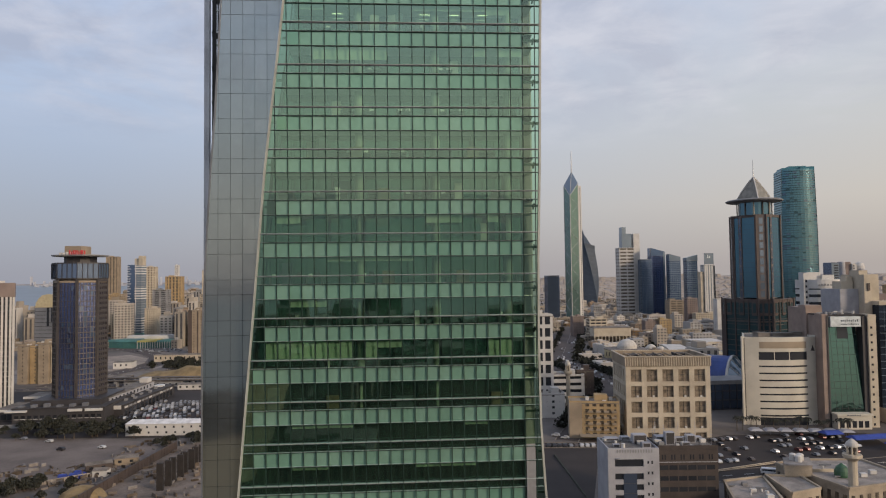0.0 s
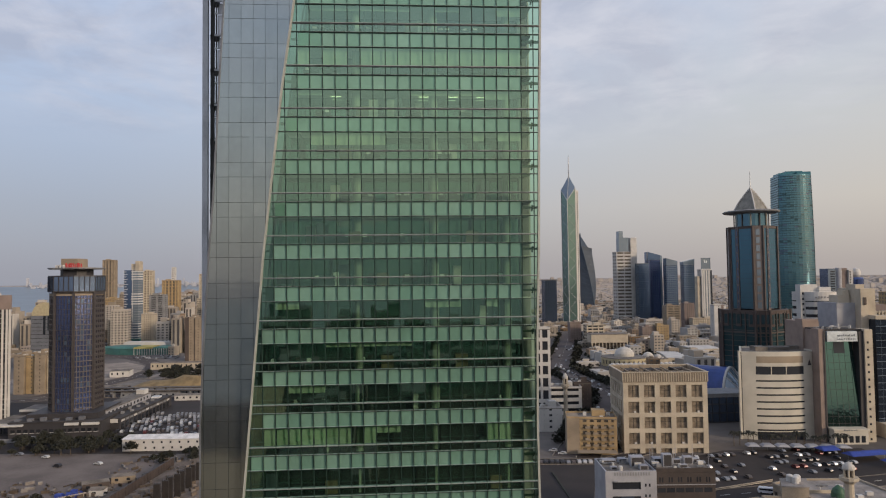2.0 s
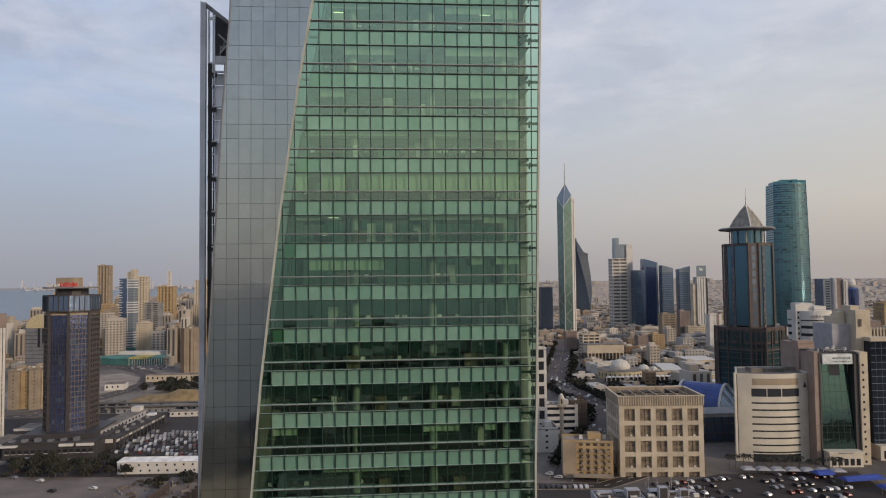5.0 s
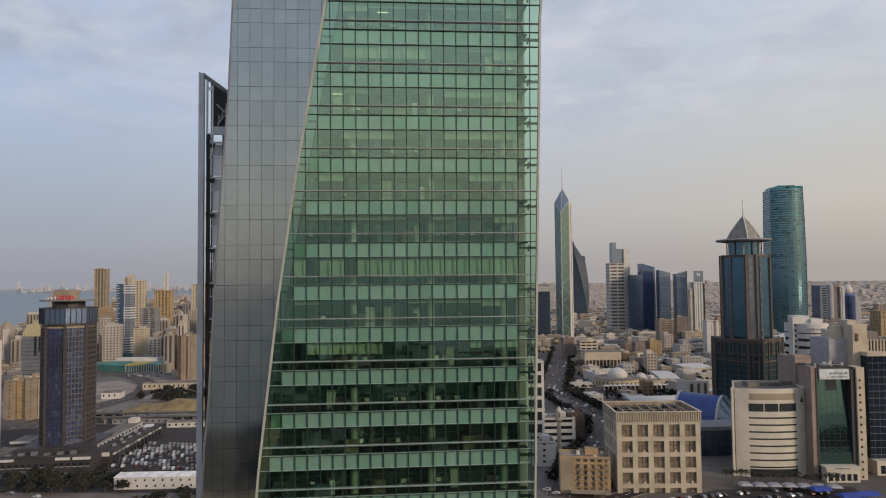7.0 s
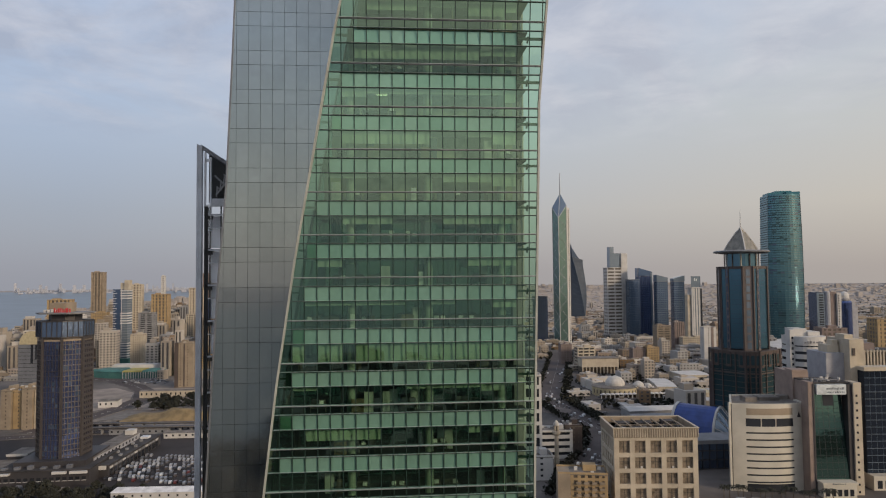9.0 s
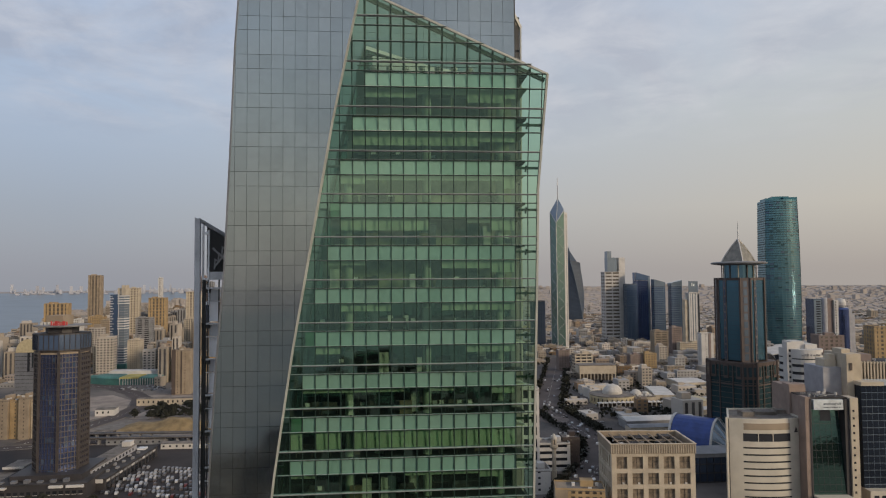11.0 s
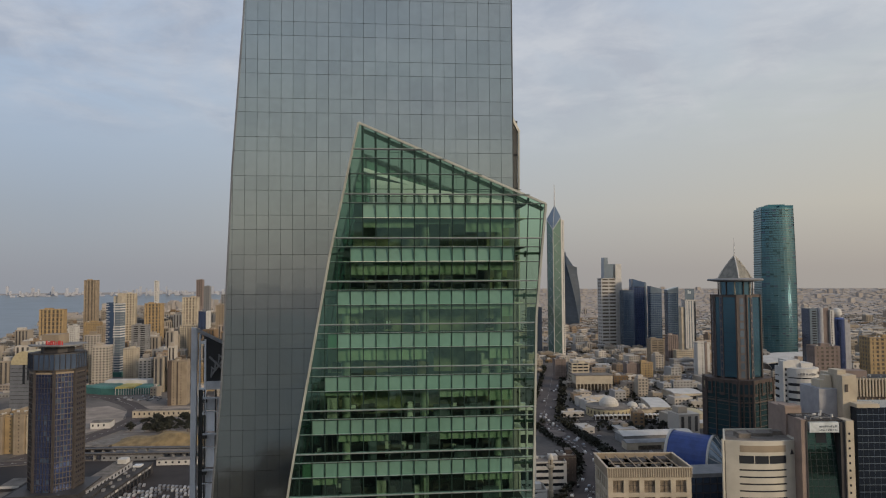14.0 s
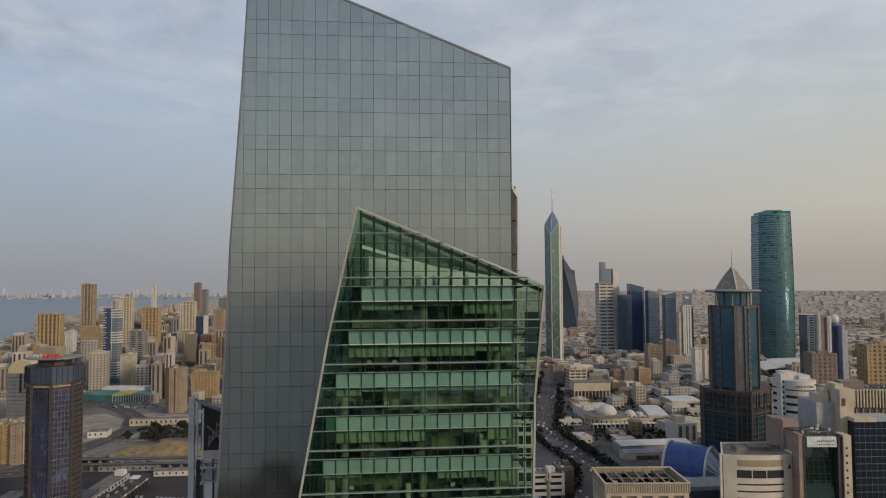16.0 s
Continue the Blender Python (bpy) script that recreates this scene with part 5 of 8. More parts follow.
for k_ in range(16):
    if hp is None:
        hp = part("post", Mesh().box(-0.4, 0.4, -0.3, 0.3, 0, 8), white_wall, hall)
        hp.location = (0, -29, 0)
    else:
        share(hp, hall, 1 + k_ * 3.0, -29 + k_ * 0.25, 0)
heap = Mesh()
rows_ = []
rh = random.Random(3)
for j in range(7):
    rows_.append([(-292 + 11 * i + rh.uniform(-3, 3), 603 + 6 * j, (9.5 * math.exp(-((i - 4.6) / 1.6) ** 2) + 4.5 * math.exp(-((i - 1.5) / 1.7) ** 2) + 3 * math.exp(-((i - 7) / 1.5) ** 2)) * math.sin(math.pi * j / 6) * rh.uniform(0.85, 1.1)) for i in range(10)])
heap.add([p for r in rows_ for p in r], [(j * 10 + i, j * 10 + i + 1, (j + 1) * 10 + i + 1, (j + 1) * 10 + i) for j in range(6) for i in range(9)])
whole("sand_mound", heap, mound_mat, "long mound of yellow excavated sand", "sand mound")
for x_, y_, w_, d_, z_, t_, n_, l_, m_ in ((-300, 583, 34, 8, 5, 0.05, "site_shed", "dark flat-roofed site shed", dark_wall), (-252, 560, 46, 12, 4, 0.05, "site_shed", "long grey storage shed", grey_wall),
                                           (-205, 545, 40, 10, 4, 0.08, "site_shed", "long white storage shed", white_wall), (-215, 570, 46, 9, 4, 0.05, "site_shed", "long grey storage shed", grey_wall),
                                           (-338, 682, 18, 16, 6, 0.2, "warehouse", "white warehouse with a shallow roof", white_wall), (-300, 735, 60, 9, 7, 0.1, "terrace_block", "low cream terrace block", cream_wall),
                                           (-158, 322, 10, 5, 3.2, 0.35, "site_cabin", "brown timber site cabin", sand_wall), (-166, 312, 11, 5, 3.0, 0.55, "site_cabin", "brown timber site cabin", brown_wall),
                                           (-160, 303, 6, 5, 2.6, 0.1, "site_cabin", "small white site cabin", white_wall)):
    o_ = thing(n_, l_, "shed", at=(x_, y_, 0), turn=t_)
    part("wall", Mesh().box(-w_ / 2, w_ / 2, -d_ / 2, d_ / 2, 0, z_), m_, o_)
    part("roof", Mesh().add([(-w_ / 2 - 0.3, -d_ / 2 - 0.3, z_), (w_ / 2 + 0.3, -d_ / 2 - 0.3, z_), (w_ / 2 + 0.3, d_ / 2 + 0.3, z_), (-w_ / 2 - 0.3, d_ / 2 + 0.3, z_), (-w_ / 2, 0, z_ + 1.0), (w_ / 2, 0, z_ + 1.0)],
                            [(0, 1, 5, 4), (2, 3, 4, 5), (3, 0, 4), (1, 2, 5), (3, 2, 1, 0)]), roof_mat, o_)
    for k_ in range(max(2, int(w_ / 5))):
        part("window", Mesh().box(-w_ / 2 + 1.5 + k_ * 5, -w_ / 2 + 3 + k_ * 5, -d_ / 2 - 0.06, -d_ / 2 + 0.1, z_ * 0.4, z_ * 0.75), win_dark, o_)
for x_, y_, n_ in ((-310, 572, 12), (-300, 556, 14)):
    o_ = thing("covered_walkway", "long dark covered walkway on concrete posts", "walkway", "walkways", at=(x_, y_, 0), turn=0.04)
    part("roof", Mesh().box(0, n_ * 9, -2.6, 2.6, 4.6, 5.5), dark_wall, o_)
    part("roof_edge", Mesh().box(0, n_ * 9, -2.75, -2.6, 5.3, 5.7), pave_mat, o_)
    for k_ in range(n_ + 1):
        part("post", Mesh().box(k_ * 8.9, k_ * 8.9 + 0.7, -2.4, 2.4, 0, 4.6), grey_wall, o_)
rd_ = random.Random(17)
deb = Mesh()
for k_ in range(420):
    x_, y_ = rd_.uniform(-172, -106), rd_.uniform(264, 366)
    if k_ % 3 == 0:
        x_, y_ = rd_.uniform(-215, -160), rd_.uniform(280, 320)
    deb.turned(x_, y_, rd_.uniform(0.4, 4.5), rd_.uniform(0.3, 1.0), 0, rd_.uniform(0.3, 1.6), rd_.uniform(0, 3.1))
whole("site_debris", deb, material("planks_and_rubble", (0.15, 0.12, 0.095), 0.9, 0, 0.2, 0.4, 3, 0, None, "island", 0.6), "scattered planks, rubble and formwork on the site", "debris", "stuff")
tarred = material("tarred_concrete", (0.028, 0.023, 0.021), 0.9, 0, 0.2, 0.4, 3, 0.2)
# concrete stubs and a fence on the building site
for k_ in range(9):
    x_, y_ = -124 + (k_ % 2) * 0.8, 281 + k_ * 6.2
    o_ = thing("concrete_pier", "dark concrete pier standing on the building site", "pier", "site piers", at=(x_, y_, 0), turn=0.1)
    part("shaft", Mesh().box(-1.3, 1.3, -0.7, 0.7, 0, 11 - k_ * 0.4), tarred, o_)
    part("rebar", Mesh().tube(-0.8, 0, 11 - k_ * 0.4, 12.2 - k_ * 0.4, 0.06, 0.05, 5).tube(0.8, 0, 11 - k_ * 0.4, 12 - k_ * 0.4, 0.06, 0.05, 5), steel_grey, o_)
wall_run = thing("site_wall", "rusty brown retaining wall round the excavation", "wall")
for k_ in range(30):
    a_ = Vector((-147, 262, 0)).lerp(Vector((-146, 350, 0)), k_ / 30)
    part("panel", Mesh().box(a_.x - 0.25, a_.x + 0.25, a_.y, a_.y + 2.75, 0, 4.2), brown_wall, wall_run)
fence = thing("site_fence", "pale sheet fence round the sandy lot", "fence")
for k_ in range(34):
    a_ = Vector((-192, 276, 0)).lerp(Vector((-160, 305, 0)), k_ / 34)
    part("fence_panel", Mesh().turned(a_.x, a_.y, 1.15, 0.08, 0, 1.8, 0.74), material("sheet_fence", (0.32, 0.28, 0.24), 0.8) if k_ == 0 else bpy.data.materials["sheet_fence"], fence)
knoll = Mesh()
kr_ = random.Random(6)
knoll.rings([[(-152 + r * math.cos(k * 0.524) * kr_.uniform(0.9, 1.1), 274 + r * 0.7 * math.sin(k * 0.524) * kr_.uniform(0.9, 1.1), z) for k in range(12)] for r, z in ((9.5, 0.0), (7.2, 2.2), (4.4, 3.6), (1.2, 4.3))])
whole("earth_mound", knoll, mound_mat, "rounded mound of yellow earth on the site", "mound")
tarp = Mesh()
rt_ = random.Random(9)
for k_ in range(14):
    x_, y_ = -172 + rt_.uniform(-5, 5), 302 + rt_.uniform(-4, 4)
    tarp.turned(x_, y_, rt_.uniform(1.5, 4), rt_.uniform(1.5, 3), 0, rt_.uniform(0.6, 2.0), rt_.uniform(0, 3))
whole("tarpaulin_pile", tarp, canvas_blue, "crumpled blue tarpaulins over site material", "tarpaulin")

# ---------------------------------------------------------------- right side, near blocks
def waffle_block():
    b = thing("square_window_block", "cream block with deep square window openings", "building", at=(86.8, 367, 0), turn=0.0)
    W, D, H = 44.3, 31.0, 42.3
    part("glazing", Mesh().box(1.2, W - 1.2, 1.2, D - 1.2, -3.5, H - 3), bronze_window, b)
    pw, top, pitch = 2.6, H - 4.9, 8.15
    front = Mesh().box(0, pw, 0, 1.2, -3.5, top).data("pier", cream_wall)
    for i in range(6):
        u = i * (W - pw) / 5
        part("pier", front, None, b).location = (u, 0, 0)
        part("pier", front, None, b).location = (u, D - 1.2, 0)
    flank = Mesh().box(0.03, 1.2, 0, 2.2, -3.5, top).data("pier", cream_wall)
    for i in range(7):
        part("pier", flank, None, b).location = (0, 1.25 + i * (D - 2.5 - 2.2) / 6, 0)
    part("end_wall", Mesh().box(W - 1.2, W - 0.03, 1.25, D - 1.25, -3.5, top), cream_wall, b)
    for k in range(5):
        z = top - 1.6 - k * pitch
        part("wall_band", Mesh().box(0.05, W - 0.05, 0.05, D - 0.05, z - (0.6 if k else 0), z + 1.6), cream_wall, b)
        for i in range(5):
            u = pw + i * (W - pw) / 5
            zb = z - pitch + 1.6
            part("window_reveal", Mesh().box(u + 0.02, u + 0.3, 0.6, 1.3, zb, z).box(u + 0.3, u + (W - pw) / 5 - pw, 0.7, 1.25, z - 0.5, z), sand_wall, b)
            part("mullion", Mesh().box(u + 2.7, u + 2.82, 0.98, 1.2, zb, z - 0.4).box(u + 0.4, u + 5.4, 1.0, 1.18, zb + 3.4, zb + 3.52), dark_wall, b)
            if k in (1, 3) and i != 2:
                part("window_unit", Mesh().box(u + 3.2, u + 4.2, 0.7, 1.15, zb, zb + 0.9), white_wall, b)
    c = part("cornice", Mesh().box(-0.4, W + 0.4, -0.4, 0.3, top, H).box(-0.4, W + 0.4, D - 0.3, D + 0.4, top, H).box(-0.4, 0.3, 0.3, D - 0.3, top, H).box(W - 0.3, W + 0.4, 0.3, D - 0.3, top, H), sand_wall, b, "ribbed brown-grey cornice")
    rib = Mesh().box(0, 0.4, -0.75, -0.4, top + 0.2, H - 0.3).data("rib", cream_wall)
    for i in range(36):
        part("rib", rib, None, c).location.x = -0.35 + i * (W + 0.3) / 35
    part("coping", Mesh().box(-0.8, W + 0.8, -0.85, 0.35, H, H + 0.4).box(-0.8, W + 0.8, D - 0.35, D + 0.8, H, H + 0.4).box(-0.8, 0.35, 0.35, D - 0.35, H, H + 0.4).box(W - 0.35, W + 0.8, 0.35, D - 0.35, H, H + 0.4), cream_wall, c)
    roof = part("roof", Mesh().box(0.3, W - 0.3, 0.3, D - 0.3, H - 3.4, H - 3.0), roof_mat, b)
    for i in range(7):
        part("roof_beam", Mesh().box(5 + i * 5.6, 5.6 + i * 5.6, 4, D - 3, H - 0.9, H - 0.3), sand_wall, roof)
    for v in (4, 14, 24):
        part("roof_beam", Mesh().box(5, W - 5, v, v + 0.5, H - 1.5, H - 0.95), sand_wall, roof)
    clutter(roof, 3, W - 3, 3, D - 3, H - 3, 20, 8)
    for x, y, w, d, h in ((6, 16, 7, 6, 2.6), (18, 18, 8, 7, 2.2), (32, 20, 6, 6, 2.6), (12, 6, 4, 4, 2.2), (26, 7, 5, 3, 2.4)):
        part("roof_unit", Mesh().box(x, x + w, y, y + d, H - 3, H - 3 + h), roof_dark, roof)


def curved_block():
    b = thing("curved_office_block", "cream office block with a bowed front and dark strips", "building", at=(161.6, 398, 0), turn=0.0)
    W, D, H, n = 43.0, 30.0, 49.6, 24

    def arc(f0, f1, inset=0.0, k=n):
        return [(W * (f0 + (f1 - f0) * i / k), -4.2 * (1 - (2 * (f0 + (f1 - f0) * i / k) - 1) ** 2) + inset) for i in range(k + 1)]

    def strip(f0, f1, z0, z1, inset=0.0, thick=0.8):
        a, c = arc(f0, f1, inset), arc(f0, f1, inset + thick)
        return Mesh().prism(a + c[::-1], z0, z1)
    part("glazing", Mesh().prism(arc(0.02, 0.98, 0.45) + [(W - 1, D - 1), (12, D - 1)], 0, H - 1.5), win_dark, b)
    lo, hi = 0.172, 0.80
    part("end_wall", strip(0, lo, 0, H), pale_cream, b)
    part("end_wall", strip(hi, 1, 0, H), pale_cream, b)
    tops = [H - 8.3, H - 12.9] + [H - 16.5 - 3.95 * k for k in range(9)]
    part("wall_band", strip(lo, hi, H - 8.3, H), pale_cream, b)
    z = H - 12.9
    for k in range(9):
        zt = z if k == 0 else H - 16.0 - 3.95 * (k - 1) - 0.95
        zb = H - 16.0 - 3.95 * k
        part("wall_band", strip(lo, hi, max(zb, 4.5), zt), pale_cream, b)
    part("light_panel", strip(lo + 0.01, hi - 0.01, H - 6.3, H - 2.6, -0.06, 0.1), sand_wall, b)
    for f, y in ((0.36, -3.75), (0.55, -4.1)):
        part("window_post", Mesh().box(W * f, W * f + 0.4, y, y + 0.7, H - 12.9, H - 8.3), pale_cream, b)
    part("side_wall", Mesh().prism([(0, 0.8), (1, 0.8), (12.6, D), (11.4, D)], 0, H).box(W - 1.0, W, 0.8, D, 0, H).box(12.7, W - 1, D - 1, D, 0, H), pale_cream, b)
    part("slot", Mesh().box(-0.05, 1.6, -0.2, 0.9, 2, H - 0.5), dark_wall, b, "dark vertical corner slot")
    part("corner_fin", Mesh().box(-1.2, -0.1, -0.4, 1, 0, H + 0.4), pale_cream, b)
    part("roof", Mesh().prism(arc(0.02, 0.98, 0.9) + [(W - 1, D - 1), (12.5, D - 1)], H - 1.4, H - 0.9), roof_mat, b)
    for x, y, w, d, h in ((12, 8, 7, 8, 2.6), (22, 12, 12, 9, 1.9), (36, 16, 5, 5, 2.2)):
        part("roof_unit", Mesh().box(x, x + w, y, y + d, H - 0.9, H - 0.9 + h), roof_mat, b)
    ey = lambda f: -4.2 * (1 - (2 * f - 1) ** 2) - 0.12
    part("emblem", Mesh().add([(W * 0.855, ey(0.855), H - 8.0), (W * 0.915, ey(0.915), H - 8.0), (W * 0.885, ey(0.885), H - 4.6)], [(0, 1, 2)]), dark_wall, b, "dark triangular emblem")


def pyramid_tower():
    cx, cy = 228, 533
    b = thing("pyramid_tower", "dark teal office tower with a disc and pyramid top", "tower", at=(cx, cy, 0), turn=0.62)

    def ring(r, ch):
        return [(-r + ch, -r), (r - ch, -r), (r, -r + ch), (r, r - ch), (r - ch, r), (-r + ch, r), (-r, r - ch), (-r, -r + ch)]
    part("base_glazing", Mesh().prism(ring(22, 7.5), 0, 66), deep_teal_glass, b)
    part("base_trim", Mesh().prism(ring(22.4, 7.5), 64.5, 67).prism(ring(22.4, 7.5), 50, 51.2), brown_wall, b)
    tower_brown = material("weathered_brown_cladding", (0.125, 0.10, 0.09), 0.7, 0, 0.15, 0.2, 2.5)
    f = None
    for k in range(16):
        if f is None:
            f = part("floor_band", Mesh().prism(ring(22.15, 7.55), 0, 0.4), brown_wall, b)
        else:
            share(f, b, 0, 0, 4.0 * k)
    part("shaft_glazing", Mesh().prism(ring(15.5, 5.5), 68, 129), shaft_glass, b)
    f = None
    for k in range(17):
        if f is None:
            f = part("floor_line", Mesh().prism(ring(15.6, 5.52), 69, 69.35), navy_glass, b)
        else:
            share(f, b, 0, 0, 3.6 * k)
    for i in range(8):
        p, q = Vector(ring(15.8, 5.6)[i]), Vector(ring(22.3, 7.6)[i])
        part("corner_pier", Mesh().box(p.x - 0.7, p.x + 0.7, p.y - 0.7, p.y + 0.7, 66, 130.5), brown_wall, b)
        part("base_pier", Mesh().box(q.x - 0.8, q.x + 0.8, q.y - 0.8, q.y + 0.8, 0, 67.5), brown_wall, b)
        a, c = Vector(ring(15.6, 5.6)[i]), Vector(ring(15.6, 5.6)[(i + 1) % 8])
        angle = math.atan2(c.y - a.y, c.x - a.x)
        # brown columns of small windows on the chamfers and on the wide faces
        for s, w, lit in (((0.5, 7.6, 3.0),) if i % 2 else ((0.33, 2.8, 1.3), (0.03, 1.4, 0))):
            m = a.lerp(c, s)
            col = part("window_column", Mesh().turned(m.x, m.y, w, 0.9, 67, 130.2, angle), tower_brown, b)
            for k in range(10 if lit else 0):
                part("column_window", Mesh().turned(m.x * 1.008, m.y * 1.008, lit, 0.9, 68.4 + 6.1 * k, 73.0 + 6.1 * k, angle), slate_glass if i % 2 else navy_glass, col)
        a, c = Vector(ring(22.2, 7.6)[i]), Vector(ring(22.2, 7.6)[(i + 1) % 8])
        for s in (0.3, 0.7):
            m = a.lerp(c, s)
            part("base_frame", Mesh().box(m.x - 0.45, m.x + 0.45, m.y - 0.45, m.y + 0.45, 0, 67), brown_wall, b)
        for s in (0.12, 0.5, 0.88):
            m = a.lerp(c, s)
            if (c - a).length > 8 or s == 0.5:
                part("framed_opening", Mesh().turned(m.x, m.y, 4.4, 0.9, 55, 66, math.atan2(c.y - a.y, c.x - a.x)), rust_stone, b)
                part("opening_glass", Mesh().turned(m.x * 1.004, m.y * 1.004, 2.6, 0.95, 57, 64, math.atan2(c.y - a.y, c.x - a.x)), deep_teal_glass, b)
    part("shaft_cap", Mesh().prism(ring(15.9, 5.6), 128.5, 130.5), brown_wall, b)
    part("lantern", Mesh().lathe(0, 0, [(12.6, 130.3), (12.6, 141.2)], 16), shaft_glass, b)
    for k in range(12):
        a = k * math.pi / 6
        part("lantern_post", Mesh().tube(13.2 * math.cos(a), 13.2 * math.sin(a), 130.3, 141.4, 0.45, 0.45, 6), cream_wall if k % 2 else brown_wall, b)
    part("disc", Mesh().lathe(0, 0, [(13.5, 140.2), (21.6, 141.2), (22.2, 142.0), (21.0, 142.7), (12, 143.2)], 40), grey_wall, b, "pale grey disc eave")
    pyr = part("pyramid", Mesh().rings([[(r * math.cos(math.pi / 4 + k * math.pi / 2), r * math.sin(math.pi / 4 + k * math.pi / 2), z) for k in range(4)] for r, z in ((13.4, 142.9), (9.6, 149.0), (4.6, 155.6), (0.5, 160.3))]), material("pyramid_lattice", (0.25, 0.235, 0.20), 0.5, 0.3, 0.2, 0.3, 2), b)
    for k in range(4):
        a = math.pi / 4 + k * math.pi / 2
        m = Mesh()
        prof = ((13.6, 143.0), (9.8, 149.2), (4.8, 155.8), (0.5, 160.6))
        for (r0, z0), (r1, z1) in zip(prof, prof[1:]):
            m.beam((r0 * math.cos(a), r0 * math.sin(a), z0), (r1 * math.cos(a), r1 * math.sin(a), z1), 0.8)
        part("hip_rib", m, white_wall, pyr)
    part("spire", Mesh().tube(0, 0, 158.5, 174.5, 0.45, 0.12, 8), steel_grey, b)
    b.scale = (0.93, 0.93, 1)


def teal_tower():
    b = thing("teal_tower", "tall curved teal glass tower with banded floors", "tower", at=(592, 1216, 0), turn=-0.1)

    def ring(z, grow=0.0):
        t = z / 272
        w = 26.5 + 2.5 * math.sin(math.pi * (t * 0.9 + 0.1)) + grow
        front = [(-w + 2 * w * i / 10, -17 - grow - 9 * (1 - (2 * i / 10 - 1) ** 2)) for i in range(11)]
        return [(x, y, z) for x, y in front + [(w, 22 + grow), (-w, 22 + grow)]]
    part("glazing", Mesh().rings([ring(z) for z in np.linspace(0, 268, 12)]), teal_glass, b)
    rt = random.Random(31)
    teal_band = material("teal_band", (0.02, 0.062, 0.075), 0.45, 0.1, 0.15, 0.2, 2)
    for k in range(64):
        z = 4 + k * 4.12
        part("floor_band", Mesh().rings([ring(z, 0.25), ring(z + (1.25 if k % 5 else 1.9), 0.25)]), teal_band, b)
    seen = set()
    for k in range(90):
        i, z = rt.randint(0, 9), 5.9 + 4.12 * rt.randint(0, 62)
        if (i, z) in seen:
            continue
        seen.add((i, z))
        p, c = ring(z, 0.12), ring(z + 2.0, 0.12)
        part("lit_panel", Mesh().add([p[i], p[i + 1], c[i + 1], c[i]], [(0, 1, 2, 3)]), deep_teal_glass if k % 2 else navy_glass, b)
    for i in (0, 10):
        m = Mesh()
        zs = list(np.linspace(0, 268, 9))
        for z0, z1 in zip(zs, zs[1:]):
            m.beam(ring(z0, 0.3)[i], ring(z1, 0.3)[i], 0.5)
        part("mullion", m, teal_band, b)
    part("parapet", Mesh().box(-26, -4, -18, 10, 267, 271).box(4, 27, -18, 12, 267, 272.5).box(-12, 16, -10, 10, 268, 275), teal_glass, b)


def spire_tower():
    b = thing("spire_tower", "green glass tower with slanted crown and spire", "tower", at=(216, 1303, 0), turn=0.0)
    plan = [(-7.5, -15), (8.5, -11), (8.5, 19), (-15.5, 7)]
    tops = [238, 262, 262, 260]
    part("glazing", Mesh().rings([[(x, y, 0) for x, y in plan], [(x, y, z) for (x, y), z in zip(plan, tops)]]), sea_glass, b)
    apex = (-1.5, 0, 287)
    part("crown", Mesh().add([(x * 1.02, y * 1.02, z + 0.5) for (x, y), z in zip(plan, tops)] + [apex], [(0, 1, 4), (1, 2, 4), (2, 3, 4), (3, 0, 4)]), slate_glass, b, "slate-blue glass pyramid crown")
    part("white_flank", Mesh().prism([(9.0, -11), (14.6, -8), (14.0, 16), (9.0, 18)], 0, 258), white_wall, b, "white flank with small windows")
    dot = Mesh().box(-0.9, 0.9, -0.15, 0.15, 0, 2.2).data("flank_window", win_dark)
    for k in range(64):
        part("flank_window", dot, None, b).location = (11.9, -9.6, 6 + k * 3.9)
    ring = Mesh().prism([(x * 1.008, y * 1.008) for x, y in plan], 0, 0.35).data("floor_line", slate_glass)
    for k in range(60):
        part("floor_line", ring, None, b).location.z = 6 + k * 3.8
    for (x, y), z in zip(plan, tops):
        part("corner_strip", Mesh().box(x - 0.5, x + 0.5, y - 0.5, y + 0.5, 0, z + 0.5), white_wall, b)
    p0, p1, p3 = plan[0], plan[1], plan[3]
    for k in range(7):
        z = k * 34
        part("brace", Mesh().beam((p0[0], p0[1] - 0.4, z), (p1[0], p1[1] - 0.4, z + 17), 0.45).beam((p1[0], p1[1] - 0.4, z + 17), (p0[0], p0[1] - 0.4, min(z + 34, 236)), 0.45), pale_grey, b)
        part("brace", Mesh().beam((p3[0] - 0.3, p3[1] - 0.3, z), (p0[0] - 0.3, p0[1] - 0.3, z + 17), 0.45).beam((p0[0] - 0.3, p0[1] - 0.3, z + 17), (p3[0] - 0.3, p3[1] - 0.3, min(z + 34, 236)), 0.45), pale_grey, b)
    rib = Mesh()
    for i in range(4):
        a, c = plan[i], plan[(i + 1) % 4]
        rib.beam((a[0] * 1.02, a[1] * 1.02, tops[i] + 0.6), (c[0] * 1.02, c[1] * 1.02, tops[(i + 1) % 4] + 0.6), 0.9)
    rib.beam((p0[0], p0[1], 239), apex, 0.7)
    part("crown_rib", rib, white_wall, b)
    part("spire", Mesh().tube(-1.5, 0, 285, 326, 1.1, 0.5, 8), steel_grey, b)


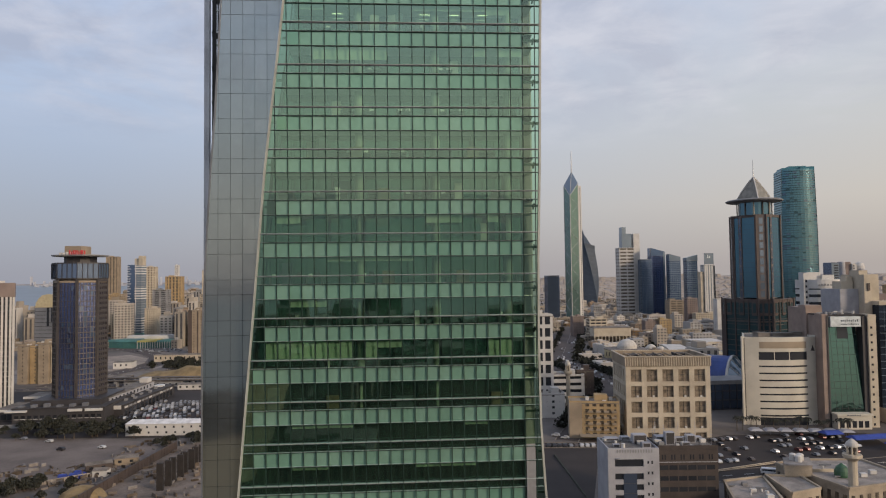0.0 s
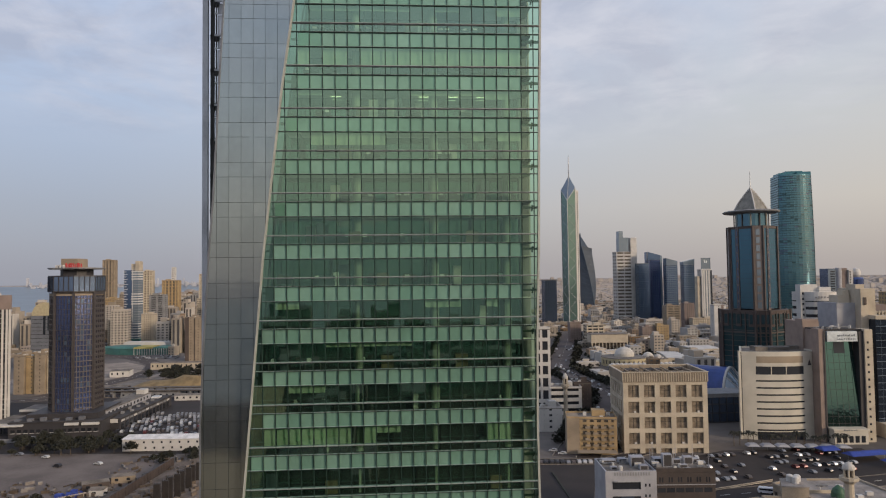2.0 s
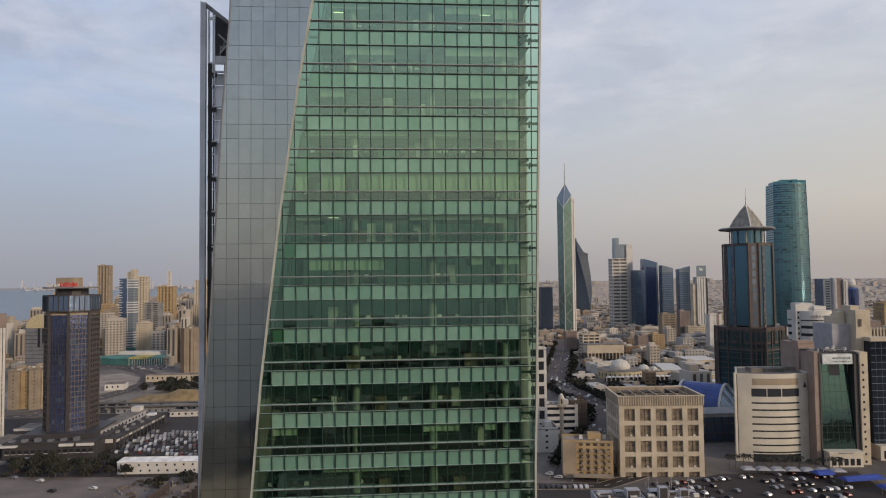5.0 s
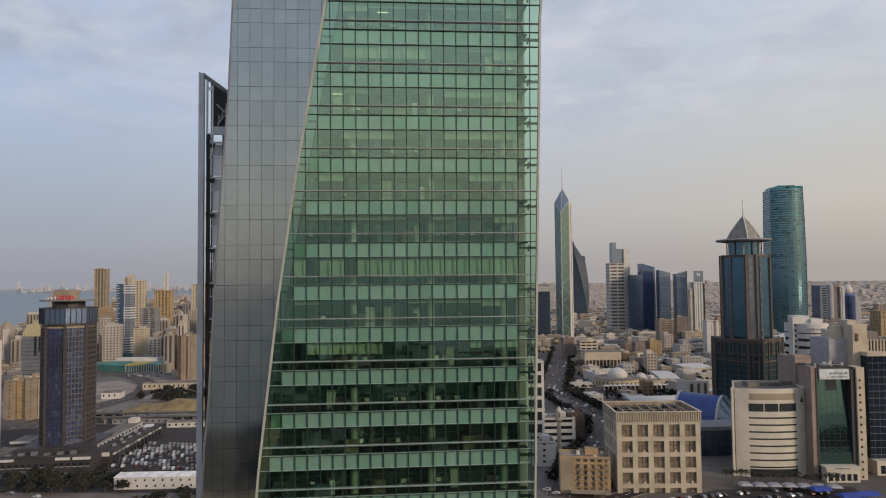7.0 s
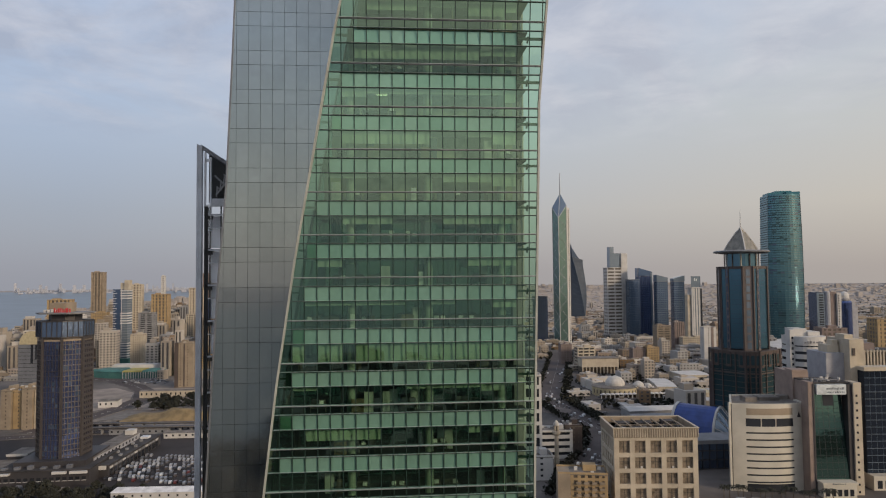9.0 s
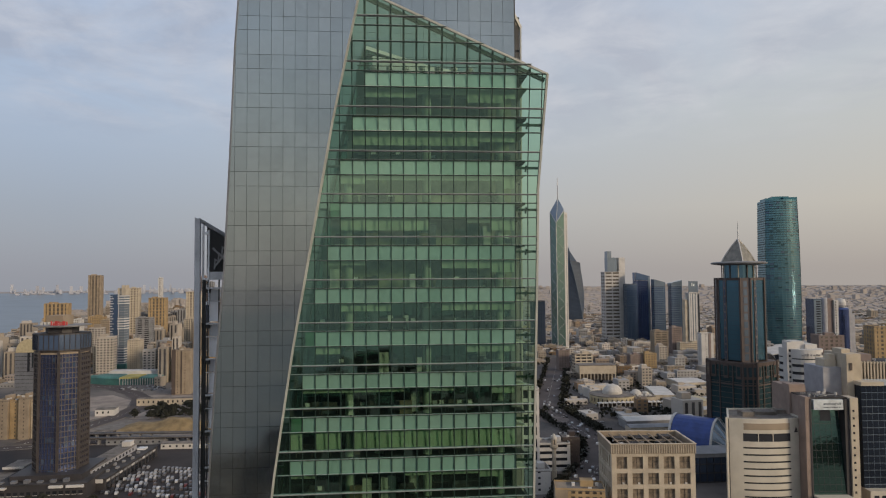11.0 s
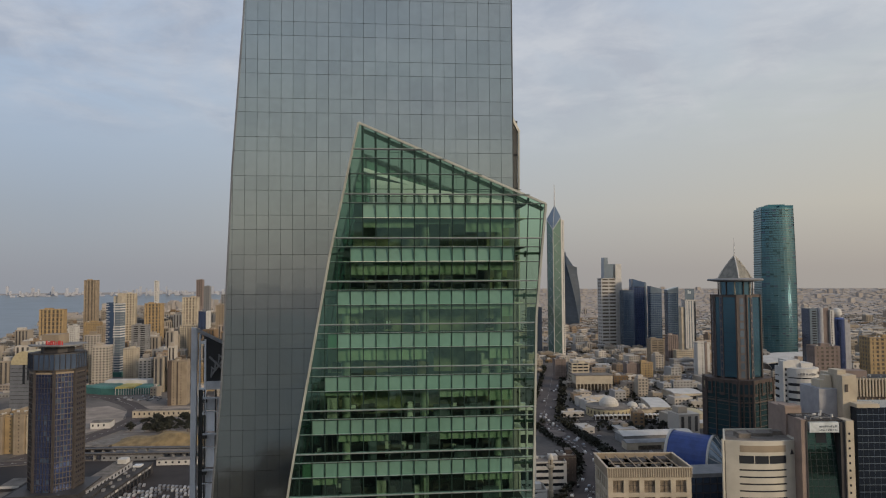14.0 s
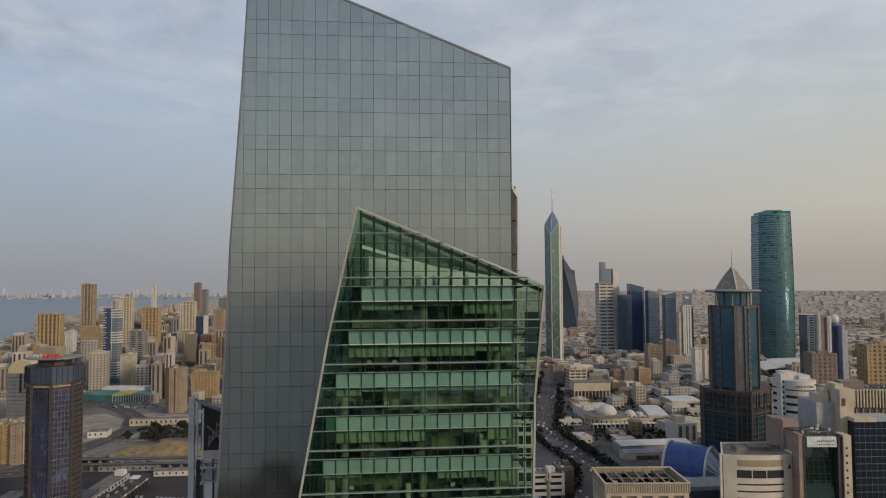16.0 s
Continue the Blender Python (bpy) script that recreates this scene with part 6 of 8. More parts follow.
def sail_tower():
    """A glass blade whose slanted top and bowed flank taper to the ground, folded along a curving diagonal."""
    b = thing("sail_tower", "dark faceted sail-shaped glass tower", "tower", at=(402, 2220, 0), turn=0.0)
    left, right, fold = [], [], []
    for k in range(15):
        t = k / 14
        right.append((35 + 9.5 * math.sin(math.pi * min(1.0, t * 0.98 + 0.12)) - 1.5 * t, 0, 186 * t))
        left.append((-16 + 14 * t, 0, 236 * t))
        fold.append((35.5 - 37 * t ** 1.5, -14 + 6 * t, 176 * t + 20 * t * t))
    rows = [[l, f, r, (r[0] - 4, 26, r[2]), (l[0], 26, l[2])] for l, f, r in zip(left, fold, right)]
    part("glazing", Mesh().rings(rows), material("sail_glass", (0.045, 0.06, 0.085), 0.55, 0.1, 0.1, 0.05, 0.5, spec=0.25), b)
    for i in (0, 1, 2):
        m = Mesh()
        for a, c in zip(rows, rows[1:]):
            m.beam(a[i], c[i], 0.8)
        part("edge_rib", m, slate_glass, b)
    for r in rows[1:-1]:
        m = Mesh()
        for i in range(2):
            m.beam(r[i], r[i + 1], 0.4)
        part("floor_line", m, slate_glass, b)


def foot_canopy():
    """Low swept white roof with ribbed ends at the foot of the teal tower."""
    b = thing("swept_canopy", "swept white ribbed roof at the tower foot", "roof", at=(552, 1085, 0), turn=0.0)
    edge = [(-75, 8), (-45, 14), (-10, 17), (30, 18), (62, 22), (70, 24)]
    part("roof", Mesh().rings([[(x, -26, z - 1.2), (x, -26, z), (x, 10, z + 5), (x, 34, z + 6), (x, 34, z - 1.2)] for x, z in edge]), white_wall, b)
    part("shaded_hall", Mesh().box(-58, 60, -18, 30, 0, 13), navy_glass, b)
    for k in range(9):
        m = Mesh()
        arc = [(-84 + 14 * math.sin(q) - k * 0.4, -30 - k * 7, 22 * math.cos(q)) for q in np.linspace(0.1, 1.5, 8)]
        for a, c in zip(arc, arc[1:]):
            m.beam(a, c, 1.4)
        part("rib", m, white_wall, b)
    part("rib_backing", Mesh().rings([[(-86 + 13 * math.sin(q), y, 20.5 * math.cos(q)) for q in np.linspace(0.1, 1.5, 6)] + [(-90, y, 0)] for y in (-88, -30)]), dark_wall, b)


foot_canopy()
waffle_block()
curved_block()
pyramid_tower()
teal_tower()
spire_tower()
sail_tower()

# centre group of towers
bwt_ = block("banded_tower", "pale tower with narrow dark window bands", 341, 375, 1480, 146, 26, white_wall, win_brown, 7.3, 17, 0.5, 0.12, 0.1, False, proud=0.8)
part("glass_core", Mesh().box(-9, 12, -8, 10, 146, 178), slate_glass, bwt_)
part("crown_blade", Mesh().box(-9, 0, -9, 9, 178, 192), slate_glass, bwt_)
part("side_blade", Mesh().box(17.5, 31, -6, 8, 0, 178), white_wall, bwt_, "bright pale side blade")
block("glass_tower", "navy glass tower with fine mullions", 381, 404, 1450, 120, 24, slate_glass, blue_glass, 3.8, 3, 0.12, 0.15, 0.05, False)
gt_ = block("glass_tower", "navy glass tower with a slanted blue crown", 403, 432, 1455, 128, 24, blue_glass, tower_blue, 3.8, 4, 0.1, 0.12, 0.05, False)
part("crown", Mesh().rings([[(-14.5, -12, 128), (14.5, -12, 128), (14.5, 12, 128), (-14.5, 12, 128)], [(-14.5, -12, 145), (14.5, -12, 137), (14.5, 12, 137), (-14.5, 12, 145)]]), blue_glass, gt_)
part("edge_strip", Mesh().box(11, 14.9, -12.5, -11.5, 0, 136), slate_glass, gt_)
for x0_, x1_, sl_ in ((426, 449, 1), (461, 483, -1)):
    g_ = block("glass_tower", "blue-grey glass tower of a matching pair", x0_, x1_, 1405, 116, 20, slate_glass, blue_glass, 3.8, 4, 0.25, 0.1, 0.05, False, group="twin glass towers")
    part("crown", Mesh().rings([[(-11.5, -10, 116), (11.5, -10, 116), (11.5, 10, 116), (-11.5, 10, 116)], [(-11.5, -10, 126 + 4 * sl_), (11.5, -10, 126 - 2 * sl_), (11.5, 10, 126 - 2 * sl_), (-11.5, 10, 126 + 4 * sl_)]]), slate_glass, g_)
sg_ = block("sign_tower", "white slab tower with an open roof frame sign", 445, 464, 1260, 104, 18, white_wall, slate_glass, 3.8, 5, 0.12, 0.5, 0.08, False)
part("cream_blade", Mesh().box(-16, -10.5, -6, 6, 0, 92), cream_wall, sg_)
part("side_window_strip", Mesh().box(7.2, 9.9, -9.4, -8.6, 2, 103), win_dark, sg_)
part("roof_frame", Mesh().box(-9.3, -8, -8, -7, 104, 126).box(7, 8.3, -8, -7, 104, 126).box(-9.3, 8.3, -8, -7, 124.8, 126).box(-8, 7, -7.6, -7.2, 106, 124.8), slate_glass, sg_)
bars(sg_, -4, -8.0, 117, 7, 6, 2, sign_white, 0.3)
block("glass_tower", "small dark glass tower with a sloping top", 171, 196, 1370, 88, 20, navy_glass, navy_glass, 3.8, 4, 0.15, 0.15, 0.2, False)
ws_ = block("slab_tower", "white slab tower with a grey spine", 370, 388, 1000, 50, 14, white_wall, win_dark, 3.5, 5, 0.5, 0.7, 0.05, False)
part("spine", Mesh().box(1.5, 5.0, -7.6, -6.9, 0, 51), mauve_wall, ws_)
block("office_block", "beige office block with banded floors", 335, 358, 1110, 45, 20, sand_wall, win_brown, 3.6, 16, 0.5, 0.15, 0.05)
block("office_block", "mauve office block with small windows", 393, 411, 1200, 45, 16, mauve_wall, win_dark, 3.5, 3.5, 0.45, 0.5, 0.05)
block("office_block", "low cream apartment block with balconies", 400, 440, 1180, 20, 16, cream_wall, win_brown, 3.4, 4, 0.45, 0.4, 0.05)
block("office_block", "orange-brown low block with small windows", 288, 306, 1005, 21, 16, ochre_wall, win_brown, 3.4, 4, 0.5, 0.5, 0.1)
block("office_block", "mauve low block with punched windows", 268, 289, 1008, 19, 16, mauve_wall, win_brown, 3.4, 3.6, 0.5, 0.5, 0.1)
block("office_block", "pale four-storey block with window bands", 178, 203, 960, 26, 18, cream_wall, win_dark, 4, 8, 0.5, 0.2, 0.08)
block("office_block", "brown-grey block with narrow windows", 160, 176, 990, 28, 16, mauve_wall, win_brown, 3.6, 4, 0.5, 0.5, 0.08)
fh_ = thing("hall", "long cream flat-topped hall over a colonnade", "hall", at=(194, 900, 0), turn=0.06)
part("upper_wall", Mesh().box(-24, 24, -12, 12, 8.5, 19), cream_wall, fh_)
# brown colour gives the space behind the columns its shade
part("shaded_back", Mesh().box(-22, 22, -8, 11, 0, 8.5), win_brown, fh_)
for k_ in range(11):
    part("column", Mesh().box(-23.6 + k_ * 4.6, -22.4 + k_ * 4.6, -12, -10.8, 0, 8.5), cream_wall, fh_)
part("roof", Mesh().box(-24.4, 24.4, -12.4, 12.4, 19, 19.8), roof_mat, fh_)

# old mosque complex with domes and an arcade
mq_ = thing("domed_complex", "cream complex with pale domes and an arcade", "mosque", at=(185, 725, 0), turn=0.08)
part("wall", Mesh().lathe(-9, 8, [(24, 0), (24, 8.4), (23.2, 8.4)], 24), gold_mat, mq_)
part("wing_wall", Mesh().box(8, 32, -8, 20, 0, 7.2), cream_wall, mq_)
part("roof", Mesh().lathe(-9, 8, [(24.2, 8.4), (24.2, 9.0), (10.5, 9.4)], 24), roof_mat, mq_)
part("wing_roof", Mesh().box(7.6, 32.4, -8.4, 20.4, 7.2, 7.8), roof_mat, mq_)
for x_, y_, r_, z_ in ((-9, 8, 9.8, 9.2), (16, 6, 5.4, 7.8), (26, 4, 3.4, 7.8)):
    part("dome", Mesh().lathe(x_, y_, [(r_ * 1.05, z_), (r_ * 1.05, z_ + r_ * 0.3), (r_ * 0.92, z_ + r_ * 0.55), (r_ * 0.62, z_ + r_ * 0.85), (0.1, z_ + r_ * 1.05)], 20), dome_mat, mq_)
for k_ in range(14):
    a_ = math.pi + 0.2 + k_ * 0.21
    part("window", Mesh().turned(-9 + 24 * math.cos(a_), 8 + 24 * math.sin(a_), 1.4, 0.5, 2.4, 6.4, a_ + math.pi / 2), win_brown, mq_)
for k_ in range(10):
    part("roof_unit", Mesh().box(9 + (k_ % 5) * 4.4, 11 + (k_ % 5) * 4.4, -5 + (k_ // 5) * 20, -3.4 + (k_ // 5) * 20, 7.8, 9.2), white_wall, mq_)
for k_ in range(15):
    x_ = -33 + k_ * 4.6
    part("arcade_arch", Mesh().box(x_, x_ + 0.8, -22, -20.8, 0, 4.2).lathe(x_ + 2.6, -21, [(2.5, 4.2), (2.0, 5.2), (0.2, 5.9)], 10).box(x_ - 0.2, x_ + 4.4, -22.2, -16, 4.0, 4.3), white_wall, mq_)
# dark brown sheet stands in for the shade under the arches
part("arcade_shade", Mesh().box(-33, 36, -16.2, -15.8, 0, 4.0), win_brown, mq_)

vt_ = thing("vaulted_hall", "hall with a blue barrel roof and pale glazed end", "hall", at=(191, 527, 0), turn=-0.72)
arc_ = [(22 * math.cos(a), 0, 4 + 21 * math.sin(a)) for a in np.linspace(0, math.pi, 17)]
part("roof", Mesh().rings([[(-16, p[0] * 0.7, p[2]) for p in arc_], [(14, p[0] * 0.7, p[2]) for p in arc_]]), vault_blue, vt_)
part("rim", Mesh().rings([[(14.0, p[0] * 0.72, p[2] * 1.03) for p in arc_], [(15.6, p[0] * 0.72, p[2] * 1.03) for p in arc_]]), white_wall, vt_)
part("glazed_end", Mesh().rings([[(15.6, p[0] * 0.68, p[2] * 0.98) for p in arc_], [(26, p[0] * 0.5, 4 + (p[2] - 4) * 0.35) for p in arc_]]), slate_glass, vt_)
for k_ in range(1, 8):
    p_, q_ = arc_[k_ * 2], arc_[k_ * 2]
    part("glazing_bar", Mesh().beam((15.7, p_[0] * 0.69, p_[2] * 0.99), (26, q_[0] * 0.51, 4.2 + (q_[2] - 4) * 0.35), 0.45), white_wall, vt_)
part("base", Mesh().box(-18, 28, -17, 17, 0, 4.2), grey_wall, vt_)
part("rear_cap", Mesh().rings([[(-18, p[0] * 0.72, p[2] * 1.03) for p in arc_], [(-16, p[0] * 0.72, p[2] * 1.03) for p in arc_]]), white_wall, vt_)
dg_ = block("glass_pavilion", "low dark glass building beside the blue vault", 150, 188, 442, 17, 20, dark_wall, navy_glass, 5, 5, 0.12, 0.1, 0.1, False)
part("roof_edge", Mesh().box(-19.6, 19.6, -10.6, 10.6, 16.0, 18.4), grey_wall, dg_)
for x_, y_, w_, d_, h_, t_, m_, l_ in ((234, 763, 20, 62, 7, -0.1, white_wall, "white-roofed market shed among the low houses"), (252, 716, 24, 34, 6, 0.05, gold_mat, "low shed with a yellowed roof"),
                                       (280, 712, 26, 30, 6, 0.05, white_wall, "low white shed with a flat roof"), (290, 838, 34, 40, 7, 0.1, white_wall, "broad white-roofed hall among houses"),
                                       (318, 800, 24, 34, 6, 0.1, pale_grey, "grey-roofed store among houses"), (172, 585, 40, 12, 6, 0.1, grey_wall, "long grey store behind the cream block"),
                                       (262, 668, 40, 14, 5, 0.1, white_wall, "long white shed beside the trees")):
    o_ = thing("market_shed", l_, "shed", at=(x_, y_, 0), turn=t_)
    part("wall", Mesh().box(-w_ / 2, w_ / 2, -d_ / 2, d_ / 2, 0, h_), cream_wall, o_)
    part("roof", Mesh().rings([[(-w_ / 2 - 0.5, q, z) for q, z in ((-d_ / 2 - 0.5, h_), (-d_ / 5, h_ + 1.3), (d_ / 5, h_ + 1.3), (d_ / 2 + 0.5, h_))], [(w_ / 2 + 0.5, q, z) for q, z in ((-d_ / 2 - 0.5, h_), (-d_ / 5, h_ + 1.3), (d_ / 5, h_ + 1.3), (d_ / 2 + 0.5, h_))]]), m_, o_)
    part("doorway", Mesh().box(-w_ / 4, w_ / 4, -d_ / 2 - 0.1, -d_ / 2 + 0.1, 0.1, h_ * 0.6), win_brown, o_)
lw_ = thing("warehouse", "long warehouse with a white curved roof", "warehouse", at=(186, 612, 0), turn=0.12)
part("wall", Mesh().box(-32, 32, -10, 10, 0, 7), grey_wall, lw_)
part("roof", Mesh().rings([[(-32.5, y_, z_) for y_, z_ in ((-10.5, 7), (-5, 8.6), (0, 9.2), (5, 8.6), (10.5, 7))], [(32.5, y_, z_) for y_, z_ in ((-10.5, 7), (-5, 8.6), (0, 9.2), (5, 8.6), (10.5, 7))]]), white_wall, lw_)


def round_white_block():
    b = thing("round_banded_block", "white rounded office block with dark window bands", "building", at=(246, 474, 0), turn=0.0)
    prof = [(11.5 * math.cos(a), -11 * math.sin(a)) for a in np.linspace(0.05, math.pi - 0.05, 15)]

    def ring(g):
        return [(x * g, y * g) for x, y in prof][::-1] + [(11.5 * g, 12), (-11.5 * g, 12)]
    part("glazing", Mesh().prism(ring(0.97), 0, 80), win_dark, b)
    band = Mesh().prism(ring(1.0), 0, 3.1).data("wall_band", white_wall)
    for k in range(15):
        part("wall_band", band, None, b).location.z = 71.5 - 5.1 * k
    part("top_band", Mesh().prism(ring(1.01), 75.4, 81.4), white_wall, b)
    part("stair_shaft", Mesh().box(-13.5, -9.8, -4, 2, 0, 86), white_wall, b)
    for k in range(22):
        part("shaft_window", Mesh().box(-12.4, -11.2, -4.15, -3.9, 4 + k * 3.6, 5.6 + k * 3.6), win_dark, b)
    part("roof_house", Mesh().box(-10, -1, -2, 10, 80, 86.5).box(-1, 7, -4, 10, 80, 84.5), white_wall, b)
    part("roof_rail", Mesh().box(-9, 10, -8, -7.9, 82.3, 82.45), steel_grey, b)
    bars(b, -7, -10.6, 77.2, 13, 1.6, 7, grey_wall, 0.6)
    part("sign_mark", Mesh().add([(7.0, -9.2, 79.4), (9.4, -8.0, 79.4), (8.2, -8.7, 77.0)], [(2, 1, 0)]), dark_wall, b, "dark triangular sign mark")


def dark_glass_corner():
    """Brown framed block with a tapering dark green glass front, and the pale slab and blue glass block beyond it."""
    b = thing("green_glass_block", "tan block with a tapered dark green glass front", "building", at=(214, 388, 0), turn=0.0)
    def lean(z):
        return 1.2 + 5.0 * (z - 6.5) / 48.9
    part("body", Mesh().box(-9.5, 12.3, 6.8, 24, 0, 61.5), tan_stone, b)
    outline = [(-9, 6.5), (9.6, 6.5), (9.5, 33), (8.7, 55.4), (-7.9, 55.4)]
    part("green_glass", Mesh().slab([(u, lean(z), z) for u, z in outline], 0.5), dark_green_glass, b, "dark green reflective glass")
    for k in range(12):
        z = 10 + k * 3.7
        part("glass_joint", Mesh().box(-8.8 + 0.08 * k, 9.0, lean(z) - 0.08, lean(z) + 0.06, z, z + 0.12), dark_wall, b)
    for k in range(5):
        u = -5.6 + k * 3.2
        part("glass_joint", Mesh().beam((u, lean(7) - 0.02, 7), (u, lean(55) - 0.02, 55), 0.12), dark_wall, b)
    part("dark_window", Mesh().slab([(-1.8, lean(48.6) - 0.15, 48.6), (4.2, lean(48.6) - 0.15, 48.6), (4.2, lean(54.8) - 0.15, 54.8), (-1.8, lean(54.8) - 0.15, 54.8)], 0.3), win_dark, b)
    part("left_pier", Mesh().box(-12.4, -9.6, 1.0, 9, 0, 62.6), tan_stone, b, "tan corner pier")
    part("dark_slot", Mesh().box(-9.9, -9.1, 0.6, 7, 0, 61.8), dark_wall, b)
    part("right_reveal", Mesh().box(9.7, 12.3, 0.9, 7, 0, 61.2), dark_wall, b)
    part("right_pylon", Mesh().box(12.3, 16.7, -0.2, 9, 0, 62.2), cream_wall, b)
    hole = Mesh().box(-0.55, 0.55, -0.3, -0.1, -0.6, 0.6).data("porthole", win_dark)
    for k in range(14):
        part("porthole", hole, None, b).location = (13.95, 0, 55.0 - k * 4.1)
    part("left_wing", Mesh().box(-10.6, -1.0, 22, 44, 0, 65.4), tan_stone, b, "tan rear wing with a dark slot")
    part("wing_cornice", Mesh().box(-11.0, -1.6, 21.6, 30, 65.2, 66.8), tan_stone, b)
    part("wing_window", Mesh().box(-5.6, -3.0, 21.85, 22.1, 30, 54), win_dark, b)
    s = part("sign", Mesh().box(-7.9, 8.7, 0.3, 6.8, 55.6, 61.2), sign_white, b, "white sign board")
    bars(s, -2.4, 0.29, 58.4, 10, 1.3, 9, sign_ink, 0.06)
    bars(s, -2.4, 0.29, 56.6, 10.4, 0.8, 11, sign_ink, 0.06)
    roof = part("roof", Mesh().box(-9.4, 12.2, 2.5, 23.8, 61.5, 62.2), roof_dark, b)
    part("roof_frame", Mesh().box(-6, 6, 3, 3.3, 63.4, 63.8).box(-6, -5.7, 3, 10, 63.4, 63.8).box(5.7, 6, 3, 10, 63.4, 63.8).box(-6, -5.7, 3, 3.3, 62.2, 63.4).box(5.7, 6, 3, 3.3, 62.2, 63.4), steel_grey, roof)
    clutter(roof, -8, 11, 4, 22, 62.2, 12, 23)
    part("entrance", Mesh().box(-8.6, 9.6, -5, 1.15, 0, 7.4).box(-9.2, 10.2, -5.6, 1.15, 7.4, 8.4), pale_cream, b)
    bars(b, -4, -5.62, 7.5, 8, 0.7, 6, sign_ink, 0.06)
    for k in range(5):
        part("entrance_window", Mesh().box(-7.4 + k * 3.3, -5.2 + k * 3.3, -5.12, -4.9, 1, 4.6), win_dark, b)
    c = thing("slab_block", "pale cream slab with dark blue glass flank", "building", at=(241, 402, 0), turn=0.0)
    # shading on the slab's left part is given by the grey colour
    part("slab", Mesh().box(-15, -4.2, 12, 34, 0, 76), pale_grey, c, "shaded grey slab")
    part("tall_slab", Mesh().box(-4.2, 0, 6, 30, 0, 84.5).box(0, 5.4, 8, 30, 68, 84.5), cream_wall, c)
    part("stepped_top", Mesh().box(-12, -5, 16, 26, 76, 80.5).box(-9, -5.5, 16, 22, 80.5, 83.5).box(-3.6, 1.5, 12, 22, 84.5, 87), cream_wall, c)
    part("blue_glass", Mesh().box(0.2, 34, 0, 26, 8, 66.8), midnight_glass, c, "dark blue glass flank")
    line = Mesh().box(0.2, 34.1, -0.15, 0.05, 0, 0.3).data("glass_joint", slate_glass)
    for k in range(14):
        part("glass_joint", line, None, c).location.z = 10 + k * 4.05
    for k in range(10):
        part("glass_mullion", Mesh().box(3 + k * 3.3, 3.1 + k * 3.3, -0.1, 0.05, 8, 66.8), slate_glass, c)
    part("ledge", Mesh().box(-0.3, 13, -1, 8, 66.8, 69.0), cream_wall, c)
    part("flue", Mesh().box(-2.6, -1.2, 5.4, 6, 75.0, 79.4), brown_wall, c)
    part("entrance", Mesh().box(0, 30, -6, 26, 0, 8), pale_cream, c)
    for k in range(6):
        part("entrance_window", Mesh().box(2 + k * 4.4, 4.8 + k * 4.4, -6.1, -5.9, 1, 5.5), win_dark, c)
    d = thing("ribbed_block", "tan block with tall vertical ribs round its top", "building", at=(318, 540, 0), turn=-0.1)
    part("body", Mesh().box(-18, 60, 0, 30, 0, 63), brown_wall, d)
    part("corner_tower", Mesh().box(36, 42, -1.6, 8, 0, 70), cream_wall, d)
    rib = Mesh().box(-0.55, 0.55, -1.5, 0.1, 50, 64.5).data("rib", cream_wall)
    for k in range(32):
        part("rib", rib, None, d).location.x = -17.5 + k * 2.35
    part("rib_rail", Mesh().box(-18.2, 60, -1.2, 0.05, 63.0, 64.0), cream_wall, d)
    low = Mesh().box(-0.5, 0.5, -0.8, 0.1, 0, 49).data("pier", sand_wall)
    for k in range(16):
        part("pier", low, None, d).location.x = -17 + k * 4.9
    roof = part("roof", Mesh().box(-17.8, 59.8, 0.2, 29.8, 63, 63.6), roof_dark, d)
    part("roof_house", Mesh().box(0, 18, 8, 20, 63.6, 69), mauve_wall, d)
    clutter(roof, -12, 50, 3, 27, 63.6, 16, 29)


round_white_block()
dark_glass_corner()
tw_ = thing("twin_tower", "navy and grey tower with a rounded glass edge", "tower", at=(514, 960, 0), turn=0.0)
part("body", Mesh().box(0, 18, 0, 22, 0, 101), navy_glass, tw_)
part("banded_face", Mesh().box(0, 10.5, -0.6, 0, 0, 100), slate_glass, tw_)
part("rounded_edge", Mesh().lathe(15, 1, [(4.2, 0), (4.2, 101), (3.6, 102)], 18), pale_grey, tw_)
for k_ in range(28):
    part("window_slot", Mesh().box(3.0, 9.0, -0.75, -0.55, 4 + k_ * 3.4, 5.9 + k_ * 3.4), win_dark, tw_)
part("blade", Mesh().box(18.2, 24.5, -2, 12, 0, 99).box(17.8, 25.0, -2.4, 12.2, 98, 101.5), mauve_wall, tw_)
tx_ = thing("twin_tower", "navy glass tower with white edges and a ball on top", "tower", at=(540, 955, 0), turn=0.0)
part("white_edge", Mesh().box(0, 5.5, 0, 20, 0, 99), white_wall, tx_)
for k_ in range(26):
    part("edge_window", Mesh().box(1.0, 2.6, -0.15, 0.1, 5 + k_ * 3.6, 7 + k_ * 3.6), win_dark, tx_)
part("glass_bay", Mesh().lathe(13, 4, [(8.2, 0), (8.2, 86), (7.6, 88.5)], 22), tower_blue, tx_)
part("white_edge", Mesh().box(20.8, 25, 1, 20, 0, 86).box(25, 30, 4, 18, 0, 80), pale_grey, tx_)
part("ball", Mesh().lathe(14, 8, [(0.3, 88), (4.2, 89), (6.2, 92), (6.2, 96), (4.4, 100), (0.3, 101.8)], 18), white_wall, tx_)
block("office_block", "yellow-tan block with dark windows", 519, 566, 830, 70, 26, ochre_wall, win_brown, 5, 6, 0.4, 0.5, -0.1)
block("office_block", "brown block with recessed windows", 462, 492, 850, 58, 24, mauve_wall, win_brown, 5, 6, 0.4, 0.5, -0.1)

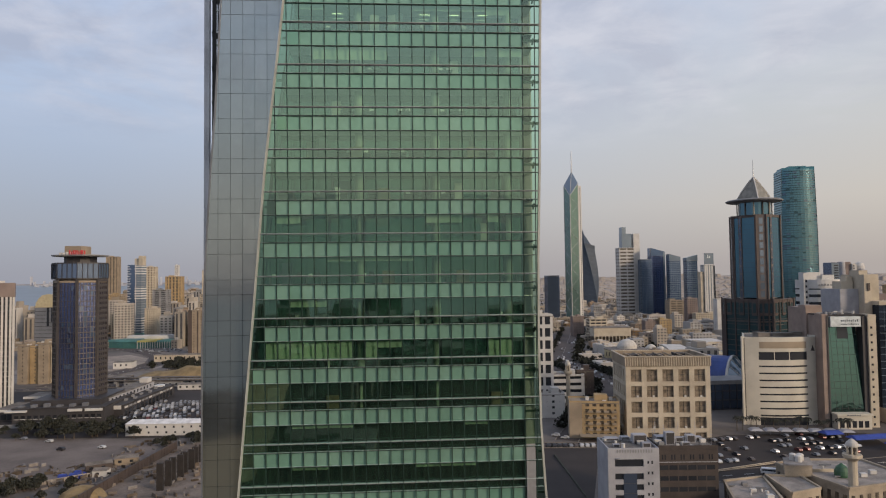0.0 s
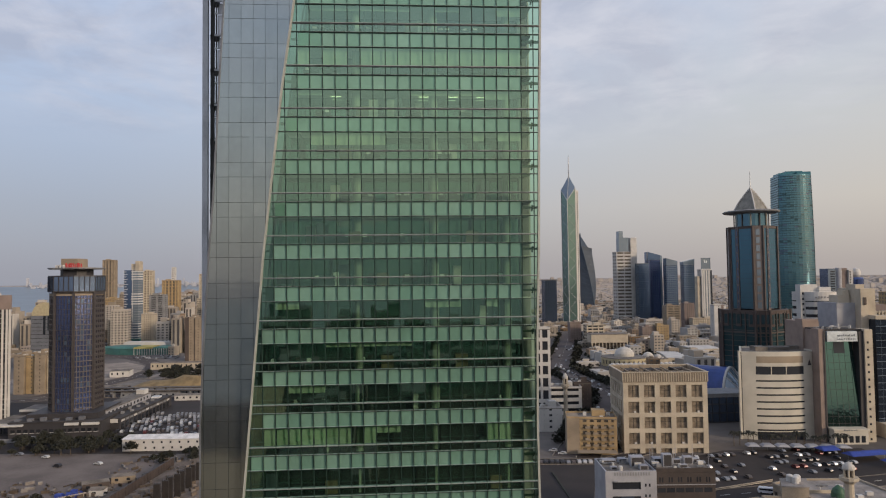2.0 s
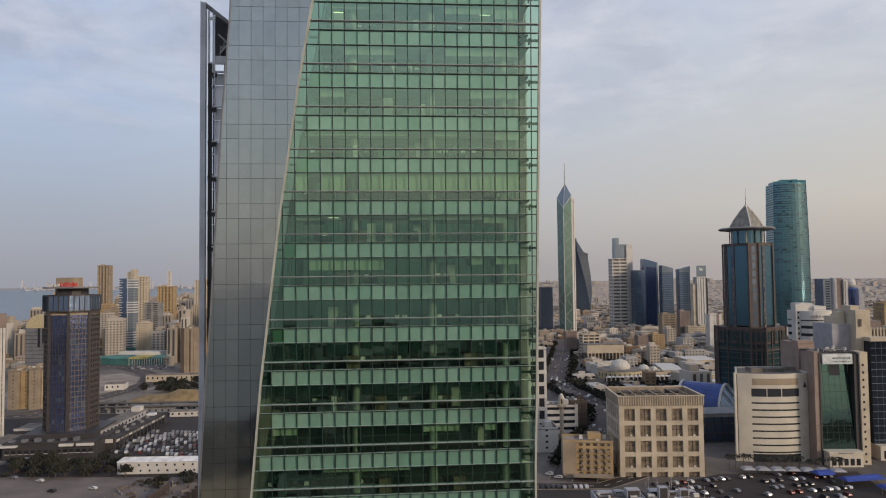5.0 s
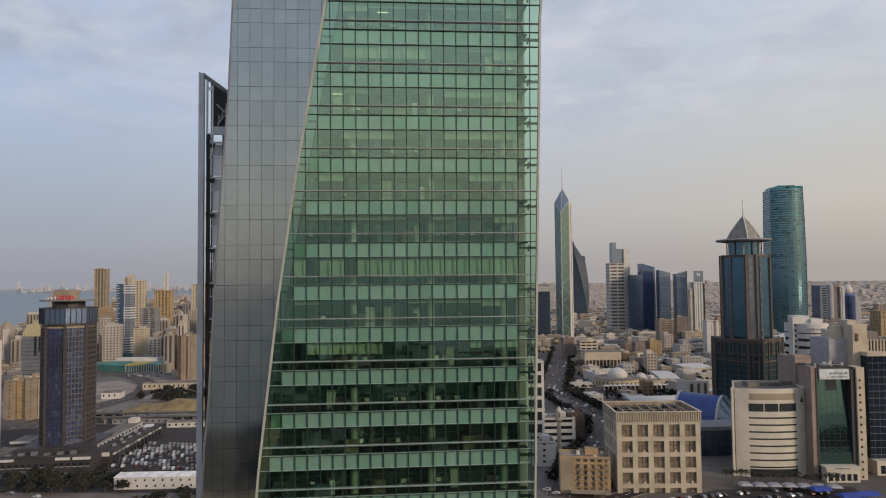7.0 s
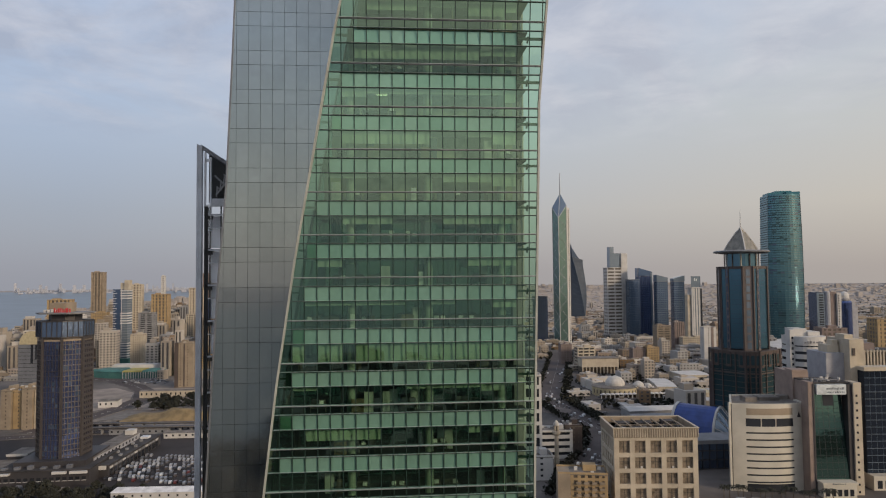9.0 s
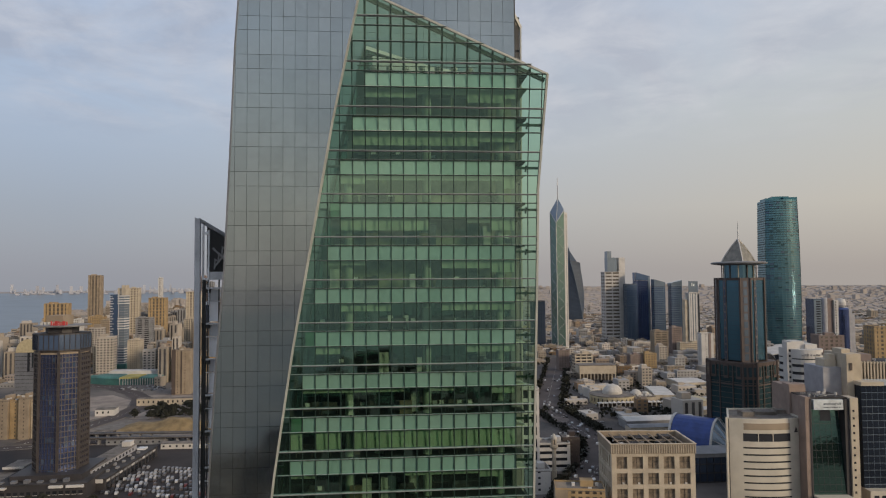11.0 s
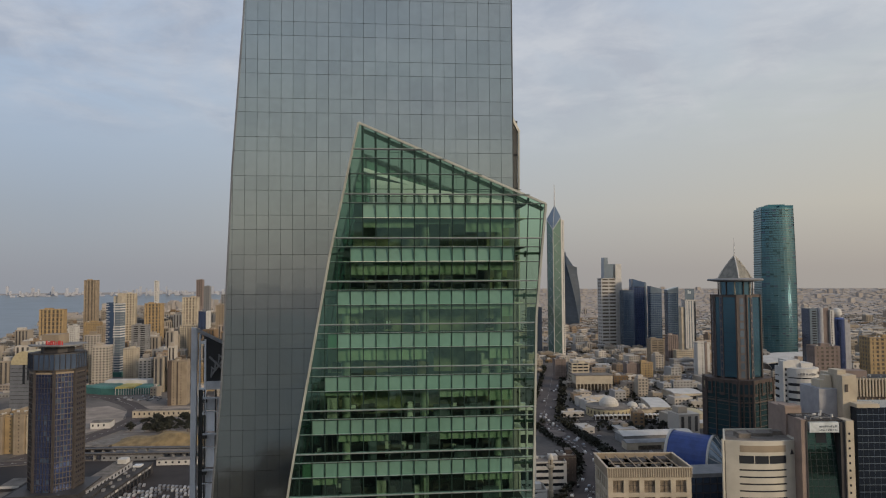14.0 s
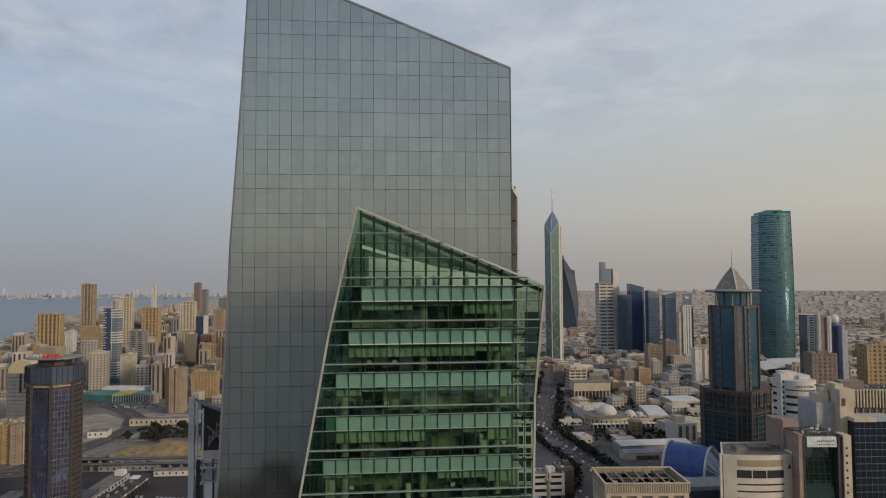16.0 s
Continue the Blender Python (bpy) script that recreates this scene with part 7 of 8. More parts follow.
# ---------------------------------------------------------------- right side, foreground
ya_ = block("yellow_apartments", "yellow apartment house with balconies", 57.5, 83.5, 366, 18.5, 15, ochre_wall, win_brown, 3.1, 3.6, 0.42, 0.45, -0.1)
for k_ in range(5):
    for j_ in range(4):
        part("balcony", Mesh().box(-3.5 + 4.1 * j_, -0.9 + 4.1 * j_, -9.0, -7.4, 1.2 + 3.1 * k_, 2.2 + 3.1 * k_), sand_wall, ya_)
part("end_wall", Mesh().box(-13.1, -6.5, -7.7, 7.6, 0, 18.8), sand_wall, ya_)
part("parking_canopy", Mesh().box(-8, 12, -16, -9.5, 2.6, 2.9), sand_wall, ya_)
block("banded_house", "white office house with dark window bands", 60, 83, 470, 18, 16, white_wall, win_dark, 4.6, 20, 0.55, 0.1, 0.05)
block("brick_house", "brick-brown apartment house with small windows", 79, 91, 478, 20, 16, brown_wall, win_brown, 3.3, 4, 0.55, 0.6, 0.05)
block("white_house", "plain white house with a flat roof", 48, 62, 420, 14, 16, white_wall, win_dark, 3.6, 5, 0.6, 0.6, 0.05)
block("narrow_tower", "narrow white tower with dark framed windows", 46, 57.5, 432, 61, 10, white_wall, win_dark, 7.2, 5.2, 0.3, 0.3, 0.0)


def minaret(x, y, h, r, label):
    b = thing("minaret", label, "minaret", at=(x, y, 0))
    part("shaft", Mesh().lathe(0, 0, [(r * 1.25, 0), (r * 1.25, h * 0.3), (r, h * 0.32), (r * 0.95, h * 0.74)], 12), cream_wall, b)
    part("balcony", Mesh().lathe(0, 0, [(r, h * 0.70), (r * 2.0, h * 0.75), (r * 2.0, h * 0.79), (r * 1.8, h * 0.79)], 12), cream_wall, b)
    for k in range(6):
        a = k * math.pi / 3
        part("arcade_post", Mesh().tube(r * 1.05 * math.cos(a), r * 1.05 * math.sin(a), h * 0.79, h * 0.90, r * 0.25, r * 0.25, 6), cream_wall, b)
    part("lantern", Mesh().tube(0, 0, h * 0.79, h * 0.9, r * 0.6, r * 0.6, 10), win_brown, b)
    part("cap", Mesh().lathe(0, 0, [(r * 1.35, h * 0.895), (r * 1.35, h * 0.92), (r * 1.1, h * 0.95), (r * 0.5, h * 0.985), (0.05, h)], 12), dome_mat, b)
    return b


minaret(139.5, 252, 26, 1.6, "cream mosque minaret with an arcaded lantern")
minaret(67, 436, 33, 1.3, "slender cream minaret with a balcony")

mf_ = thing("mosque", "cream flat-roofed mosque with a dark green dome", "mosque", at=(122, 255, 0), turn=0.0)


def mosque_hall(name, pts, z, wall, roof):
    """A flat-roofed hall on a slanting plan, with a raised parapet and a row of windows along each wall."""
    h = part(name, Mesh().prism(pts, 0, z), wall, mf_)
    mx, my = sum(p[0] for p in pts) / len(pts), sum(p[1] for p in pts) / len(pts)
    part("roof", Mesh().prism([(mx + (x - mx) * 0.97, my + (y - my) * 0.97) for x, y in pts], z, z + 0.12), roof, h)
    for p, q in zip(pts, pts[1:] + pts[:1]):
        part("parapet", Mesh().beam((*p, z + 0.4), (*q, z + 0.4), 0.8), wall, h)
        n = int(math.hypot(q[0] - p[0], q[1] - p[1]) / 3.4)
        for k in range(n):
            f = (k + 0.5) / n
            part("window", Mesh().turned(p[0] + (q[0] - p[0]) * f, p[1] + (q[1] - p[1]) * f, 1.3, 0.5, z * 0.35, z * 0.75, math.atan2(q[1] - p[1], q[0] - p[0])), win_brown, h)
    return h


mosque_roof = material("dusty_mosque_roof", (0.31, 0.275, 0.245), 0.9, 0, 0.2, 0.2, 1.5, 0.05)
mosque_wall = material("weathered_cream_wall", (0.36, 0.30, 0.225), 0.85, 0, 0.15, 0.15, 2.5, 0.1)
h_ = mosque_hall("side_hall", [(-33, -32), (-15, -26), (-8, 12), (-24.5, 7)], 8.0, mosque_wall, mosque_roof)
clutter(h_, -26, -14, -14, 6, 8.15, 9, 41)
h_ = mosque_hall("gallery", [(-7.5, -10), (5.2, -4.5), (5.2, 10), (-7, 12)], 8.6, mosque_wall, mosque_roof)
h_ = mosque_hall("prayer_hall", [(14, -6.5), (45, 4), (40, 32), (13.5, 32), (3.5, 26.5)], 9.0, mosque_wall, mosque_roof)
clutter(h_, 18, 36, 6, 26, 9.15, 12, 43)
part("roof_walkway", Mesh().box(10, 24, 15, 15.3, 9.1, 10.3).box(10, 10.3, 15.3, 22, 9.1, 10.3), cream_wall, h_)
u_ = part("upper_hall", Mesh().prism([(-0.5, 10.2), (9, 8.6), (13.4, 19.6), (3.4, 20)], 9.0, 13.0), mosque_wall, mf_)
part("upper_roof", Mesh().prism([(-0.6, 10.1), (9.1, 8.5), (13.5, 19.7), (3.3, 20.1)], 13.0, 13.5), mosque_roof, u_)
for x_, y_ in ((5.6, 16.5), (8.2, 16.2), (6.4, 13.6)):
    part("roof_tank", Mesh().tube(x_, y_, 13.5, 15.6, 1.3, 1.3, 12).lathe(x_, y_, [(1.3, 15.6), (0.9, 15.9), (0.2, 16.0)], 12), white_wall, u_)
part("dome", Mesh().lathe(20, 9, [(2.4, 9.1), (2.6, 10.0), (2.45, 11.4), (1.75, 12.8), (0.7, 13.7), (0.1, 14.2)], 20), green_dome, mf_, "dark green dome")
for k_ in range(12):
    a_ = k_ * math.pi / 6
    part("dome_rib", Mesh().beam((20 + 2.55 * math.cos(a_), 9 + 2.55 * math.sin(a_), 10.0), (20 + 1.75 * math.cos(a_), 9 + 1.75 * math.sin(a_), 12.8), 0.14), green_dome, mf_)
yard_ = thing("yard_wall", "pale low wall along the street by the mosque", "wall")
for k_ in range(16):
    p_, q_ = Vector((103, 300)).lerp(Vector((141, 316)), k_ / 16), Vector((103, 300)).lerp(Vector((141, 316)), (k_ + 0.94) / 16)
    part("panel", Mesh().beam((p_.x, p_.y, 1.0), (q_.x, q_.y, 1.0), 0.3).beam((p_.x, p_.y, 0.4), (q_.x, q_.y, 0.4), 0.3), cream_wall, yard_)
bus_ = thing("minibus", "white minibus parked beside the mosque street", "minibus", at=(130.6, 299, 0.12), turn=1.2)
part("body", Mesh().rings([[(-1.1, y, z) for y, z in ((-3.4, 0.4), (3.4, 0.4), (3.5, 1.5), (2.9, 2.6), (-3.3, 2.7))], [(1.1, y, z) for y, z in ((-3.4, 0.4), (3.4, 0.4), (3.5, 1.5), (2.9, 2.6), (-3.3, 2.7))]]), white_panel, bus_)
part("window_band", Mesh().box(-1.13, 1.13, -3.0, 2.8, 1.5, 2.2), win_dark, bus_)
for x_ in (-1.0, 1.0):
    for y_ in (-2.2, 2.2):
        part("wheel", Mesh().rings([[(x_ + w, y_ + 0.42 * math.cos(k * 0.785), 0.42 + 0.42 * math.sin(k * 0.785)) for k in range(8)] for w in (-0.12, 0.12)]), tyre_mat, bus_)


def grey_front_block():
    b = thing("grey_office_block", "pale grey office block with dark glazed recess", "building", at=(52.5, 252, 0), turn=0.02)
    W, D, H = 18.5, 18.0, 23.0
    part("glazing", Mesh().box(0.5, W - 0.5, 0.5, D - 0.5, 0, H - 1), win_dark, b)
    part("wall", Mesh().box(0, 2.5, 0, 0.5, 0, H).box(12.8, W, 0, 0.5, 0, H).box(2.5, 12.8, 0, 0.5, H - 4.0, H).box(2.5, 12.8, 0, 0.5, H - 9.0, H - 6.6), pale_grey, b)
    part("side_wall", Mesh().box(0, 0.5, 0.5, D, 0, H).box(W - 0.5, W, 0.5, D, 0, H).box(0.5, W - 0.5, D - 0.5, D, 0, H), pale_grey, b)
    part("teal_recess", Mesh().box(5.5, 10.3, -0.06, 0.45, 0, H - 9.0), navy_glass, b, "dark blue glazed recess")
    for k in range(4):
        part("recess_bar", Mesh().box(5.5, 10.3, -0.12, -0.04, H - 12.6 - 3.6 * k, H - 12.45 - 3.6 * k), dark_wall, b)
    for k in range(4):
        part("wall_band", Mesh().box(2.5, 5.5, 0, 0.5, H - 12.9 - 3.8 * k, H - 11.2 - 3.8 * k).box(10.3, 12.8, 0, 0.5, H - 12.9 - 3.8 * k, H - 11.2 - 3.8 * k), pale_grey, b)
        for u in (14.2, 15.6):
            part("small_window", Mesh().box(u, u + 0.6, -0.06, 0.2, H - 5.6 - 3.8 * k, H - 4.6 - 3.8 * k), win_dark, b)
    roof = part("roof", Mesh().box(0.5, W - 0.5, 0.5, D - 0.5, H - 1, H - 0.6), roof_mat, b)
    for x, y, w, d, h in ((2, 12, 5, 4, 1.3), (11.5, 8, 5, 4, 3.4), (8, 12, 3, 3, 1.8), (3, 4, 2.4, 2, 1.0), (13.5, 3, 3, 3, 1.6)):
        part("roof_unit", Mesh().box(x, x + w, y, y + d, H - 0.6, H - 0.6 + h), pale_grey, roof)
        part("unit_grille", Mesh().box(x + 0.3, x + w - 0.3, y - 0.06, y, H - 0.4, H - 0.75 + h), dark_wall, roof)
    for k in range(14):
        part("parapet_tooth", Mesh().box(3.2 + k * 0.95, 3.65 + k * 0.95, -0.1, 0.0, H - 1.6, H - 0.5), grey_wall, b)
    part("roof_sign", Mesh().lathe(3.6, -0.12, [(0.9, H - 3.6), (0.9, H - 3.5)], 12), pale_grey, b)
    clutter(roof, 1.5, W - 1.5, 2, D - 2, H - 0.6, 14, 3)
    c = thing("brown_office_block", "brown stone office block with narrow windows", "building", at=(71.3, 254, 0), turn=0.02)
    W = 21.5
    umber = material("umber_stone", (0.052, 0.039, 0.034), 0.75, 0, 0.15, 0.3, 2.5, 0.1)
    part("wall", Mesh().box(0, W, 0, 17, 0, H - 1), umber, c)
    part("string_course", Mesh().box(-0.05, W + 0.05, -0.42, -0.3, H - 5.6, H - 5.35), pale_grey, c)
    part("parapet_rail", Mesh().box(0, W, -0.1, 0.1, H - 1, H + 0.4).box(-0.1, 0.1, 0.1, 17, H - 1, H + 0.4), umber, c)
    part("upper_wall", Mesh().box(0.0, W, -0.3, 0, H - 5.3, H - 1.2), umber, c)
    for k in range(4):
        for i in range(6):
            u = 1 + i * 3.4
            if k == 0:
                part("slot_window", Mesh().box(u, u + 0.5, -0.36, -0.2, H - 4.6, H - 2.8).box(u + 1.0, u + 1.5, -0.36, -0.2, H - 4.6, H - 2.8), win_dark, c)
            else:
                part("window", Mesh().box(u - 0.6, u + 2.3, -0.1, 0.2, H - 4.4 - 3.9 * k, H - 2.8 - 3.9 * k), win_dark, c)
    roof = part("roof", Mesh().box(0.3, W - 0.3, 0.3, 16.7, H - 1, H - 0.7), roof_mat, c)
    for x, y, w, d, h in ((2, 9, 4, 4, 2.2), (6.4, 11, 2, 3, 1.2), (9.5, 10, 3, 2, 1.6), (4.6, 6, 3.4, 3, 4.4), (13.5, 9, 3.2, 3, 2.6), (17.6, 11, 2.4, 3, 1.4), (10, 4, 3, 1.6, 1.2)):
        part("roof_unit", Mesh().box(x, x + w, y, y + d, H - 0.7, H - 0.7 + h), pale_grey, roof)
        part("unit_grille", Mesh().box(x + 0.3, x + w - 0.3, y - 0.06, y, H - 0.5, H - 0.85 + h), dark_wall, roof)
    clutter(roof, 1.5, W - 1.5, 1.5, 15, H - 0.7, 16, 5)
    for x, y, z in ((1.4, 12, 4.5), (3.2, 15, 6), (6, 13, 5), (8.8, 7, 5.5), (11.5, 13, 6), (12.6, 8, 3.5), (18, 13, 6), (20.3, 3, 5)):
        part("roof_mast", Mesh().tube(x, y, H - 0.7, H + z, 0.11, 0.07, 6).box(x - 0.5, x + 0.5, y - 0.04, y + 0.04, H + z * 0.7, H + z * 0.7 + 0.1), pale_grey, roof)


grey_front_block()
for k_, (x_, y_, w_) in enumerate(((204, 352, 22), (212, 338, 16), (190, 362, 10))):
    o_ = thing("shade_canopy", "blue fabric shade canopy on posts", "canopy", "blue canopies", at=(x_, y_, 0), turn=0.2)
    part("fabric", Mesh().rings([[(-w_ / 2, -4, 3), (w_ / 2, -4, 3), (w_ / 2, 4, 3), (-w_ / 2, 4, 3)], [(-w_ / 2 + 1, -1, 4.4), (w_ / 2 - 1, -1, 4.4), (w_ / 2 - 1, 1, 4.4), (-w_ / 2 + 1, 1, 4.4)]]), canvas_blue, o_)
    for q_ in (-1, 1):
        part("post", Mesh().tube(q_ * (w_ / 2 - 0.6), 0, 0, 3.1, 0.12, 0.12, 6), steel_grey, o_)
for k_ in range(7):
    o_ = thing("shade_canopy", "white arched car shade before the office block", "canopy", "white canopies", at=(156 + k_ * 7.5, 372 - k_ * 0.8, 0), turn=-0.1)
    part("fabric", Mesh().rings([[(-3.4, -3, 2.6), (3.4, -3, 2.6), (3.4, 3, 2.6), (-3.4, 3, 2.6)], [(-2, -2.4, 3.6), (2, -2.4, 3.6), (2, 2.4, 3.6), (-2, 2.4, 3.6)]]), pale_grey, o_)
    part("post", Mesh().tube(0, 0, 0, 3, 0.12, 0.12, 6), steel_grey, o_)

# ---------------------------------------------------------------- plants
rp = random.Random(21)
for k_ in range(16):
    tree(150 + k_ * 3.6, 383 - k_ * 0.7 + rp.uniform(-2, 2), 0, rp.uniform(0.85, 1.2), "palm_tree", "dusty date palm before the bowed office block", "palms")
for k_ in range(40):
    t_ = rp.random()
    p_ = [Vector((66, 385)), Vector((95, 470)), Vector((118, 545)), Vector((108, 625)), Vector((118, 780))]
    i_ = min(3, int(t_ * 4))
    q_ = p_[i_].lerp(p_[i_ + 1], t_ * 4 - i_)
    tree(q_.x + rp.choice((-15, 15, 19)) + rp.uniform(-2, 2), q_.y + rp.uniform(-3, 3), k_, rp.uniform(0.8, 1.3))
for k_ in range(60):
    tree(-262 + rp.uniform(0, 85), 372 + rp.uniform(0, 32) - 0.05 * k_, k_, rp.uniform(0.7, 1.35), label="dark shrubby tree beside the sandy lot", group="shrubs")
for k_ in range(80):
    tree(-305 + rp.uniform(0, 70), 650 + rp.uniform(0, 70), k_, rp.uniform(0.8, 1.4), label="dark scrubby tree on the waste ground", group="waste ground trees")
for k_ in range(26):
    tree(-180 + rp.uniform(-12, 22), 276 + rp.uniform(-8, 12), k_, rp.uniform(0.5, 0.9), label="low scrub at the edge of the site", group="shrubs")
for k_ in range(40):
    tree(rp.uniform(150, 235), rp.uniform(648, 680), k_, rp.uniform(0.7, 1.1), label="dark tree among the low houses", group="garden trees")
for k_ in range(14):
    tree(rp.uniform(-160, -128), rp.uniform(352, 372), k_, rp.uniform(0.6, 1.0), label="dark shrub beside the site cabins", group="shrubs")

for k_ in range(22):
    tree(rp.uniform(106, 126), rp.uniform(432, 505), k_, rp.uniform(0.8, 1.3), label="dark tree beside the wide avenue", group="avenue trees")

# ---------------------------------------------------------------- parked cars
rc = random.Random(4)
for j_ in range(9):
    for i_ in range(27):
        x_, y_ = -214 + i_ * 3.1 + rc.uniform(-0.25, 0.25), 428 + j_ * 7.2
        if rc.random() < 0.8 and not (j_ > 5 and i_ > 22):
            if j_ < 5:
                far_car(x_, y_ - (x_ + 214) * 0.18, 0.2 + rc.uniform(-0.06, 0.06), rc.choice((0, 1, 2, 1, 3, 2, 4, 4, 2, 1, 5)), 0.1)
            else:
                lot_car(x_, y_ - (x_ + 214) * 0.18, 0.2 + rc.uniform(-0.06, 0.06))
for i_ in range(10):
    car(40.5 + i_ * 2.75, 349, rc.uniform(-0.05, 0.05), rc.choice((2, 4, 2, 0, 1)), 0.12)
for j_ in range(5):
    for i_ in range(24):
        if rc.random() < 0.6:
            car(100 + i_ * 4.1 + rc.uniform(-0.5, 0.5), 314 + j_ * 9.5 + i_ * 0.95, 0.2 + rc.uniform(-0.08, 0.08), rc.choice((0, 1, 2, 3, 2, 0, 4, 4, 1, 2, 5)), 0.1)
for x_, y_, k_ in ((-222, 366, 3), (-205, 348, 2), (-240, 372, 1), (-186, 352, 3), (50, 372, 0), (54, 366, 3)):
    car(x_, y_, 1.3, k_, 0.1)
av_ = [Vector((60, 360)), Vector((80, 420)), Vector((112, 500)), Vector((122, 552)), Vector((110, 620)), Vector((100, 700)), Vector((125, 830)), Vector((150, 960))]
for k_ in range(64):
    f_ = rc.uniform(0.6, 6.8)
    a_, b_ = av_[int(f_)], av_[int(f_) + 1]
    d_ = (b_ - a_).normalized()
    q_ = a_.lerp(b_, f_ % 1) + Vector((d_.y, -d_.x)) * rc.choice((-9.5, -6, -2.8, 2.8, 6, 9.5))
    far_car(q_.x, q_.y, math.atan2(-d_.x, d_.y) + rc.uniform(-0.04, 0.04), rc.choice((0, 1, 2, 3, 3, 4)), 0.14)
for k_ in range(16):
    far_car(95 + rc.uniform(0, 120), rc.uniform(540, 900), rc.uniform(0, 3.1), rc.choice((0, 1, 2, 3)), 0.2)

for k_ in range(48):
    lot_car(252 + (k_ % 16) * 4.6 + rc.uniform(-0.6, 0.6), 948 + (k_ // 16) * 15 + rc.uniform(-1, 1), 0.15 + rc.uniform(-0.1, 0.1))
for k_ in range(120):
    lot_car(300 + rc.uniform(-60, 110), 985 + rc.uniform(0, 60), 0.15 + rc.choice((0, 1.57)))
for k_ in range(60):
    lot_car(-330 + rc.uniform(-70, 40), 840 + rc.uniform(-8, 24), rc.uniform(-0.2, 0.3))
for k_ in range(150):
    lot_car(rc.uniform(130, 330), rc.uniform(560, 930), rc.choice((0.1, 1.67)) + rc.uniform(-0.1, 0.1))
for k_ in range(50):
    lot_car(-300 + rc.uniform(-60, 50), 395 + rc.uniform(0, 60), rc.choice((0.1, 1.67)))
whole("distant_cars", far_lot, material("mixed_car_paint", (0.22, 0.22, 0.23), 0.35, 0.1, 0.05, 0.5, 3, 0, None, "island", 0.85), "mixed parked cars in far streets and lots", "cars", "stuff")

# ---------------------------------------------------------------- low houses of the city
TAKEN = [(ob.location.x, ob.location.y, 26) for ob in scene.objects if ob.parent is None and ob.get("category") in ("building", "tower", "hall", "mosque", "warehouse", "shed", "podium", "minaret")]
ROADS = [(60, 360), (80, 420), (112, 500), (122, 552), (110, 620), (100, 700), (125, 830), (150, 960), (185, 1150), (-345, 560), (-330, 610), (-322, 670), (-324, 725), (-345, 775), (-372, 806), (-420, 850)]


def free(x, y, r):
    if any((x - a) ** 2 + (y - b) ** 2 < (r + c) ** 2 for a, b, c in TAKEN):
        return False
    for (a, b), (c, d) in zip(ROADS, ROADS[1:]):
        if abs(c - a) > 300:
            continue
        l2 = (c - a) ** 2 + (d - b) ** 2
        t = max(0, min(1, ((x - a) * (c - a) + (y - b) * (d - b)) / l2))
        if math.hypot(x - a - t * (c - a), y - b - t * (d - b)) < r + 15:
            return False
    return True


def in_bay(x, y):
    shore = [(-1141, 1775), (-1229, 2069), (-1620, 2780), (-1560, 3120), (-1250, 3560), (-1000, 4150), (-850, 4640)]
    if y < 1700:
        return x < -1141 and y > 600 + (x + 4850) * 0.3
    for (a, b), (c, d) in zip(shore, shore[1:]):
        if b <= y <= d:
            return x < a + (c - a) * (y - b) / (d - b)
    return x < -800


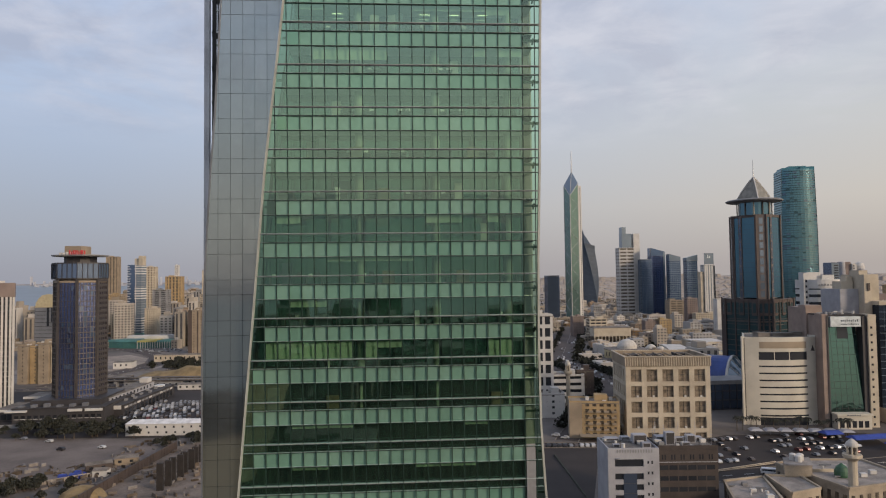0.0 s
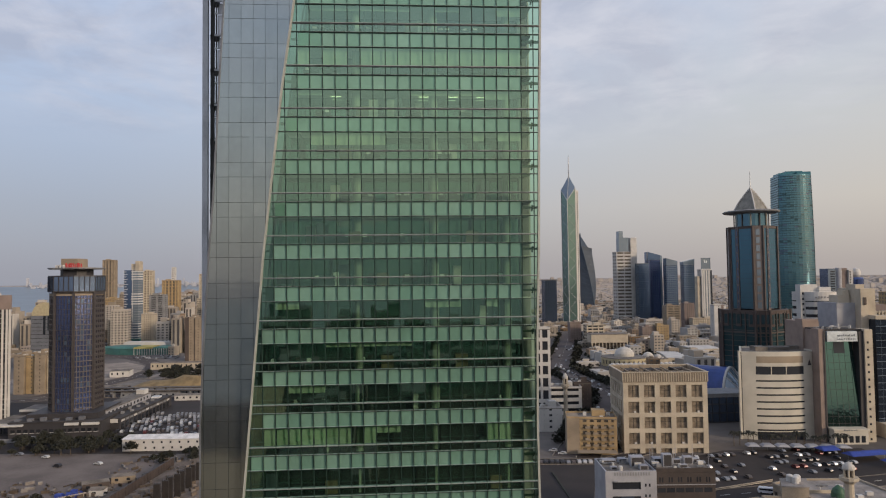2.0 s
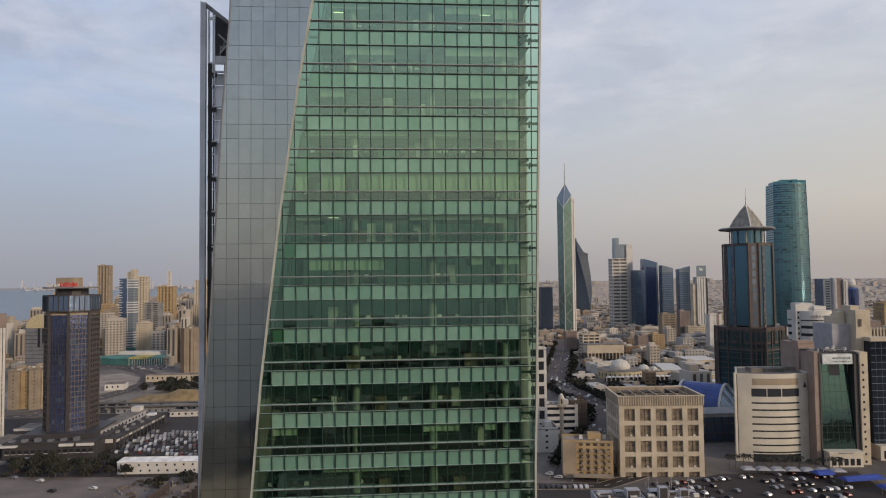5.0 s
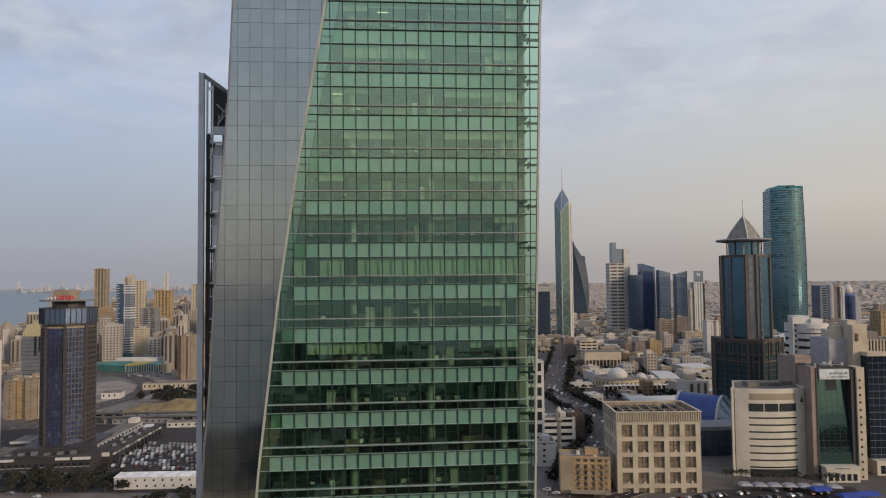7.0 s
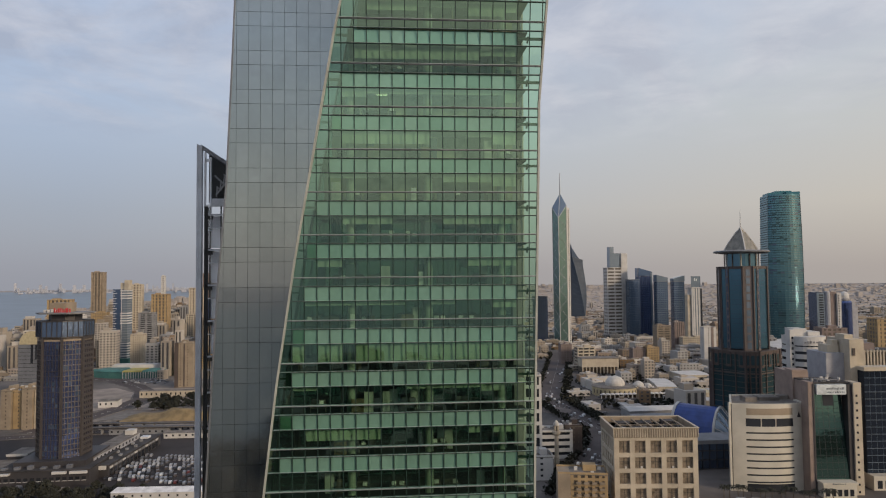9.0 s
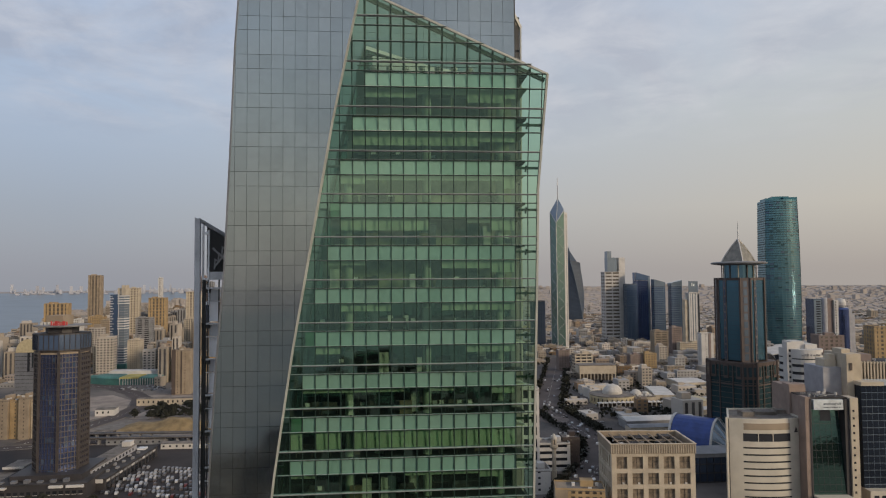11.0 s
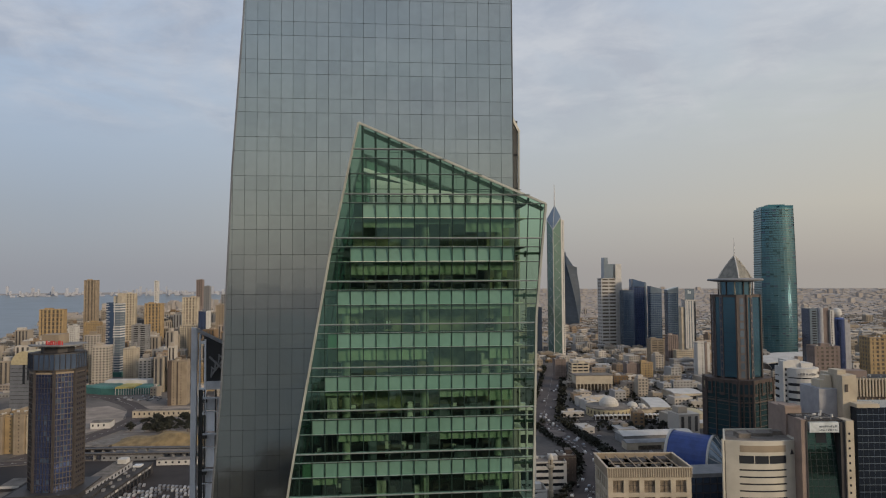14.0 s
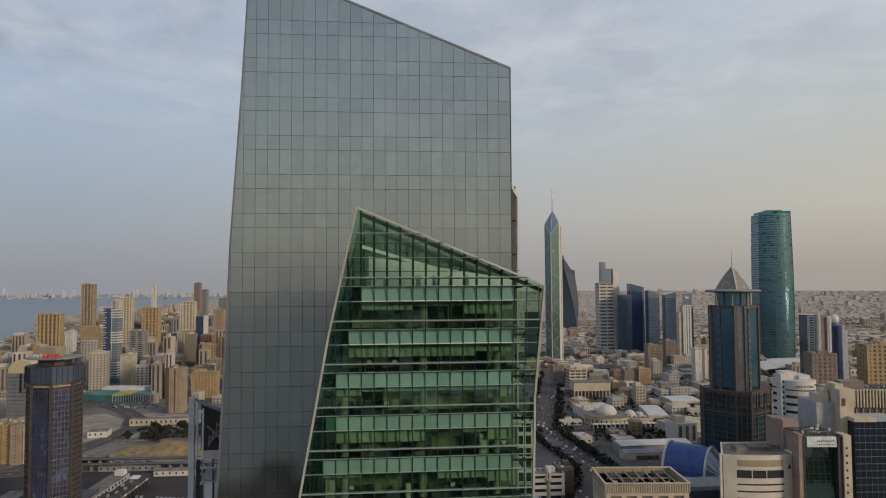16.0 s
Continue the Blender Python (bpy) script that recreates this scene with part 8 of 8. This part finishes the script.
def houses():
    rnd = random.Random(11)
    near, near_win, far = [Mesh(), Mesh(), Mesh()], Mesh(), [Mesh(), Mesh(), Mesh()]
    roofs = Mesh()
    y = 420.0
    while y < 4850:
        step = 21 + y * 0.0065
        x = -0.78 * y
        while x < 0.80 * y:
            s = x / y
            x += step
            if -0.31 < s < 0.10 and y > 200:
                continue
            px, py = x + rnd.uniform(-0.3, 0.3) * step, y + rnd.uniform(-0.3, 0.3) * step
            if math.hypot(px, py) > 4900 or in_bay(px, py) or rnd.random() < 0.14:
                continue
            w, d = step * rnd.uniform(0.45, 0.85), step * rnd.uniform(0.45, 0.8)
            if rnd.random() < 0.2:
                w, d = w * 1.7, d * 0.7
            elif rnd.random() < 0.3:
                w, d = w * 0.6, d * 0.8
            left = px < 0
            if left and py < 860:
                continue
            if not left and (py < 640 and px < 330):
                continue
            if py < 1700 and not free(px, py, max(w, d) * 0.55):
                continue
            h = rnd.choice((5, 6, 8, 8, 11, 14)) * rnd.uniform(0.85, 1.15)
            if py > 1500:
                h *= 0.75
            if py > 2000:
                h = rnd.uniform(2.0, 4.2) if not left else h * 0.7
            if left and py > 900 and rnd.random() < 0.42:
                h = rnd.uniform(18, 62) if py < 2300 else rnd.uniform(15, 45)
            if left and px / py < -0.5 and py > 1250:
                h = min(h, 11)
            if not left and rnd.random() < (0.05 if py < 2000 else 0.02):
                h = rnd.uniform(12, 26)
            a, z = 0.1 + rnd.choice((0, 0, 0.12, -0.2)), far_rise(px, py) - 0.3
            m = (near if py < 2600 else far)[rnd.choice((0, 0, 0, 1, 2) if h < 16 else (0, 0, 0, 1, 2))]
            if h > 16:
                w, d = min(w, 24), min(d, 22)
            m.turned(px, py, w, d, z, z + h, a)
            if h > 16 and py < 2900:
                m.turned(px + rnd.uniform(-0.2, 0.2) * w, py, w * rnd.uniform(0.3, 0.6), d * 0.5, z + h, z + h + rnd.uniform(2, 6), a)
                if rnd.random() < 0.6:
                    c = max(2, int(w / 5.5))
                    for i in range(c):
                        u = -w / 2 + w * (i + 0.5) / c
                        near_win.turned(px + u * math.cos(a) + d / 2 * math.sin(a), py + u * math.sin(a) - d / 2 * math.cos(a), w / c * 0.42, 0.4, z + 3, z + h - 2, a)
                    continue
                c, fl = max(3, int(w / 4.2)), 3.6 if py < 1700 else 5.4
                for k in range(int(h / fl)):
                    for i in range(c):
                        u = -w / 2 + w * (i + 0.5) / c
                        near_win.turned(px + u * math.cos(a) + d / 2 * math.sin(a), py + u * math.sin(a) - d / 2 * math.cos(a), w / c * 0.5, 0.4, z + 1.4 + k * fl, z + 1.4 + (k + 0.5) * fl, a)
                    e = w / 2
                    for i in range(3):
                        u = -d / 2 + d * (i + 0.5) / 3
                        near_win.turned(px + e * math.cos(a) - u * math.sin(a), py + e * math.sin(a) + u * math.cos(a), 0.4, d / 6, z + 1.4 + k * fl, z + 1.4 + (k + 0.5) * fl, a)
                continue
            if py < 1700:
                if rnd.random() < 0.75:
                    roofs.turned(px + rnd.uniform(-0.2, 0.2) * w, py + rnd.uniform(-0.2, 0.2) * d, w * 0.3, d * 0.3, z + h, z + h + rnd.uniform(1.5, 3), a)
                for q in range(rnd.randint(1, 4)):
                    roofs.turned(px + rnd.uniform(-0.38, 0.38) * w, py + rnd.uniform(-0.38, 0.38) * d, rnd.uniform(0.8, 2.2), rnd.uniform(0.8, 1.6), z + h, z + h + rnd.uniform(0.7, 1.6), a)
                n = max(1, int(h / 3.5))
                c = max(2, int(w / 4))
                for k in range(n):
                    for i in range(c):
                        u = -w / 2 + w * (i + 0.5) / c
                        near_win.turned(px + u * math.cos(a) + d / 2 * math.sin(a), py + u * math.sin(a) - d / 2 * math.cos(a), w / c * 0.45, 0.24, z + 1.2 + k * 3.5, z + 2.8 + k * 3.5, a)
            elif py < 2600:
                for k in range(max(1, int(h / 5))):
                    near_win.turned(px + d / 2 * math.sin(a), py - d / 2 * math.cos(a), w * 0.8, 0.3, z + 1.5 + k * 5, z + 3.2 + k * 5, a)
        y += step * rnd.uniform(0.9, 1.15)
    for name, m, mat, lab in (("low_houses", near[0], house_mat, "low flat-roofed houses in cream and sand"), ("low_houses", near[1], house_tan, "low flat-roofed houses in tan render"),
                              ("low_houses", near[2], house_grey, "low flat-roofed houses in grey render"), ("distant_houses", far[0], house_far, "haze-paled far-off houses merging on the plain"),
                              ("distant_houses", far[1], house_far, "haze-paled far-off tan houses merging on the plain"), ("distant_houses", far[2], house_far, "haze-paled far-off grey houses merging on the plain"), ("house_windows", near_win, house_win, "dark windows of the low houses"),
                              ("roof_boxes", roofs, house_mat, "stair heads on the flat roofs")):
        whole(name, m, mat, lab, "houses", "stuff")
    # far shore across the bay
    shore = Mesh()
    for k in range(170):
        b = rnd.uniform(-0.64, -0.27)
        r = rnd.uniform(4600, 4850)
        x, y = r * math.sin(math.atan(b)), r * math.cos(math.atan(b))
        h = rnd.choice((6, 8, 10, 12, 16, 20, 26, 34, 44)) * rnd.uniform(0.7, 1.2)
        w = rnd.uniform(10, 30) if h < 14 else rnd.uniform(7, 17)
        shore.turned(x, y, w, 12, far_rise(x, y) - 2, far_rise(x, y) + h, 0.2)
    # pale bluish base colour carries the distance haze of these blocks
    whole("far_skyline", shore, material("hazy_far_blocks", (0.40, 0.41, 0.45), 0.9, 0, 0.05, 0.01, 0.1, 0, None, "island", 0.08), "haze-tinted skyline on the far shore", "skyline", "stuff")
    trees = Mesh()
    for k in range(5200):
        y = 640 + 2600 * rnd.random() ** 1.5
        s = rnd.uniform(0.11, 0.78) if rnd.random() < 0.6 else rnd.uniform(-0.76, -0.32)
        x = s * y
        if in_bay(x, y) or (x < 0 and y < 900) or (x > 0 and y < 1200 and not free(x, y, 2)):
            continue
        r, z = rnd.uniform(1.6, 3.4), far_rise(x, y)
        for q in range(5):
            a, e = rnd.uniform(0, 6.28), rnd.uniform(0.3, 1.0)
            c = Vector((x + r * 0.6 * math.cos(a), y + r * 0.6 * math.sin(a), z + 1.0 + r * e))
            e1 = Vector((rnd.gauss(0, 1), rnd.gauss(0, 1), rnd.gauss(0, 1))).normalized() * r * 0.7
            e2 = e1.cross(Vector((0.3, 0.5, 0.8))).normalized() * r * 0.6
            trees.add([tuple(c - e1), tuple(c + e2), tuple(c + e1), tuple(c - e2)], [(0, 1, 2, 3)])
    line = [Vector(p) for p in ROADS[:9]]
    for k in range(1500):
        f = rnd.uniform(0.4, 7.9)
        p, q = line[int(f)], line[int(f) + 1]
        d = (q - p).normalized()
        o = p.lerp(q, f % 1) + Vector((d.y, -d.x)) * (rnd.choice((-15, -13.5, 14, 16, 19)) + rnd.uniform(-1.5, 1.5))
        r = rnd.uniform(1.2, 2.6)
        for w in range(4):
            e1 = Vector((rnd.gauss(0, 1), rnd.gauss(0, 1), rnd.gauss(0, 1))).normalized() * r * 0.7
            e2 = e1.cross(Vector((0.3, 0.5, 0.8))).normalized() * r * 0.6
            c = Vector((o.x + rnd.uniform(-1, 1) * r, o.y + rnd.uniform(-1, 1) * r, rnd.uniform(0.8, 4.2)))
            trees.add([tuple(c - e1), tuple(c + e2), tuple(c + e1), tuple(c - e2)], [(0, 1, 2, 3)])
    whole("street_greenery", trees, leaf_mat, "scattered dusty trees between the houses", "trees", "stuff")
    # unseen dark boxes behind the start of the flight, added for glass reflections
    rear = Mesh()
    for k in range(420):
        x, y = rnd.uniform(-700, 700), rnd.uniform(-385, -40)
        if -185 < x < -25 and y > -265 or 0 <= x < 170 and y > -180:
            continue
        rear.turned(x, y, rnd.uniform(10, 26), rnd.uniform(10, 22), 0, rnd.choice((5, 8, 8, 12, 20)) * rnd.uniform(0.8, 1.2), 0.1)
    whole("low_houses", rear, material("rear_house_walls", (0.05, 0.043, 0.037), 0.9, 0, 0.1, 0.05, 1.2, 0, None, "island", 0.4), "unseen low boxes added behind the view for reflections", "houses", "stuff")


houses()
